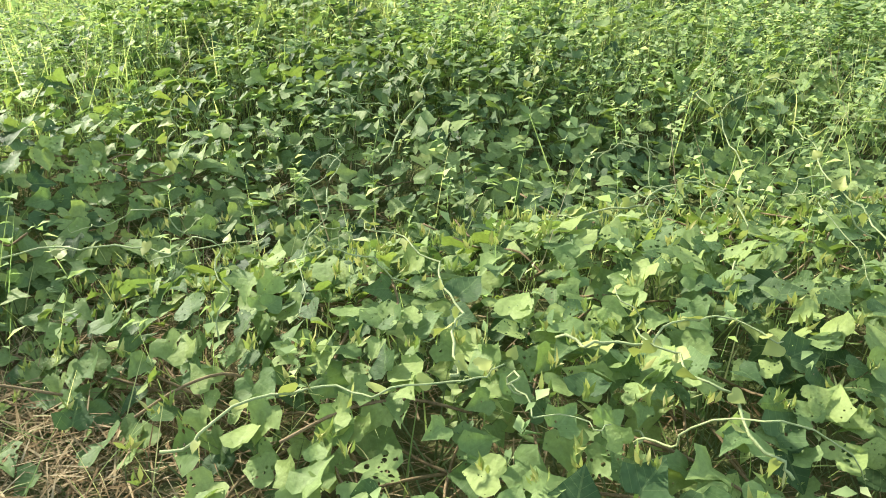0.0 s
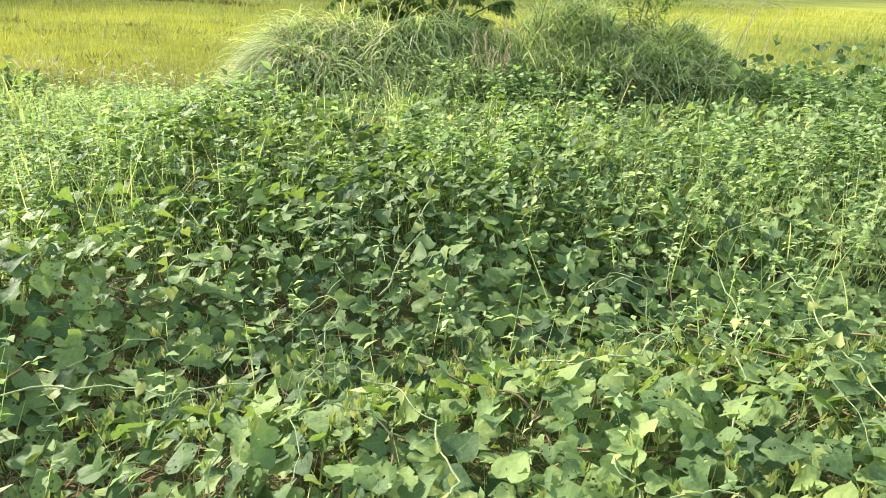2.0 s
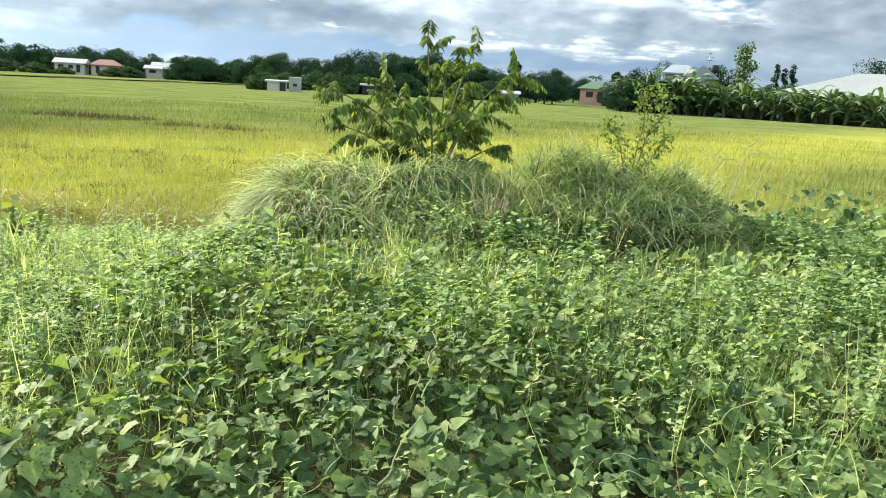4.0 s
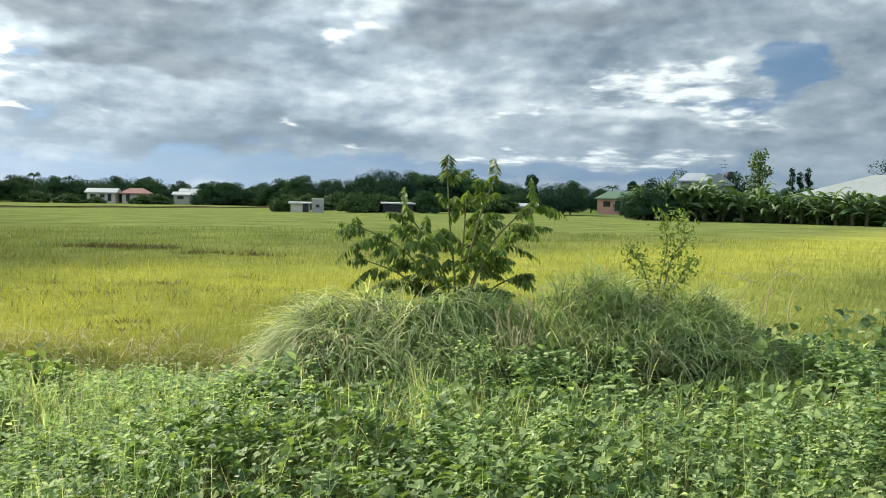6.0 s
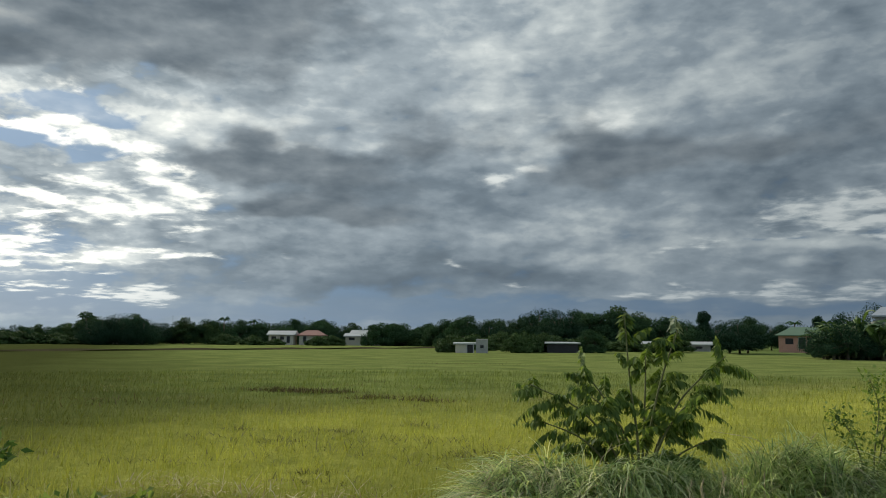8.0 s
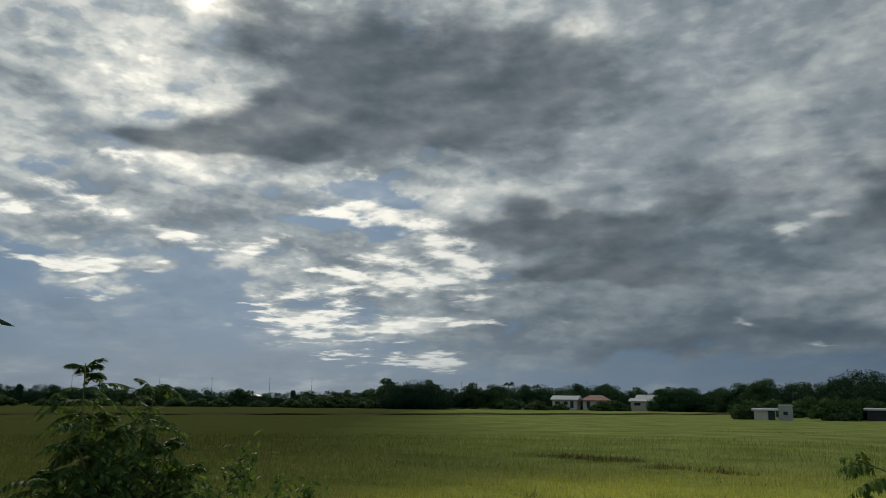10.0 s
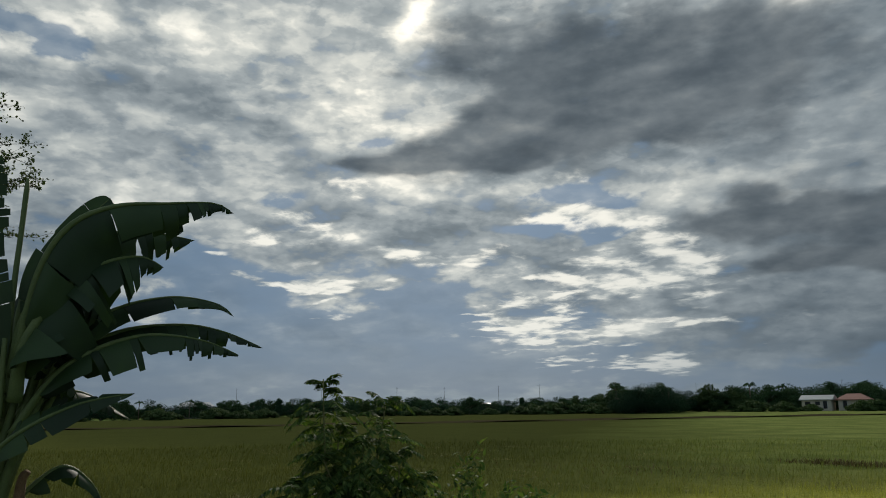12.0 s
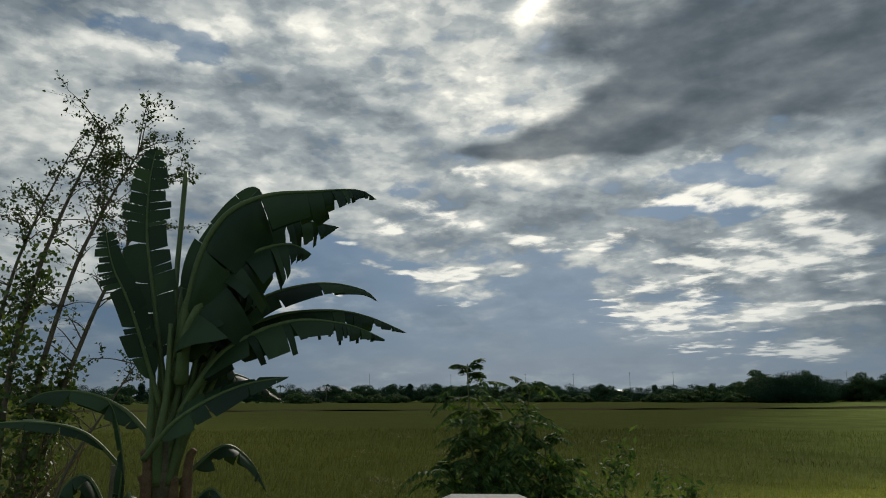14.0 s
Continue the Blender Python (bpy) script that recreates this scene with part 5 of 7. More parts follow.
seed = thing("grass_stalks", (0.62, 6.1, 0.2), "tall pale seed stalks standing before the grass hump", "grass")
for k in range(11):
    b, h = rng.uniform(0, 2 * math.pi), rng.uniform(0.55, 0.95)
    top = (0.14 * math.cos(b), 0.1 * math.sin(b), h)
    line = bend([(0.03 * math.cos(b), 0.03 * math.sin(b), 0), (top[0] * 0.4, top[1] * 0.4, h * 0.6), top], 5)
    stalk = part("stalk", tube(line, np.linspace(0.005, 0.002, len(line)), 4), straw_mat, seed)
    p, f = simple_leaf(1, 0.1, 0.05)
    q = np.array([line[-1] - (0, 0, 0.02 * j) for j in range(8)])
    part("seed_head", spread(p, f, q, unit(grown(8) * 0.5 + np.array([0, 0, 1])), grown(8), 0.06), straw_mat, stalk)


def vines_on(name, cx, cy, cz, w, d, h, count, size, label):
    """Broad creeper leaves lying over other plants."""
    at = np.stack([rng.normal(cx, w, count), rng.normal(cy, d, count), rng.normal(cz, h, count)], -1)
    at[:, 2] = np.maximum(at[:, 2], ground_z(at[:, 0], at[:, 1]) + 0.08)
    p, u, f = HEART[0]
    v, fc, uv = spread(p, f, at, grown(count) + np.array([0, -0.3, -0.2]), unit(grown(count) * 0.6 + np.array([-0.1, -0.7, 0.8])), rng.uniform(*size, count), uvs=u)
    return tagged(new(name, raw_mesh(name, v, fc, uv, [vine_mat])), label, "creeper", "creepers over the grass", "stuff")


for args in ((2.55, 6.2, 0.55, 0.35, 0.15, 0.12, 130, (0.05, 0.09)), (0.3, 5.9, 0.42, 0.8, 0.25, 0.05, 110, (0.045, 0.08)), (1.35, 5.0, 0.48, 0.5, 0.4, 0.05, 120, (0.05, 0.09)),
             (0.9, 5.75, 0.40, 1.5, 0.35, 0.06, 520, (0.04, 0.075)), (4.6, 6.4, 0.7, 0.7, 0.5, 0.16, 420, (0.05, 0.1)), (-4.6, 6.3, 0.28, 0.6, 0.4, 0.05, 300, (0.03, 0.06)), (-3.2, 6.7, 0.24, 0.6, 0.25, 0.04, 120, (0.03, 0.06))):
    vines_on("creeper", *args, "broad-leaved green creeper sprawling over grass")
for args in ((3.3, 6.35, 0.72, 0.7, 0.2, 0.13, 360, (0.035, 0.07)), (2.0, 6.15, 0.62, 0.3, 0.12, 0.12, 160, (0.03, 0.06)), (-0.5, 6.0, 0.5, 0.45, 0.12, 0.08, 150, (0.03, 0.06))):
    vines_on("creeper", *args, "small-leaved dark green creeper climbing into tall grass")

# bleached blades over the hump's crest and flank
n = 700
x, y = np.where(rng.random(n) < 0.6, rng.normal(-0.95, 0.35, n), rng.uniform(-1.4, 4.6, n)), rng.uniform(6.15, 7.1, n)
a = np.radians(rng.normal(-120, 60, n))
v, f = blades(np.stack([x, y, ground_z(x, y) + (mound_top(x, y) - 0.16) * rng.uniform(0.75, 1.0, n)], -1), unit(np.stack([np.cos(a), np.sin(a), rng.uniform(0.2, 0.8, n)], -1)), unit(np.stack([-np.sin(a), np.cos(a), rng.normal(0, 0.3, n)], -1)), rng.uniform(0.3, 0.75, n), rng.uniform(0.006, 0.013, n), rng.uniform(0.5, 1.0, n), 6)
tagged(new("bleached_grass", raw_mesh("bleached_grass", v, f, mats=[straw_mat])), "straw-brown bleached blades lying over green tall grass", "grass", kind="stuff")


# ---- feather-leaved shrubs ----
def frond(base, ahead, length, pairs, sag, pinna, r):
    """A feathered leaf: its rib, and the pairs of narrow leaflets along it, with their lengths."""
    ahead = unit(np.asarray(ahead, float))
    t = np.linspace(0, 1, 9)[:, None]
    rib = np.asarray(base) + ahead * length * t - np.array([0, 0, 1.0]) * sag * length * t**2
    side = unit(np.cross(ahead, (0, 0, 1.0)) + 1e-6)
    at, out = [], []
    for k in range(pairs):
        u = 0.16 + 0.84 * k / (pairs - 1)
        p = np.array([np.interp(u, t[:, 0], rib[:, c]) for c in range(3)])
        here = unit(ahead - np.array([0, 0, 2 * sag * u]))
        for s in (-1, 1):
            at.append(p)
            out.append(unit(side * s + here * 0.5 + np.array([0, 0, -0.45 + 0.25 * r.normal()])) * pinna * math.sin(math.pi * (0.2 + 0.68 * u)))
    return rib, np.array(at), np.array(out)


def feather_shrub(name, at, stems, label, fronds, length, leaflet, seed, category="shrub", pairs=15):
    """stems: polylines from the root, in the shrub's own space."""
    r = np.random.default_rng(seed)
    ob = thing(name, at, label, category)
    p, f = simple_leaf(1.0, 0.17, 0.03)
    for pts in stems:
        line = bend(pts, 7)
        stem = part("stem", tube(line, np.linspace(0.016, 0.004, len(line)), 6), green_bark, ob)
        for k in range(fronds):
            u = 0.42 + 0.58 * (k + r.random()) / fronds
            i = min(int(u * (len(line) - 1)), len(line) - 1)
            b = r.uniform(0, 2 * math.pi)
            reach = length * r.uniform(0.7, 1.15) * (1.0 if u < 0.93 else 0.6)
            rise = r.uniform(0.0, 0.6) if u < 0.9 else r.uniform(0.7, 1.6)
            rib, q, d = frond(line[i], (math.cos(b), math.sin(b), rise), reach, pairs, r.uniform(0.4, 0.95), leaflet, r)
            size = np.linalg.norm(d, axis=1)
            part_leaf = joined([tube(rib, 0.0025, 4), spread(p, f, q, d, unit(r.normal(size=(len(q), 3)) * 0.35 + np.array([0, 0, 1])), size)])
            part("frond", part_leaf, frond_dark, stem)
    return ob


def drooping_bush(name, at, label, boughs, seed):
    """Bare fanned stems; long feathered leaves along their outer halves, with leaflets that hang from the rib."""
    r = np.random.default_rng(seed)
    ob = thing(name, at, label, "shrub")
    p, f = simple_leaf(1.0, 0.21, 0.05)
    for pts, leaves, long in boughs:
        leaves = int(leaves * 1.9)
        line = bend(pts, 8)
        stem = part("stem", tube(line, np.linspace(0.017, 0.005, len(line)), 6), green_bark, ob)
        out = unit((line[-1] - line[len(line) // 3]) * (1, 1, 0.35))
        for k in range(leaves):
            u = 0.36 + 0.64 * (k + r.random()) / leaves
            i = min(int(u * (len(line) - 1)), len(line) - 1)
            tip = u > 0.9
            way = unit(out * r.uniform(0.4, 1.1) + r.normal(0, 0.55, 3) * (1, 1, 0.5) + (0, 0, 0.9 if tip and line[-1][2] > 1.85 else r.uniform(0.0, 0.45)))
            reach = long * r.uniform(0.65, 1.15) * (0.7 if tip else 1.0)
            sag = r.uniform(0.25, 0.75) if not tip else r.uniform(0.1, 0.5)
            rib, q, d = frond(line[i], way, reach, 14, sag, 0.115, r)
            hung = unit(unit(d) * 0.75 + np.array([0, 0, -1.0]) * r.uniform(0.35, 1.0) + r.normal(0, 0.16, d.shape))
            size = np.linalg.norm(d, axis=1) * r.uniform(0.85, 1.15, len(d))
            leaf = joined([tube(rib, 0.0022, 4), spread(p, f, q, hung, unit(r.normal(size=q.shape) * 0.5 + out * 0.8 + (0, -0.3, 0.6)), size)])
            part("frond", leaf, silver_mat if tip and line[-1][2] > 1.85 and r.random() < 0.6 else frond_mat, stem)
    return ob


drooping_bush("feather_bush", (0.2, 7.35, 0.2), "young feather-leaved bush with drooping dark green fronds behind tall grass", [
    (((0, 0, 0), (-0.16, 0.02, 0.75), (-0.48, 0.05, 1.22), (-0.98, 0.0, 1.48)), 9, 0.46), (((0, 0, 0), (0.0, 0, 0.9), (-0.06, 0, 1.5), (-0.10, 0.05, 2.12)), 6, 0.36),
    (((0, 0, 0), (0.12, 0, 0.8), (0.38, 0.05, 1.35), (0.80, 0.1, 1.76)), 10, 0.44), (((0, 0, 0), (0.08, 0.1, 0.85), (0.22, 0.15, 1.5), (0.40, 0.2, 2.0)), 7, 0.38),
    (((0, 0, 0), (0.14, 0.05, 0.6), (0.36, 0.0, 0.88), (0.62, -0.05, 1.02)), 6, 0.36), (((0, 0, 0), (-0.18, 0, 0.6), (-0.48, -0.05, 0.98), (-0.86, -0.05, 1.14)), 6, 0.38),
    (((0, 0, 0), (0.12, -0.1, 0.8), (0.34, -0.15, 1.25), (0.62, -0.15, 1.46)), 8, 0.42), (((0, 0, 0), (-0.08, 0.05, 0.8), (-0.26, 0.1, 1.3), (-0.5, 0.15, 1.62)), 8, 0.40),
    (((0, 0, 0), (-0.05, -0.15, 0.8), (-0.2, -0.25, 1.2), (-0.42, -0.3, 1.4)), 7, 0.40), (((0, 0, 0), (0.05, 0.2, 0.8), (0.1, 0.4, 1.4), (0.12, 0.5, 1.75)), 7, 0.40)], 5)
feather_shrub("feather_shrub", (-5.28, 3.46, 0.0), [
    ((0, 0, 0), (0, 0.02, 1.0), (0.02, -0.1, 1.8), (-0.02, -0.1, 2.35)), ((0, 0, 0), (0.05, 0.2, 1.0), (0.05, 0.35, 1.7), (0.1, 0.42, 2.2)),
    ((0, 0, 0), (0, -0.1, 0.8), (0, -0.3, 1.3), (0.05, -0.4, 1.6)), ((0, 0, 0), (0.05, 0.3, 0.9), (0.1, 0.6, 1.3), (0.1, 0.75, 1.55)),
    ((0, 0, 0), (0.1, 0.1, 0.8), (0.1, 0.15, 1.5), (0.1, 0.2, 1.9)), ((0, 0, 0), (0.2, 0.4, 0.6), (0.25, 0.8, 1.0), (0.3, 1.0, 1.25)), ((0, 0, 0), (-0.1, 0.1, 1.0), (-0.15, 0.1, 1.6), (-0.2, 0.2, 2.0)),
    ((0, 0, 0), (0.1, -0.2, 0.6), (0.1, -0.55, 0.95), (0.1, -0.7, 1.2)), ((0, 0, 0), (0.1, -0.35, 0.5), (0.1, -0.75, 0.85), (0.1, -0.98, 0.98)), ((0, 0, 0), (0.1, 0.5, 0.5), (0.2, 0.95, 0.9), (0.2, 1.2, 1.1)), ((0, 0, 0), (0.05, 0.05, 0.8), (0.1, -0.05, 1.2), (0.12, 0.1, 1.5)), ((0, 0, 0), (0.05, 0.15, 0.9), (0.1, 0.0, 1.4), (0.12, -0.2, 1.8)), ((0, 0, 0), (0, 0.3, 0.8), (0.1, 0.5, 1.35), (0.1, 0.55, 1.8))],
    "dark feather-leaved shrub beside the rice field", 46, 0.40, 0.075, 8, pairs=18)


def small_sapling(name, at, stems, leaf, count, mat, label, seed, wide=0.2, category="sapling"):
    r = np.random.default_rng(seed)
    ob = thing(name, at, label, category)
    p, f = simple_leaf(1.0, wide, 0.08)
    for pts in stems:
        line = bend(pts, 8)
        stem = part("stem", tube(line, np.linspace(0.009, 0.003, len(line)), 5), green_bark, ob)
        i = r.integers(len(line) // 4, len(line), count)
        q = line[i] + r.normal(0, 0.05, (count, 3))
        part("foliage", spread(p, f, q, r.normal(size=(count, 3)) + (0, 0, 0.2), unit(r.normal(size=(count, 3)) * 0.6 + (0, -0.3, 0.8)), leaf * r.uniform(0.6, 1.2, count)), mat, stem)
    return ob


small_sapling("leafy_sapling", (2.02, 6.95, 0.2), [((0, 0, 0), (0.02, 0, 0.9), (0.08, 0, 1.35), (0.02, 0, 1.6)), ((0.02, 0, 0.7), (0.12, 0, 1.2), (0.24, 0, 1.4), (0.2, 0, 1.62)),
                                                   ((0, 0, 0.6), (-0.12, 0, 1.1), (-0.25, 0, 1.3)), ((0.02, 0, 0.7), (0.2, 0.05, 1.0), (0.32, 0.05, 1.2))], 0.055, 260, frond_mat, "small leafy sapling rising out of tall grass", 3)
small_sapling("roadside_herb", (-4.75, 4.3, 0.1), [((0, 0, 0), (0.05, 0.05, 0.9), (0, 0.1, 1.6)), ((0, 0, 0), (-0.2, 0.2, 0.8), (-0.35, 0.3, 1.45)), ((0, 0, 0), (0.2, 0.3, 0.8), (0.3, 0.5, 1.35)),
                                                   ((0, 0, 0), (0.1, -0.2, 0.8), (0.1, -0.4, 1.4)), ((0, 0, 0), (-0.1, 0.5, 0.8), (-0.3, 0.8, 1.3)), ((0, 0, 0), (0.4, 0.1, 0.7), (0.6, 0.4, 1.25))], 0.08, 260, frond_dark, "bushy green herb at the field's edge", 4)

for x, y, turn, s in ((-3.75, 6.1, 0.0, 0.75), (-4.35, 6.4, 2.0, 0.85), (-3.2, 6.3, 4.0, 0.6), (-4.9, 6.2, 1.0, 0.75)):
    stems = []
    for k in range(7):
        a = turn + k * 0.9
        stems.append(((0, 0, 0), (0.10 * math.cos(a), 0.10 * math.sin(a), 0.3 * s), (0.26 * s * math.cos(a), 0.26 * s * math.sin(a), (0.5 + 0.06 * (k % 3)) * s)))
    small_sapling("leafy_bush", (x, y, 0.15), stems, 0.12, 46, frond_mat, "low dark bush with broad drooping leaves", 40 + int(turn), 0.34, "bush")

slab = thing("concrete_block", (-3.3, 4.75, -0.06), "low dark weathered concrete block among the weeds", "concrete block", turn=14)
bm = box(bmesh.new(), -0.42, 0.42, -0.22, 0.22, 0.0, 0.56, 0.02)
bmesh.ops.subdivide_edges(bm, edges=bm.edges[:], cuts=3, use_grid_fill=True)
r = np.random.default_rng(9)
for v in bm.verts:
    v.co += Vector(r.normal(0, 0.007, 3))
# two dark grey tones mixed over the whole block
part("body", bm, solid("dark_concrete", (0.05, 0.055, 0.045), (0.12, 0.12, 0.10), 9, 0.95, 0.1, 0.6), slab)
stick = thing("dry_stick", (-3.35, 5.25, 0.15), "thin dark dead stick standing among weeds", "stick")
part("stem", tube(bend([(0, 0, 0), (0.01, 0, 0.4), (-0.02, 0.02, 0.72)], 4), np.linspace(0.012, 0.006, 9), 5), woody_vine, stick)
part("twig", tube(bend([(0.005, 0, 0.45), (0.08, 0, 0.56), (0.10, 0.02, 0.66)], 4), np.linspace(0.006, 0.003, 9), 4), woody_vine, stick)

# dry brown stalks that stick out of the hump
for k, (x, y, h) in enumerate(((1.05, 6.9, 0.62), (1.35, 7.0, 0.5), (2.6, 6.6, 0.65), (2.9, 6.7, 0.78), (3.15, 6.8, 0.7), (-0.2, 6.9, 0.45), (2.75, 6.5, 0.55))):
    z0 = float(ground_z(x, y))
    line = bend([(0, 0, 0), (0.03, 0, 0.6 + h * 0.4), (0.12, 0, 0.75 + h * 0.5), (0.26 * (1 if k % 2 else -1), 0, 0.8 + h * 0.55)], 6)
    dry = thing("dry_stalk", (x, y, z0), "brown dry plant stalk leaning over tall grass", "plant stalk", "dry stalks in the grass")
    part("stem", tube(line, np.linspace(0.006, 0.002, len(line)), 4), straw_mat, dry)
    p, f = simple_leaf(1, 0.05, 0.03)
    for j in (-3, -8):
        part("leaf", spread(p, f, line[[j]], grown(1) + np.array([0.6, 0, 0.6]), grown(1), 0.13), straw_mat, dry)


# ---- banana plants ----
def banana_leaf(points, width, torn, seed, roll=0.0, hang=0.5, segs=62, stalk=0.16, face=(0, 0, 1.0), blunt=3):
    """Midrib and blade; the blade is split into strips where the wind has torn it, and folds down from the rib."""
    r = np.random.default_rng(seed)
    line = bend(points, 14)
    s = np.r_[0, np.cumsum(np.linalg.norm(np.diff(line, axis=0), axis=1))]
    t = np.linspace(0, s[-1], segs)
    line = np.stack([np.interp(t, s, line[:, k]) for k in range(3)], -1)
    along = unit(np.gradient(line, axis=0))
    side = unit(np.cross(along, face) + 1e-5)
    up = np.cross(side, along)
    c, sn = math.cos(radians(roll)), math.sin(radians(roll))
    side, up = side * c + up * sn, up * c - side * sn
    u = np.linspace(0, 1, segs)
    w = width * np.where(u < stalk, 0, np.maximum(np.sin(np.clip((u - stalk) / (1 - stalk), 0, 1) ** (0.75 if blunt < 6 else 0.62) * math.pi * (0.94 if blunt < 6 else 0.78) + 0.10), 0) ** 0.6) * (1 - u**blunt) ** 0.5
    sets = []
    for sign in (-1, 1):
        i = int(stalk * segs)
        while i < segs - 2:
            tear = torn + (0.55 if torn > 0.15 and i > segs * 0.66 else 0)
            run = int(r.integers(1, 4) if tear > 0.8 else r.integers(2, 8) if r.random() < tear else r.integers(7, 18))
            j = min(i + run, segs - 1)
            fold = hang * r.uniform(0.6, 1.35)
            short = r.uniform(0.72, 1.05)
            k = np.arange(i, j + 1)
            open_up = r.uniform(0.04, 0.30) if r.random() < tear + 0.15 else 0.02
            aim = (np.arange(len(k)) - (len(k) - 1) * r.uniform(0.2, 0.6))[:, None] * along[k] * (t[1] - t[0])
            rows = []
            for q in (0.0, 0.35, 0.7, 1.0):
                reach = w[k] * q * short
                drop = fold * reach * (0.4 + 0.6 * q)
                rows.append(line[k] + side[k] * (sign * np.sqrt(np.maximum(reach**2 - drop**2 * 0.6, 0)))[:, None] - up[k] * drop[:, None] * 0.6 - np.array([0, 0, 1.0]) * drop[:, None] * 0.4 + along[k] * (0.22 * reach)[:, None] - aim * open_up * q * q)
            g = np.stack(rows, 1)
            m = len(k)
            idx = np.arange(m * 4).reshape(m, 4)
            a, b, cc, d = idx[:-1, :-1], idx[1:, :-1], idx[1:, 1:], idx[:-1, 1:]
            sets.append((g.reshape(-1, 3), np.concatenate([np.stack([a, b, cc], -1).reshape(-1, 3), np.stack([a, cc, d], -1).reshape(-1, 3)])))
            i = j
    return joined(sets), tube(line[::2], np.linspace(width * 0.11 + 0.006, 0.003, len(line[::2])), 6)


def sheathed_trunk(h, r0, r1, lean=(0, 0)):
    line = bend([(0, 0, 0), (lean[0] * 0.4, lean[1] * 0.4, h * 0.5), (lean[0], lean[1], h)], 6)
    return tube(line, np.linspace(r0, r1, len(line)), 12)


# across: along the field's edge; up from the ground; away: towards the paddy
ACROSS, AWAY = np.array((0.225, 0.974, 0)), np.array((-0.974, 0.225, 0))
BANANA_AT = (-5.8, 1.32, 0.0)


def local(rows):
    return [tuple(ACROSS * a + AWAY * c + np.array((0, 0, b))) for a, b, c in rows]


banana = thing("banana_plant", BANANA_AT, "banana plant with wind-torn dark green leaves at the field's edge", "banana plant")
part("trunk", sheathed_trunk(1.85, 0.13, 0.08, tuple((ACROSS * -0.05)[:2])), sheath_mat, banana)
for k in range(9):
    a = k * 0.7
    o = np.array((math.cos(a) * 0.15, math.sin(a) * 0.15, 0))
    line = bend([o * 1.25 + (0, 0, 0.1), o * 1.15 + (0, 0, 0.8), o * 0.95 + (0, 0, 1.45 + 0.2 * math.sin(k * 2.1)), o * 1.25 + (0, 0, 1.6 + 0.2 * math.sin(k * 2.1))], 5)
    part("dry_sheath", tube(line, np.linspace(0.065, 0.02, len(line)), 6), dead_sheath, banana, "brown dry leaf sheath")
for k in range(9):
    a, c = -0.16 + 0.055 * k, 0.1 * math.sin(k * 2.4)
    line = bend(local([(-0.06 + a * 0.25, 1.55, c * 0.6), (-0.05 + a * 0.5, 1.85, c), (a * 0.85, 2.2 + 0.05 * math.sin(k * 2.0), c), (a * 1.35 + 0.02, 2.62 + 0.1 * math.sin(k * 3.0), c)]), 5)
    part("leaf_stalk", tube(line, np.linspace(0.036, 0.015, len(line)), 7), banana_rib, banana, "pale green leaf stalk")
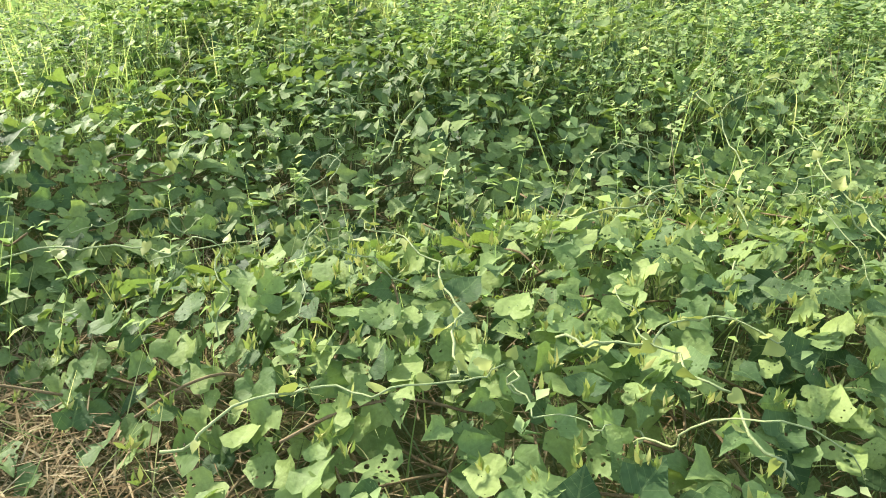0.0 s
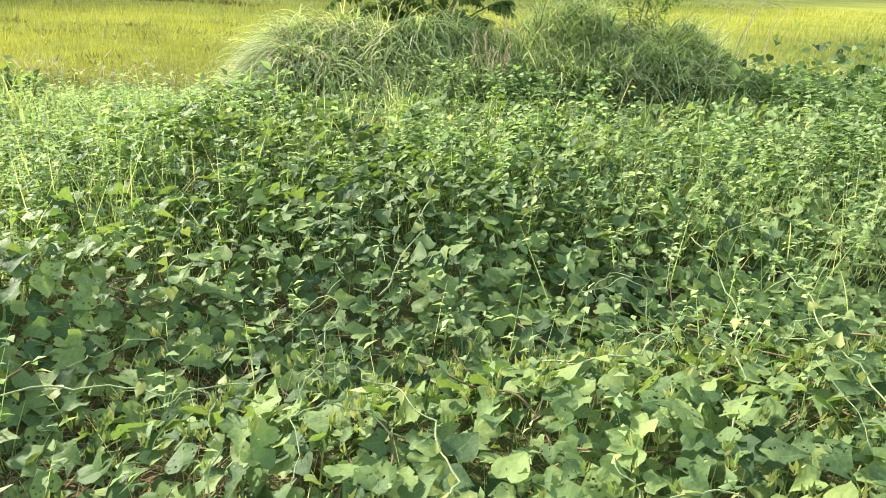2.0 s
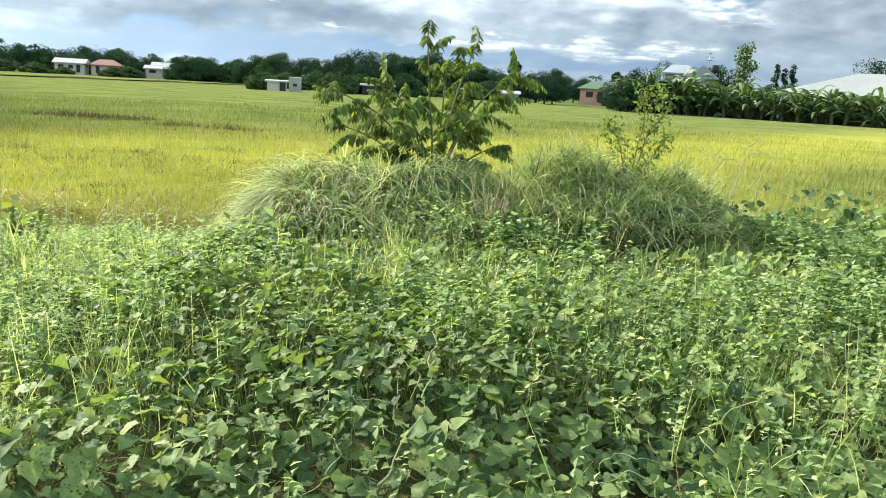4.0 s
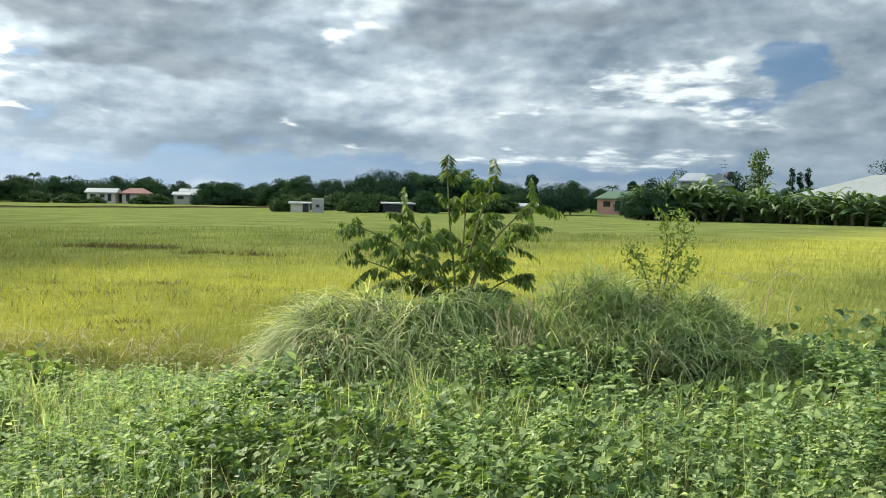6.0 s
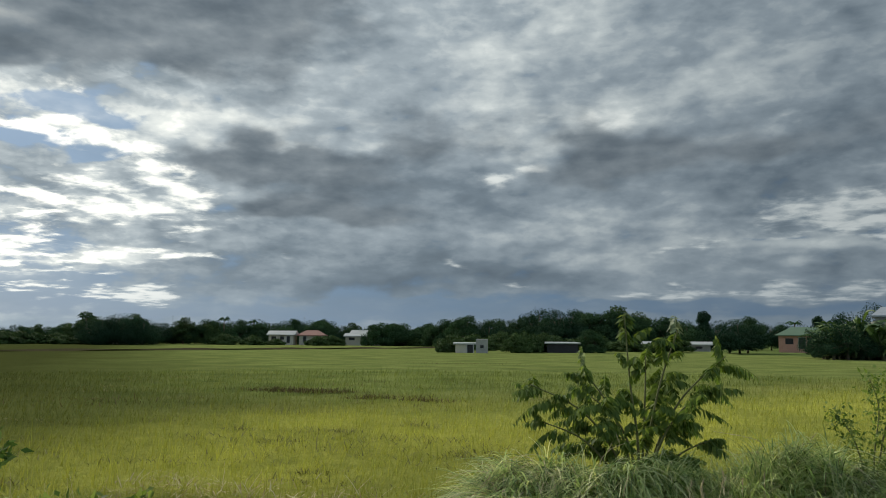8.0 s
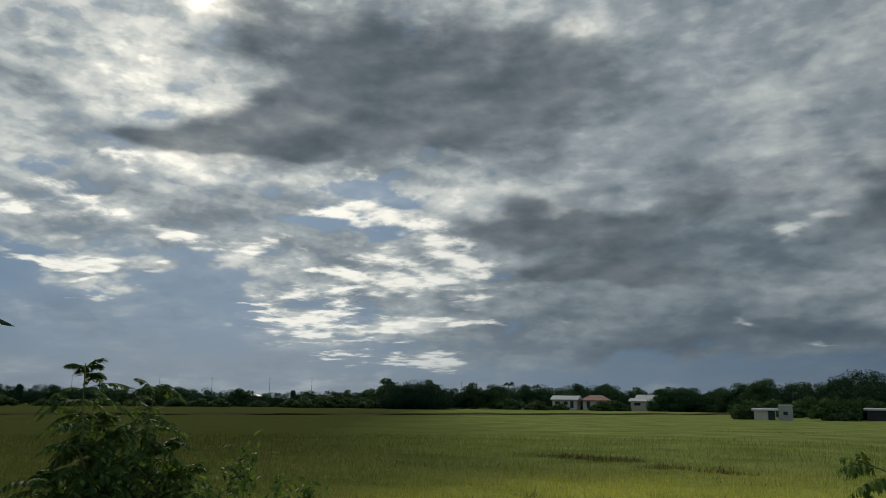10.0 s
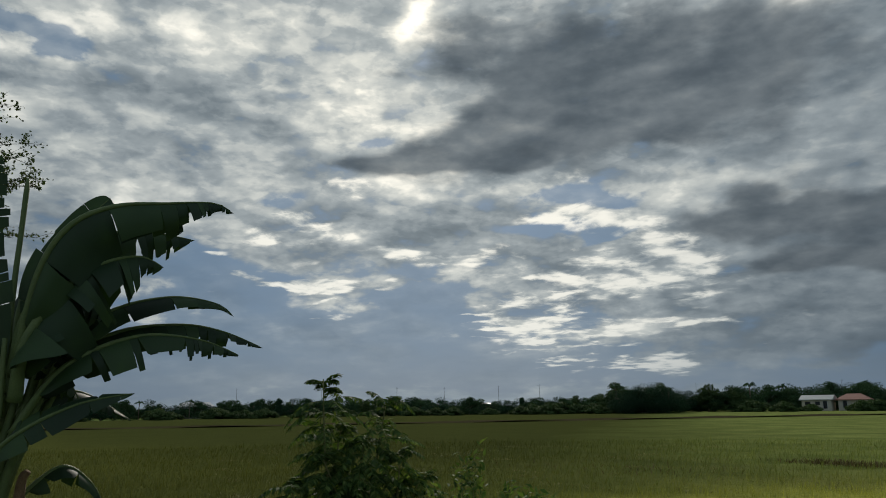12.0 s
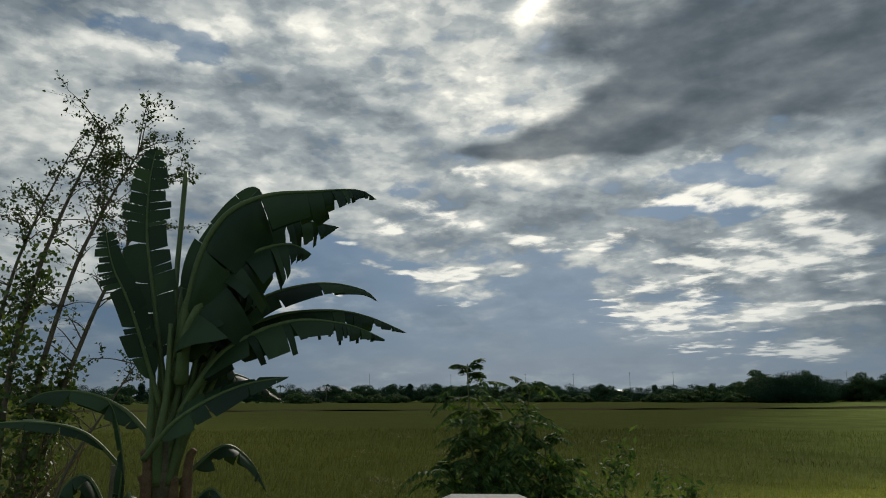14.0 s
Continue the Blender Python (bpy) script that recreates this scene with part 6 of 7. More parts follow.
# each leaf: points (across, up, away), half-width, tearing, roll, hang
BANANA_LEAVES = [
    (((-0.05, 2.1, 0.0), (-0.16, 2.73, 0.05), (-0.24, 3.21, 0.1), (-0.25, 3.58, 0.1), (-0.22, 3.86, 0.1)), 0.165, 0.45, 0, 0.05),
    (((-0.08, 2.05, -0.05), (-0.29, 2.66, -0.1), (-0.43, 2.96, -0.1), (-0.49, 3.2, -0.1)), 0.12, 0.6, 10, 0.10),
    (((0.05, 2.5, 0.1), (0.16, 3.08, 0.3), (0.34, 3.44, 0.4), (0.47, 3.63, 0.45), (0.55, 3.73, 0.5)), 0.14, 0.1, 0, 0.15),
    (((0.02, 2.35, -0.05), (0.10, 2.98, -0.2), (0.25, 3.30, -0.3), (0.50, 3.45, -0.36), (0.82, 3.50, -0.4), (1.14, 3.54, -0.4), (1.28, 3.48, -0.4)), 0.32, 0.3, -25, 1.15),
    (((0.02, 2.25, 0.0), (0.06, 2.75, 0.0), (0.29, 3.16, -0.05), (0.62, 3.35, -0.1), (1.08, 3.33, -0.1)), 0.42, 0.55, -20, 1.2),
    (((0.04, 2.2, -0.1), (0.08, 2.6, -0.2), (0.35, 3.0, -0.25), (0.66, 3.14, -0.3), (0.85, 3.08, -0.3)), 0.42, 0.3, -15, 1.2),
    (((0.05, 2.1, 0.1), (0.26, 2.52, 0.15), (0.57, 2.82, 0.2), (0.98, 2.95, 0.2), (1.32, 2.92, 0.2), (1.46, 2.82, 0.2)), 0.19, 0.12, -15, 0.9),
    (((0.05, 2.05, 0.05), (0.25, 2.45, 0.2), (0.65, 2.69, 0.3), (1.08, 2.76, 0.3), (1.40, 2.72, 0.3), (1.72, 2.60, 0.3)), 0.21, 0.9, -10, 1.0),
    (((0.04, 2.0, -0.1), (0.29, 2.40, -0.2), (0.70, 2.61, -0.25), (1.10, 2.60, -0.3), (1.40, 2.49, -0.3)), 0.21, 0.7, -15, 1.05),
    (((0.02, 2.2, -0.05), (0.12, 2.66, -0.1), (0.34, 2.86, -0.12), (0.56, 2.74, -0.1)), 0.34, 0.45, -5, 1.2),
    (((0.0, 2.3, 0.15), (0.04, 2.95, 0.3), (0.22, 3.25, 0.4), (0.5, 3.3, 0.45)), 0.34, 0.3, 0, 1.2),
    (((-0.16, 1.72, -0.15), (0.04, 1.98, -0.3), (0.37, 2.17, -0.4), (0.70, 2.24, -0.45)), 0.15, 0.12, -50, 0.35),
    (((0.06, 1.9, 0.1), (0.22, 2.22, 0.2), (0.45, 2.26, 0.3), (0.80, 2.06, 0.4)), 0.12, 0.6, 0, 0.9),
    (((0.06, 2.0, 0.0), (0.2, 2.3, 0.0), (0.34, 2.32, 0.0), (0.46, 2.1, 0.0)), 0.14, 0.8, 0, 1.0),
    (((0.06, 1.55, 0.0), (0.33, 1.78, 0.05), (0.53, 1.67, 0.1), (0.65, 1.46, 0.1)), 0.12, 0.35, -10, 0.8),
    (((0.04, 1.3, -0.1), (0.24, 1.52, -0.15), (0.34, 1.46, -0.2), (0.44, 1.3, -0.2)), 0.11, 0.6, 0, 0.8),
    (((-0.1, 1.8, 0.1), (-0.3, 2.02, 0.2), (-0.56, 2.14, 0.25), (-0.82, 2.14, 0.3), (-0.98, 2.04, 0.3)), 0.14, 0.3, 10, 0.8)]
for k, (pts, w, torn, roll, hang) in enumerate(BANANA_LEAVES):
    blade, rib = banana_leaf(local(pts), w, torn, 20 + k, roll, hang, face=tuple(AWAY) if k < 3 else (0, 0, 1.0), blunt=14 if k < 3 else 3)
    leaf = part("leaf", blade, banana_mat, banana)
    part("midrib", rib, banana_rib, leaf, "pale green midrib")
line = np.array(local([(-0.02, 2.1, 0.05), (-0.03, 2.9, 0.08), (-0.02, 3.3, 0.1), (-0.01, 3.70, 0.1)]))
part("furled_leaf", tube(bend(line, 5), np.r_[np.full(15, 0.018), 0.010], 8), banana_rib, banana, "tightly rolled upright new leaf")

sucker = thing("banana_sucker", tuple(np.array(BANANA_AT) - ACROSS * 0.3 - AWAY * 0.25), "young banana sucker with few leaves beside its parent", "banana plant")
part("trunk", sheathed_trunk(1.7, 0.07, 0.04), sheath_mat, sucker)
for k, (pts, w, torn, roll, hang) in enumerate((
        (((0.02, 1.68, 0), (-0.2, 1.9, -0.05), (-0.5, 1.97, -0.1), (-0.9, 1.94, -0.1)), 0.08, 0.2, 30, 0.3),
        (((0, 1.3, 0), (-0.15, 1.62, 0), (-0.28, 1.6, 0), (-0.36, 1.38, 0)), 0.13, 0.5, 0, 0.9),
        (((0, 1.3, 0), (0.03, 1.7, -0.1), (-0.03, 2.0, -0.15), (-0.08, 2.1, -0.2)), 0.06, 0.1, 60, 0.4),
        (((0, 1.2, 0), (0.06, 1.5, -0.2), (0.1, 1.55, -0.4), (0.12, 1.3, -0.6)), 0.13, 0.5, 0, 0.9),
        (((0, 1.1, 0.1), (-0.12, 1.4, 0.2), (-0.2, 1.3, 0.3), (-0.25, 1.0, 0.4)), 0.12, 0.6, 0, 0.9))):
    blade, rib = banana_leaf(local(pts), w, torn, 60 + k, roll, hang)
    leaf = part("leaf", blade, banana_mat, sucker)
    part("midrib", rib, banana_rib, leaf, "pale green midrib")


def row_banana(name, at, seed, h):
    """A sunlit plant of the far hedge: trunk and a fan of arching leaves."""
    r = np.random.default_rng(seed)
    ob = thing(name, at, "tall banana plant in the row behind the rice field", "banana plant", "banana row")
    part("trunk", sheathed_trunk(h * 0.4, 0.2, 0.14), sheath_mat, ob)
    for k in range(16):
        a = k * 2.4 + r.uniform(-0.7, 0.7)
        d = np.array((math.cos(a), math.sin(a), 0))
        l = h * r.uniform(0.40, 0.70)
        up = r.uniform(-0.1, 1.1)
        top = np.array((0, 0, h * (0.40 - 0.1 * (k % 4))))
        pts = [top, top + d * l * 0.25 + (0, 0, l * 0.55 * up), top + d * l * 0.6 + (0, 0, l * 0.8 * up), top + d * l * 0.95 + (0, 0, l * (0.95 * up - 0.25))]
        blade, rib = banana_leaf(pts, 0.33, 0.8, seed * 50 + k, r.uniform(-40, 40), 0.5, 22, 0.1)
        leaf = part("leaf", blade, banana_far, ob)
        part("midrib", rib, banana_rib, leaf)
    return ob


base_row = [row_banana("banana_plant", (29.5, 97.5, -0.1), 3, 5.6), row_banana("banana_plant", (31.5, 95.5, -0.1), 4, 4.8), row_banana("banana_plant", (34, 93.8, -0.1), 5, 5.2)]
r = np.random.default_rng(77)
for k in range(44):
    t = 0.10 + 0.9 * (k % 22) / 21
    x, y = 28 + 24 * t + r.normal(0, 0.5), 99 - 20.5 * t + r.normal(0, 0.5) + (2.6 if k > 21 else 0)
    s = r.uniform(0.75, 1.12)
    copy_thing(base_row[int(r.integers(0, 3))], pose(x, y, -0.1, r.uniform(-9, 9), r.uniform(-9, 9), r.uniform(0, 360)) @ Matrix.Diagonal((s, s, s * r.uniform(0.9, 1.1), 1)))
for k in range(13):
    a, d, s = radians(15.9 + 0.42 * k), r.uniform(96, 102), r.uniform(1.05, 1.35)
    copy_thing(base_row[k % 3], pose(d * math.sin(a), d * math.cos(a), -0.1, r.uniform(-12, 12), r.uniform(-12, 12), r.uniform(0, 360)) @ Matrix.Diagonal((s, s, s, 1)))


# ---- the slim tree hung with climbers, at the end of the bank ----
slim = thing("slim_tree", (-7.98, 0.50, -0.2), "slim leaning tree with sparse leaves and climbers at the field's edge", "tree")
TRUNKS = [((0, 0, 0), (-0.05, 2.2, 0), (0.1, 3.4, 0.05), (0.35, 4.3, 0.1), (0.55, 4.85, 0.1)), ((0.1, 0, 0), (0.14, 2.0, 0), (0.36, 3.3, 0), (0.62, 4.05, 0), (0.88, 4.62, 0)),
          ((0.15, 0, 0.1), (0.26, 1.8, 0.1), (0.52, 2.9, 0.15), (0.80, 3.7, 0.2), (1.02, 4.4, 0.2)), ((-0.1, 0, 0.1), (-0.25, 2.0, 0.1), (-0.1, 3.4, 0.1), (0.25, 4.5, 0.1)),
          ((0.2, 0.0, 0), (0.42, 1.5, -0.1), (0.75, 2.2, -0.1), (1.0, 2.65, -0.1))]
r = np.random.default_rng(31)
p, f = simple_leaf(1.0, 0.30, 0.08)
for i, pts in enumerate(TRUNKS):
    line = bend(local(pts), 10)
    trunk = part("trunk", tube(line, np.linspace(0.034 if i < 4 else 0.018, 0.005, len(line)), 7), bark_mat, slim)
    twigs, q = [], []
    for k in range((28 if i in (1, 2) else 18) if i < 4 else 8):
        j = int(len(line) * (0.42 + 0.58 * r.random())) - 1
        d = unit(ACROSS * r.normal(0.05, 0.7) + AWAY * r.normal(0, 0.6) + np.array((0, 0, r.uniform(0.1, 1.0))))
        l = r.uniform(0.2, 0.55)
        t = bend([line[j], line[j] + d * l * 0.5, line[j] + d * l + np.array((0, 0, -0.06))], 4)
        twigs.append(tube(t, np.linspace(0.007, 0.002, len(t)), 4))
        crown = j > len(line) * 0.68
        for _ in range(6 if crown else 2):
            m = int(r.integers(1, len(t)))
            e = unit(d * 0.8 + r.normal(0, 0.7, 3) + np.array((0, 0, 0.15)))
            s = bend([t[m], t[m] + e * 0.10, t[m] + e * r.uniform(0.16, 0.30) + np.array((0, 0, -0.03))], 5)
            twigs.append(tube(s, np.linspace(0.003, 0.001, len(s)), 3))
            dense = 18 if crown else 8
            q.append(s[r.integers(1, len(s), dense)] + r.normal(0, 0.016, (dense, 3)))
    tagged(part("twig_growth", joined(twigs), bark_mat, trunk), kind="stuff")
    q = np.concatenate(q)
    part("leaves", spread(p, f, q, r.normal(size=(len(q), 3)), r.normal(size=(len(q), 3)), r.uniform(0.023, 0.043, len(q))), thin_leaf, trunk)
n = 5600
lines = [bend(local(TRUNKS[k]), 10) for k in (0, 3, 1, 2)]
q = np.concatenate([ln[(r.random(n // 4) ** 0.9 * len(ln) * cut).astype(int)] + r.normal(0, wide, (n // 4, 3)) * (1, 1, 1.4) for ln, cut, wide in zip(lines, (0.56, 0.62, 0.36, 0.40), (0.10, 0.12, 0.07, 0.07))])
n = len(q)
climber = part("climber", spread(HEART[0][0], HEART[0][2], q, r.normal(size=(n, 3)) + (0, 0, -0.6), unit(r.normal(size=(n, 3)) * 0.7 + (0.5, 0.0, 0.6)), r.uniform(0.02, 0.048, n)), climber_leaf, slim, "dense green climber around the trunks")
canes = [tube(bend(local([(r.uniform(-0.3, 0.6), 0, r.normal(0, 0.1)), (r.uniform(-0.2, 0.6), 0.9, 0), (r.uniform(-0.1, 0.65), r.uniform(1.5, 2.1), 0)]), 5), 0.006, 4) for _ in range(26)]
tagged(part("cane_growth", joined(canes), woody_vine, slim, "thin bare canes at the foot"), kind="stuff")

post = thing("concrete_post", (-3.05, 1.9, 0.0), "weathered grey concrete post with a chamfered top", "concrete post", turn=-37)
bm = box(bmesh.new(), -0.23, 0.23, -0.2, 0.2, -0.05, 1.675, 0.012)
part("shaft", bm, concrete, post)
bm = bmesh.new()
ring0 = [bm.verts.new((x, y, 1.679)) for x, y in ((-0.23, -0.2), (0.23, -0.2), (0.23, 0.2), (-0.23, 0.2))]
ring1 = [bm.verts.new((x, y, 1.712)) for x, y in ((-0.14, -0.14), (0.14, -0.14), (0.14, 0.14), (-0.14, 0.14))]
bm.faces.new(ring1)
bm.faces.new(ring0[::-1])
for k in range(4):
    bm.faces.new((ring0[k], ring0[(k + 1) % 4], ring1[(k + 1) % 4], ring1[k]))
part("cap", bm, concrete, post)


# ---- houses and sheds beyond the field ----
def house(name, at, turn, w, d, h, rise, wall, roof, label, hip=0.0, over=0.5, doors=(), windows=(), category="house"):
    """Walls with openings, an overhanging gabled or hipped roof. The front faces the paddy."""
    ob = thing(name, at, label, category, turn=turn)
    part("wall", box(bmesh.new(), -w / 2, w / 2, -d / 2, d / 2, -1.6, h), wall, ob)
    bm = bmesh.new()
    x, y, i = w / 2 + over, d / 2 + over, (w / 2 + over) * hip
    for z0, flip in ((h + 0.02, 0),):
        e = [bm.verts.new(c) for c in ((-x, -y, z0), (x, -y, z0), (x, y, z0), (-x, y, z0))]
        t = [bm.verts.new(c) for c in ((-x, -y, z0 + 0.18), (x, -y, z0 + 0.18), (x, y, z0 + 0.18), (-x, y, z0 + 0.18))]
        g = [bm.verts.new(c) for c in ((-x + i, 0, z0 + 0.18 + rise), (x - i, 0, z0 + 0.18 + rise))]
        bm.faces.new(e[::-1])
        for k in range(4):
            bm.faces.new((e[k], e[(k + 1) % 4], t[(k + 1) % 4], t[k]))
        bm.faces.new((t[0], t[1], g[1], g[0]))
        bm.faces.new((t[2], t[3], g[0], g[1]))
        bm.faces.new((t[1], t[2], g[1]))
        bm.faces.new((t[3], t[0], g[0]))
    part("roof", bm, roof, ob)
    for cx, ww, hh in doors:
        door = part("door", box(bmesh.new(), cx - ww / 2, cx + ww / 2, -d / 2 - 0.03, -d / 2 + 0.02, -0.1, hh), opening_mat, ob)
        part("frame", box(box(box(bmesh.new(), cx - ww / 2 - 0.1, cx - ww / 2, -d / 2 - 0.06, -d / 2, -0.1, hh), cx + ww / 2, cx + ww / 2 + 0.1, -d / 2 - 0.06, -d / 2, -0.1, hh), cx - ww / 2 - 0.1, cx + ww / 2 + 0.1, -d / 2 - 0.06, -d / 2, hh, hh + 0.1), white_metal, door)
    for cx, ww, z0, hh in windows:
        win = part("window", box(bmesh.new(), cx - ww / 2, cx + ww / 2, -d / 2 - 0.03, -d / 2 + 0.02, z0, z0 + hh), opening_mat, ob)
        part("sill", box(bmesh.new(), cx - ww / 2 - 0.1, cx + ww / 2 + 0.1, -d / 2 - 0.12, -d / 2, z0 - 0.1, z0), wall, win)
    return ob


house("farmhouse", (-76.4, 186, 0.7), 10, 6.2, 5, 1.8, 1.0, cream_wall, white_metal, "cream farmhouse with a pale metal roof by the trees", 0.0, 0.5, ((1.9, 0.8, 1.6),), ((-1.8, 1.2, 0.7, 0.8), (0.3, 1.0, 0.7, 0.8)))
house("farmhouse", (-69.6, 189, 0.8), 12, 6.0, 5, 1.6, 1.3, cream_wall, red_roof, "cream farmhouse with a faded red hipped roof", 0.6, 0.6, ((-1.6, 0.8, 1.5),), ((1.3, 1.3, 0.6, 0.8),))
house("long_house", (-56.6, 192, 0.8), 10, 8.8, 6, 1.5, 0.7, cream_wall, white_metal, "long pale house with a low white metal roof", 0.0, 0.5, ((0.5, 1.0, 1.4),), ((-2.8, 1.5, 0.6, 0.7), (2.8, 1.5, 0.6, 0.7)))
house("back_house", (-58.8, 199, 0.7), 10, 5.6, 5, 2.4, 0.8, cream_wall, white_metal, "pale back building with a white metal roof", 0.0, 0.5)
house("field_shed", (-16.9, 107, -0.3), 6, 2.5, 2.4, 1.55, 0.12, cream_wall, white_metal, "small cream concrete shed in the rice field", 0.0, 0.3, ((0.8, 0.8, 1.6),), (), "shed")
house("pump_block", (-14.4, 106.6, -0.3), 6, 1.6, 1.6, 2.1, 0.04, grey_wall, grey_wall, "plain grey concrete block tank beside a shed", 0.0, 0.03, (), ((0.0, 0.5, 1.1, 0.4),), "tank")
house("dark_shed", (-3.6, 118, -0.1), 2, 4.6, 4, 1.5, 0.12, opening_mat, white_metal, "low dark open shed with a thin white roof", 0.0, 0.35, (), ((0.9, 1.0, 0.5, 0.6),), "shed")
house("long_shed", (12.9, 150, 0.2), -6, 4.4, 4, 0.95, 0.5, grey_wall, white_metal, "low pale-roofed shed by the far trees", 0.0, 0.4, ((0.6, 0.9, 0.85),), (), "shed")
house("long_shed", (19.4, 149, 0.2), -8, 6.4, 4, 1.0, 0.5, grey_wall, white_metal, "low pale-roofed shed by the far trees", 0.0, 0.4, ((-1.2, 1.0, 0.9),), ((1.2, 1.2, 0.4, 0.4),), "shed")
house("green_roof_house", (53.0, 202, 0.4), -14, 11.6, 9, 3.0, 2.0, salmon_wall, green_roof, "salmon house with a green hipped roof beyond the field", 0.55, 0.8, ((-0.6, 1.5, 2.6), (1.4, 1.5, 2.6), (3.4, 1.5, 2.6)), ((-3.4, 1.8, 1.0, 1.4),))
house("grey_house", (38.9, 99.5, 0.0), 69, 5, 3.2, 4.6, 1.5, grey_wall, grey_metal, "grey house with a metal gable roof behind bananas", 0.0, 0.4, (), ((0.8, 1.0, 3.0, 0.9), (-1.0, 1.0, 3.0, 0.9)))
house("grey_house_annex", (36.6, 101.5, 0.0), -20, 3.6, 4, 5.1, 1.1, grey_wall, grey_metal, "pale-roofed annex of the grey house", 0.5, 0.4, (), ((0.0, 1.0, 3.0, 0.8),))
house("white_hall", (62, 97, 0.0), -32, 24, 15, 3.3, 3.0, pale_sheet, pale_sheet, "broad hall with a pale hipped metal roof behind bananas", 0.76, 0.6, ((-4, 2.5, 2.6),), ((3, 2, 1.4, 1.2), (8, 2, 1.4, 1.2)), "hall")
house("far_house", (-186, 133, 0.0), 55, 7, 6, 2.3, 1.2, grey_wall, dark_roof, "pale distant house among dark trees", 0.5, 0.5, (), ((1, 1.5, 1, 1),))
house("far_house", (-160, 158, 0.0), 45, 7, 6, 2.2, 0.8, grey_wall, grey_metal, "pale distant house among dark trees", 0.0, 0.5, (), ((-1, 1.5, 1, 1),))
house("far_house", (-112, 172, 0.0), 30, 8, 7, 4.2, 1.6, cream_wall, grey_metal, "distant grey-roofed house among dark trees", 0.4, 0.5, (), ((0, 1.5, 1, 1),))
house("far_house", (-206, 93, 0.0), 65, 9, 7, 3.0, 1.2, grey_wall, grey_metal, "pale distant house among dark trees", 0.3, 0.5, (), ((0, 1.5, 1, 1),))

mast = thing("antenna_mast", (38.2, 96.0, 0.0), "thin steel antenna mast with crossed bars", "antenna")
part("pole", tube([(0, 0, 0), (0, 0, 5), (0, 0, 8.0)], (0.06, 0.05, 0.03), 6), steel, mast)
for z, l in ((7.75, 0.25), (7.3, 0.6), (6.9, 0.35)):
    part("crossbar", tube([(-l, 0, z), (0, 0, z), (l, 0, z)], 0.03, 5), steel, mast)
tank = thing("roof_tank", (39.6, 97.4, 0.0), "dark water tank on a steel stand", "water tank")
for dx, dy in ((-0.5, -0.5), (0.5, -0.5), (0.5, 0.5), (-0.5, 0.5)):
    part("leg", tube([(dx, dy, 0), (dx, dy, 3), (dx, dy, 5.5)], 0.04, 5), steel, tank)
part("barrel", tube([(0, 0, 5.5), (0, 0, 5.9), (0, 0, 6.4)], 0.5, 14), dark_roof, tank)
pole_one = thing("utility_pole", (-78, 205, 0.0), "slender distant mast above the trees", "pole", "far poles")
part("pole", tube([(0, 0, 0), (0, 0, 5), (0, 0, 7.8)], (0.06, 0.05, 0.03), 6), steel, pole_one)
part("crossbar", tube([(-0.5, 0, 7.4), (0, 0, 7.4), (0.5, 0, 7.4)], 0.03, 4), steel, pole_one)
for az, d in ((-44, 215), (-48, 220), (-51.5, 215), (-57, 220), (-41, 210), (-63, 215), (-30, 225)):
    copy_thing(pole_one, pose(d * math.sin(radians(az)), d * math.cos(radians(az)), 0))


# ---- trees ----
def tree(name, at, h, spread_out, seed, mat, label, kind="round", lobes=44, per=330, leaf=0.23):
    """Tapered trunk with limbs, and a crown of many leaf clumps with gaps."""
    r = np.random.default_rng(seed)
    ob = thing(name, at, label, "tree", "trees beyond the field")
    sets = [tube(bend([(0, 0, -0.4), (r.normal(0, 0.1), r.normal(0, 0.1), h * 0.3), (r.normal(0, 0.25), r.normal(0, 0.25), h * 0.75)], 4), np.linspace(0.035 * h, 0.008 * h, 9), 7)]
    at_, n_ = [], []
    for k in range(lobes):
        a, u = r.uniform(0, 2 * math.pi), r.random()
        if kind == "tall":
            c = np.array((spread_out * 0.5 * (1 - 0.8 * u) * math.cos(a) * r.random(), spread_out * 0.5 * (1 - 0.8 * u) * math.sin(a) * r.random(), h * (0.2 + 0.78 * u)))
            size = spread_out * 0.18
        else:
            b = math.sqrt(r.random())
            c = np.array((spread_out * 0.5 * b * math.cos(a), spread_out * 0.5 * b * math.sin(a), h * (0.12 + 0.80 * math.sqrt(max(0, 1 - b * b)) * r.uniform(0.1, 1.0))))
            size = spread_out * r.uniform(0.11, 0.21)
            sets.append(tube(bend([(0, 0, h * 0.3), c * 0.5 + np.array((0, 0, h * 0.16)), c], 3), np.linspace(0.014 * h, 0.003 * h, 7), 5))
        g = r.normal(size=(per, 3))
        g = unit(g) * (r.random((per, 1)) ** 0.22)
        at_.append(c + g * size * np.array((1.15, 1.15, 0.75)))
        n_.append(g)
    q, g = np.concatenate(at_), np.concatenate(n_)
    p, f = np.array([(0, 0, 0), (-0.4, 0.5, 0.12), (0.4, 0.5, 0.12), (0, 1.0, -0.1)]), np.array([(0, 2, 1), (1, 2, 3)])
    part("trunk", joined(sets), bark_mat, ob)
    part("crown", spread(p, f, q, r.normal(size=q.shape), unit(g + (0, 0, 0.5) + r.normal(size=q.shape) * 0.35), leaf * r.uniform(0.6, 1.3, len(q))), mat, ob)
    return ob


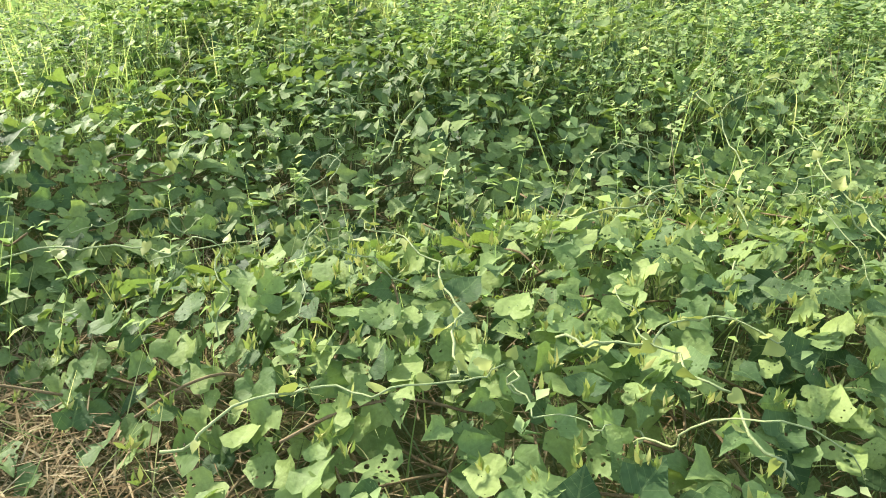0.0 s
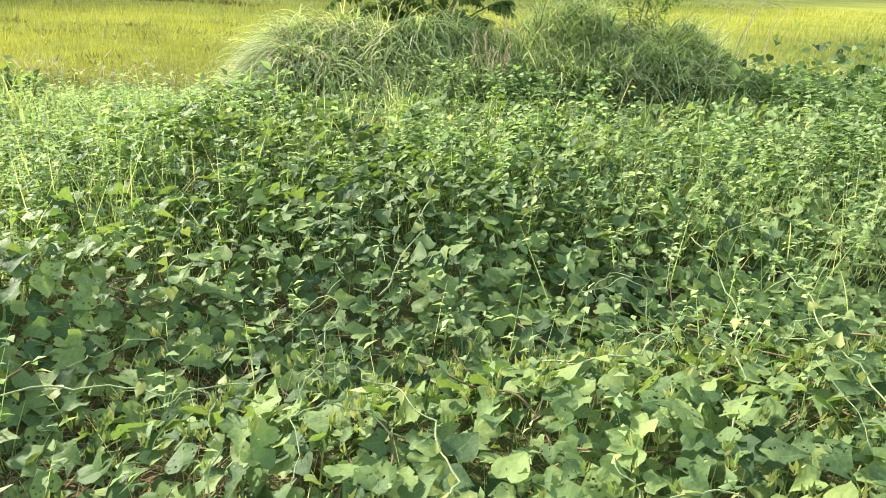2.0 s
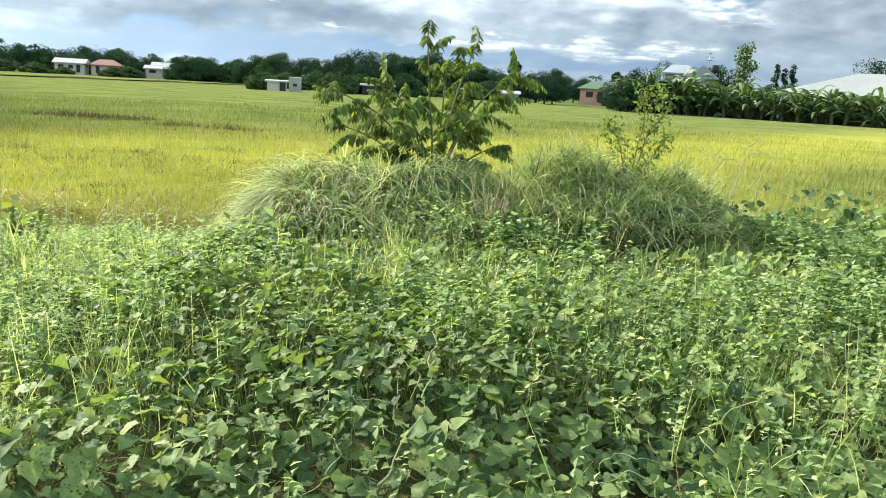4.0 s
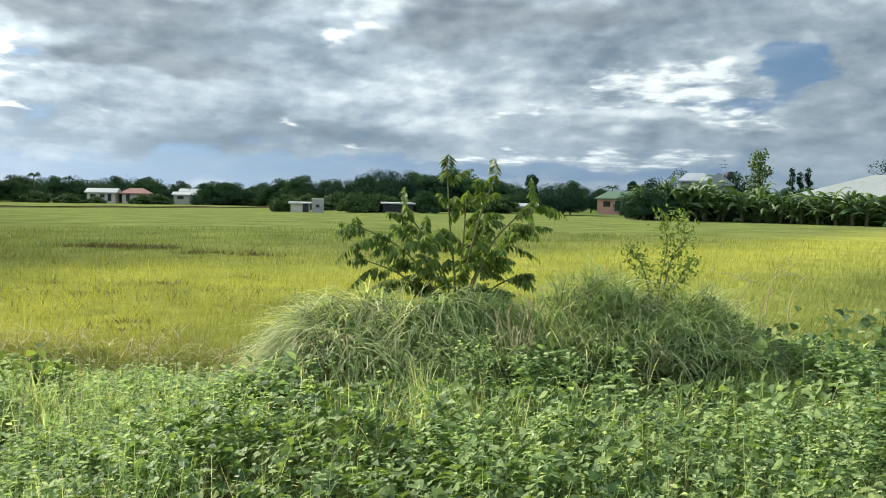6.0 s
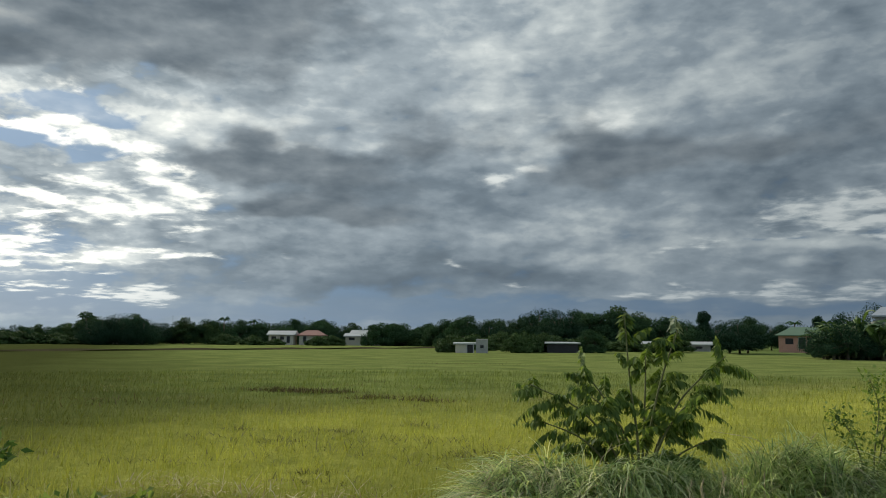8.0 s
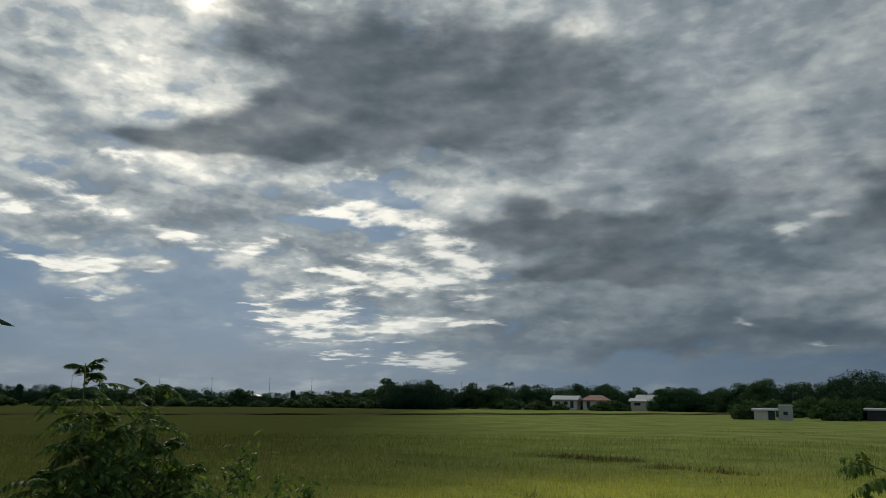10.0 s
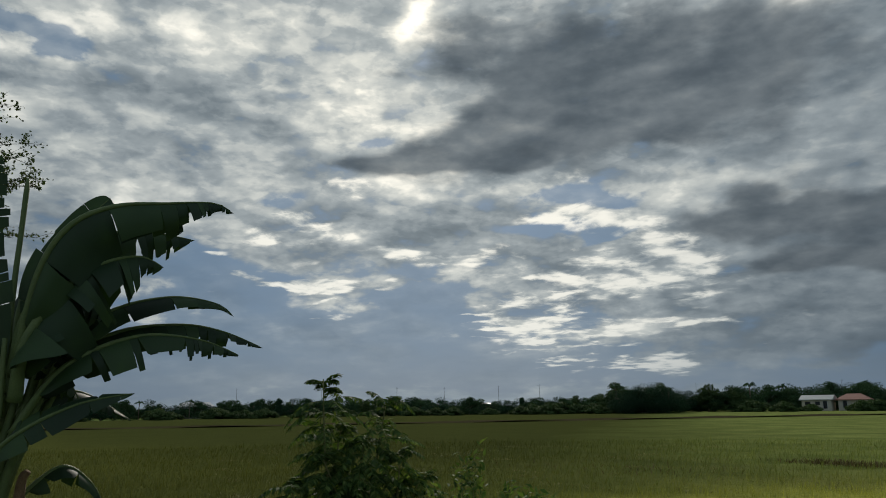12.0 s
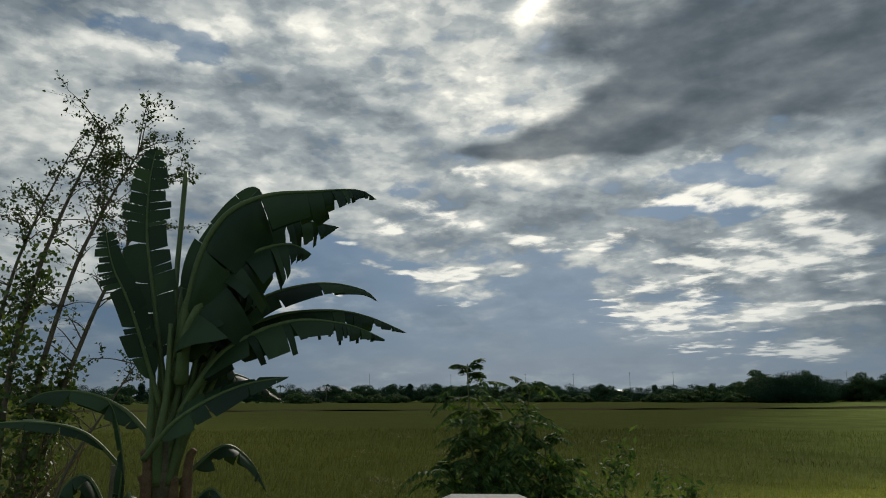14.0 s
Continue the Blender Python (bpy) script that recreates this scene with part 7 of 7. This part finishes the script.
def palm(name, at, h, seed):
    r = np.random.default_rng(seed)
    ob = thing(name, at, "coconut-like palm with a ragged head above the trees", "palm", "trees beyond the field")
    part("trunk", tube(bend([(0, 0, -0.3), (0.2, 0, h * 0.5), (0.1, 0.2, h)], 5), np.linspace(0.2, 0.12, 11), 7), bark_mat, ob)
    for k in range(13):
        a = k * 2.4
        d = np.array((math.cos(a), math.sin(a), 0))
        l, up = r.uniform(1.6, 2.3), r.uniform(-0.1, 0.9)
        pts = [np.array((0.1, 0.2, h)), np.array((0.1, 0.2, h)) + d * l * 0.5 + (0, 0, l * 0.45 * up), np.array((0.1, 0.2, h)) + d * l + (0, 0, l * (0.35 * up - 0.35))]
        blade, rib = banana_leaf(pts, 0.32, 1.0, seed * 40 + k, 0, 0.7, 20, 0.05)
        part("frond", blade, tree_mats[1], ob)
    return ob


seeds = [tree("tree", (-99.5, 150.5, 0.0), 7.6, 9.5, 1, tree_mats[0], "broad dark rounded tree on the field's far side"),
         tree("tree", (-5, 158, 0.0), 9.2, 9.0, 2, tree_mats[0], "dark green broadleaf tree on the field's far side"),
         tree("tree", (10, 162, 0.0), 7.4, 7.0, 3, tree_mats[1], "green broadleaf tree on the field's far side"),
         tree("tree", (-40, 190, 0.0), 5.6, 6.0, 4, tree_mats[1], "low bushy green tree on the field's far side"),
         tree("tree", (-28, 175, 0.0), 6.2, 5.0, 5, tree_mats[2], "olive green tree on the field's far side"),
         tree("tree", (24, 165, 0.0), 8.0, 4.6, 6, tree_mats[0], "narrow dark tree on the field's far side", "tall"),
         tree("tree", (-15, 140, 0.0), 3.6, 4.6, 7, tree_mats[2], "low olive shrubby tree on the field's far side", lobes=20, leaf=0.34),
         palm("palm", (-90, 180, 0.0), 6.4, 8)]
# runs of the far tree line: bearings, distance, top elevation (degrees), spacing (degrees)
RUNS = [(-100, -76, 205, 1.05, 1.0), (-76, -60, 205, 0.9, 0.8), (-60, -46, 205, 0.95, 0.8), (-46, -36.5, 205, 0.85, 0.75), (-36.2, -31.5, 185, 1.7, 1.0), (-31.5, -24, 200, 1.4, 0.8),
        (-24, -15, 212, 1.45, 0.85), (-15, -10, 196, 1.25, 0.7), (-10.5, -4, 172, 1.75, 0.85), (-4.2, 3.5, 160, 2.5, 1.0), (3.5, 12.0, 168, 2.0, 1.0), (12.0, 20, 228, 1.6, 0.9), (20, 40, 150, 1.6, 1.6)]
r = np.random.default_rng(5)
for a0, a1, d, el, gap in RUNS:
    a = a0
    while a < a1:
        dd = d * r.uniform(0.97, 1.08)
        h = max(2.6, (2.0 + dd * math.tan(radians(el * r.uniform(0.62, 1.12)))))
        src = seeds[int(r.choice([0, 1, 2, 3, 4, 5, 7], p=[0.22, 0.26, 0.21, 0.15, 0.1, 0.02, 0.04]))]
        own = {0: 7.6, 1: 9.2, 2: 7.4, 3: 5.6, 4: 6.2, 5: 8.0, 7: 7.6}[seeds.index(src)]
        k = h / own
        m = pose(dd * math.sin(radians(a)), dd * math.cos(radians(a)), -0.1, 0, 0, r.uniform(0, 360)) @ Matrix.Diagonal((k * r.uniform(0.9, 1.25), k * r.uniform(0.9, 1.25), k, 1))
        copy_thing(src, m)
        a += gap * r.uniform(0.4, 0.95)
# dark undergrowth at the foot of the banana row
for k in range(26):
    t = k / 25
    copy_thing(seeds[6], pose(28.6 + 24 * t, 99.6 - 20.5 * t + r.uniform(0.3, 1.4), -0.2, 0, 0, r.uniform(0, 360)) @ Matrix.Diagonal((0.6, 0.6, r.uniform(0.55, 0.85), 1)))
for a, k in ((-34.6, 0.95), (-32.4, 0.92), (-33.0, 1.02)):
    copy_thing(seeds[0], pose(182 * math.sin(radians(a)), 182 * math.cos(radians(a)), -0.1, 0, 0, a * 50) @ Matrix.Diagonal((k, k, k, 1)))
# low growth in front of the trees
for k in range(90):
    a = r.uniform(-9, 6) if k < 16 else r.uniform(-100, 11)
    d = r.uniform(128, 150) if -12 < a < 6 else r.uniform(186, 200)
    s = r.uniform(0.55, 1.0)
    copy_thing(seeds[6], pose(d * math.sin(radians(a)), d * math.cos(radians(a)), -0.1, 0, 0, r.uniform(0, 360)) @ Matrix.Diagonal((s * 1.4, s * 1.4, s * 0.85, 1)))
for x, y, s, src in ((38.5, 92, 0.42, 1), (30, 101, 0.62, 1), (33, 101, 0.6, 1), (41, 100, 0.95, 2), (43.8, 99.5, 0.62, 2), (45, 101, 0.7, 2), (80, 125, 1.25, 1), (-10, 112, 0.85, 6), (-6.5, 122, 0.9, 6), (0.8, 120, 1.0, 6), (-20, 108, 0.5, 6), (0.6, 117.5, 0.53, 2), (-7.8, 119, 0.8, 6), (-9.0, 116, 0.9, 6), (-18.6, 109.5, 0.6, 6)):
    copy_thing(seeds[src], pose(x, y, -0.1, 0, 0, x * 31) @ Matrix.Diagonal((s, s, s, 1)))
for x, y, s in ((28.6, 92.5, 0.72), (26.6, 94.5, 0.55), (31.0, 94.0, 0.5)):
    copy_thing(seeds[1], pose(x, y, -0.1, 0, 0, x * 47) @ Matrix.Diagonal((s * 0.85, s * 0.85, s * 0.92, 1)))
copy_thing(seeds[1], pose(36.6, 106.2, -0.1, 0, 0, 40) @ Matrix.Diagonal((0.48, 0.48, 0.86, 1)))
tree("wispy_tree", (42.0, 94.2, -0.1), 9.9, 4.6, 12, tree_light, "tall wispy light green tree above the bananas", "tall", 26, 30, 0.4)
cypress = tree("cypress", (77.2, 157.3, -0.1), 11.4, 2.4, 14, tree_mats[0], "narrow dark cypress behind the hall", "tall", 22, 50, 0.34)
for x, y, s in ((78.6, 156.6, 0.92), (80.0, 156.0, 1.0)):
    copy_thing(cypress, pose(x, y, -0.1, 0, 0, x * 20) @ Matrix.Diagonal((s, s, s, 1)))

# ---- single leaves of the front of the vine bed ----
for i in front:
    one = new("leaf", single[kinds[i]])
    one.parent = vine_bed
    one.matrix_local = leaf_pose(at[i], ahead[i], normal[i], size[i])
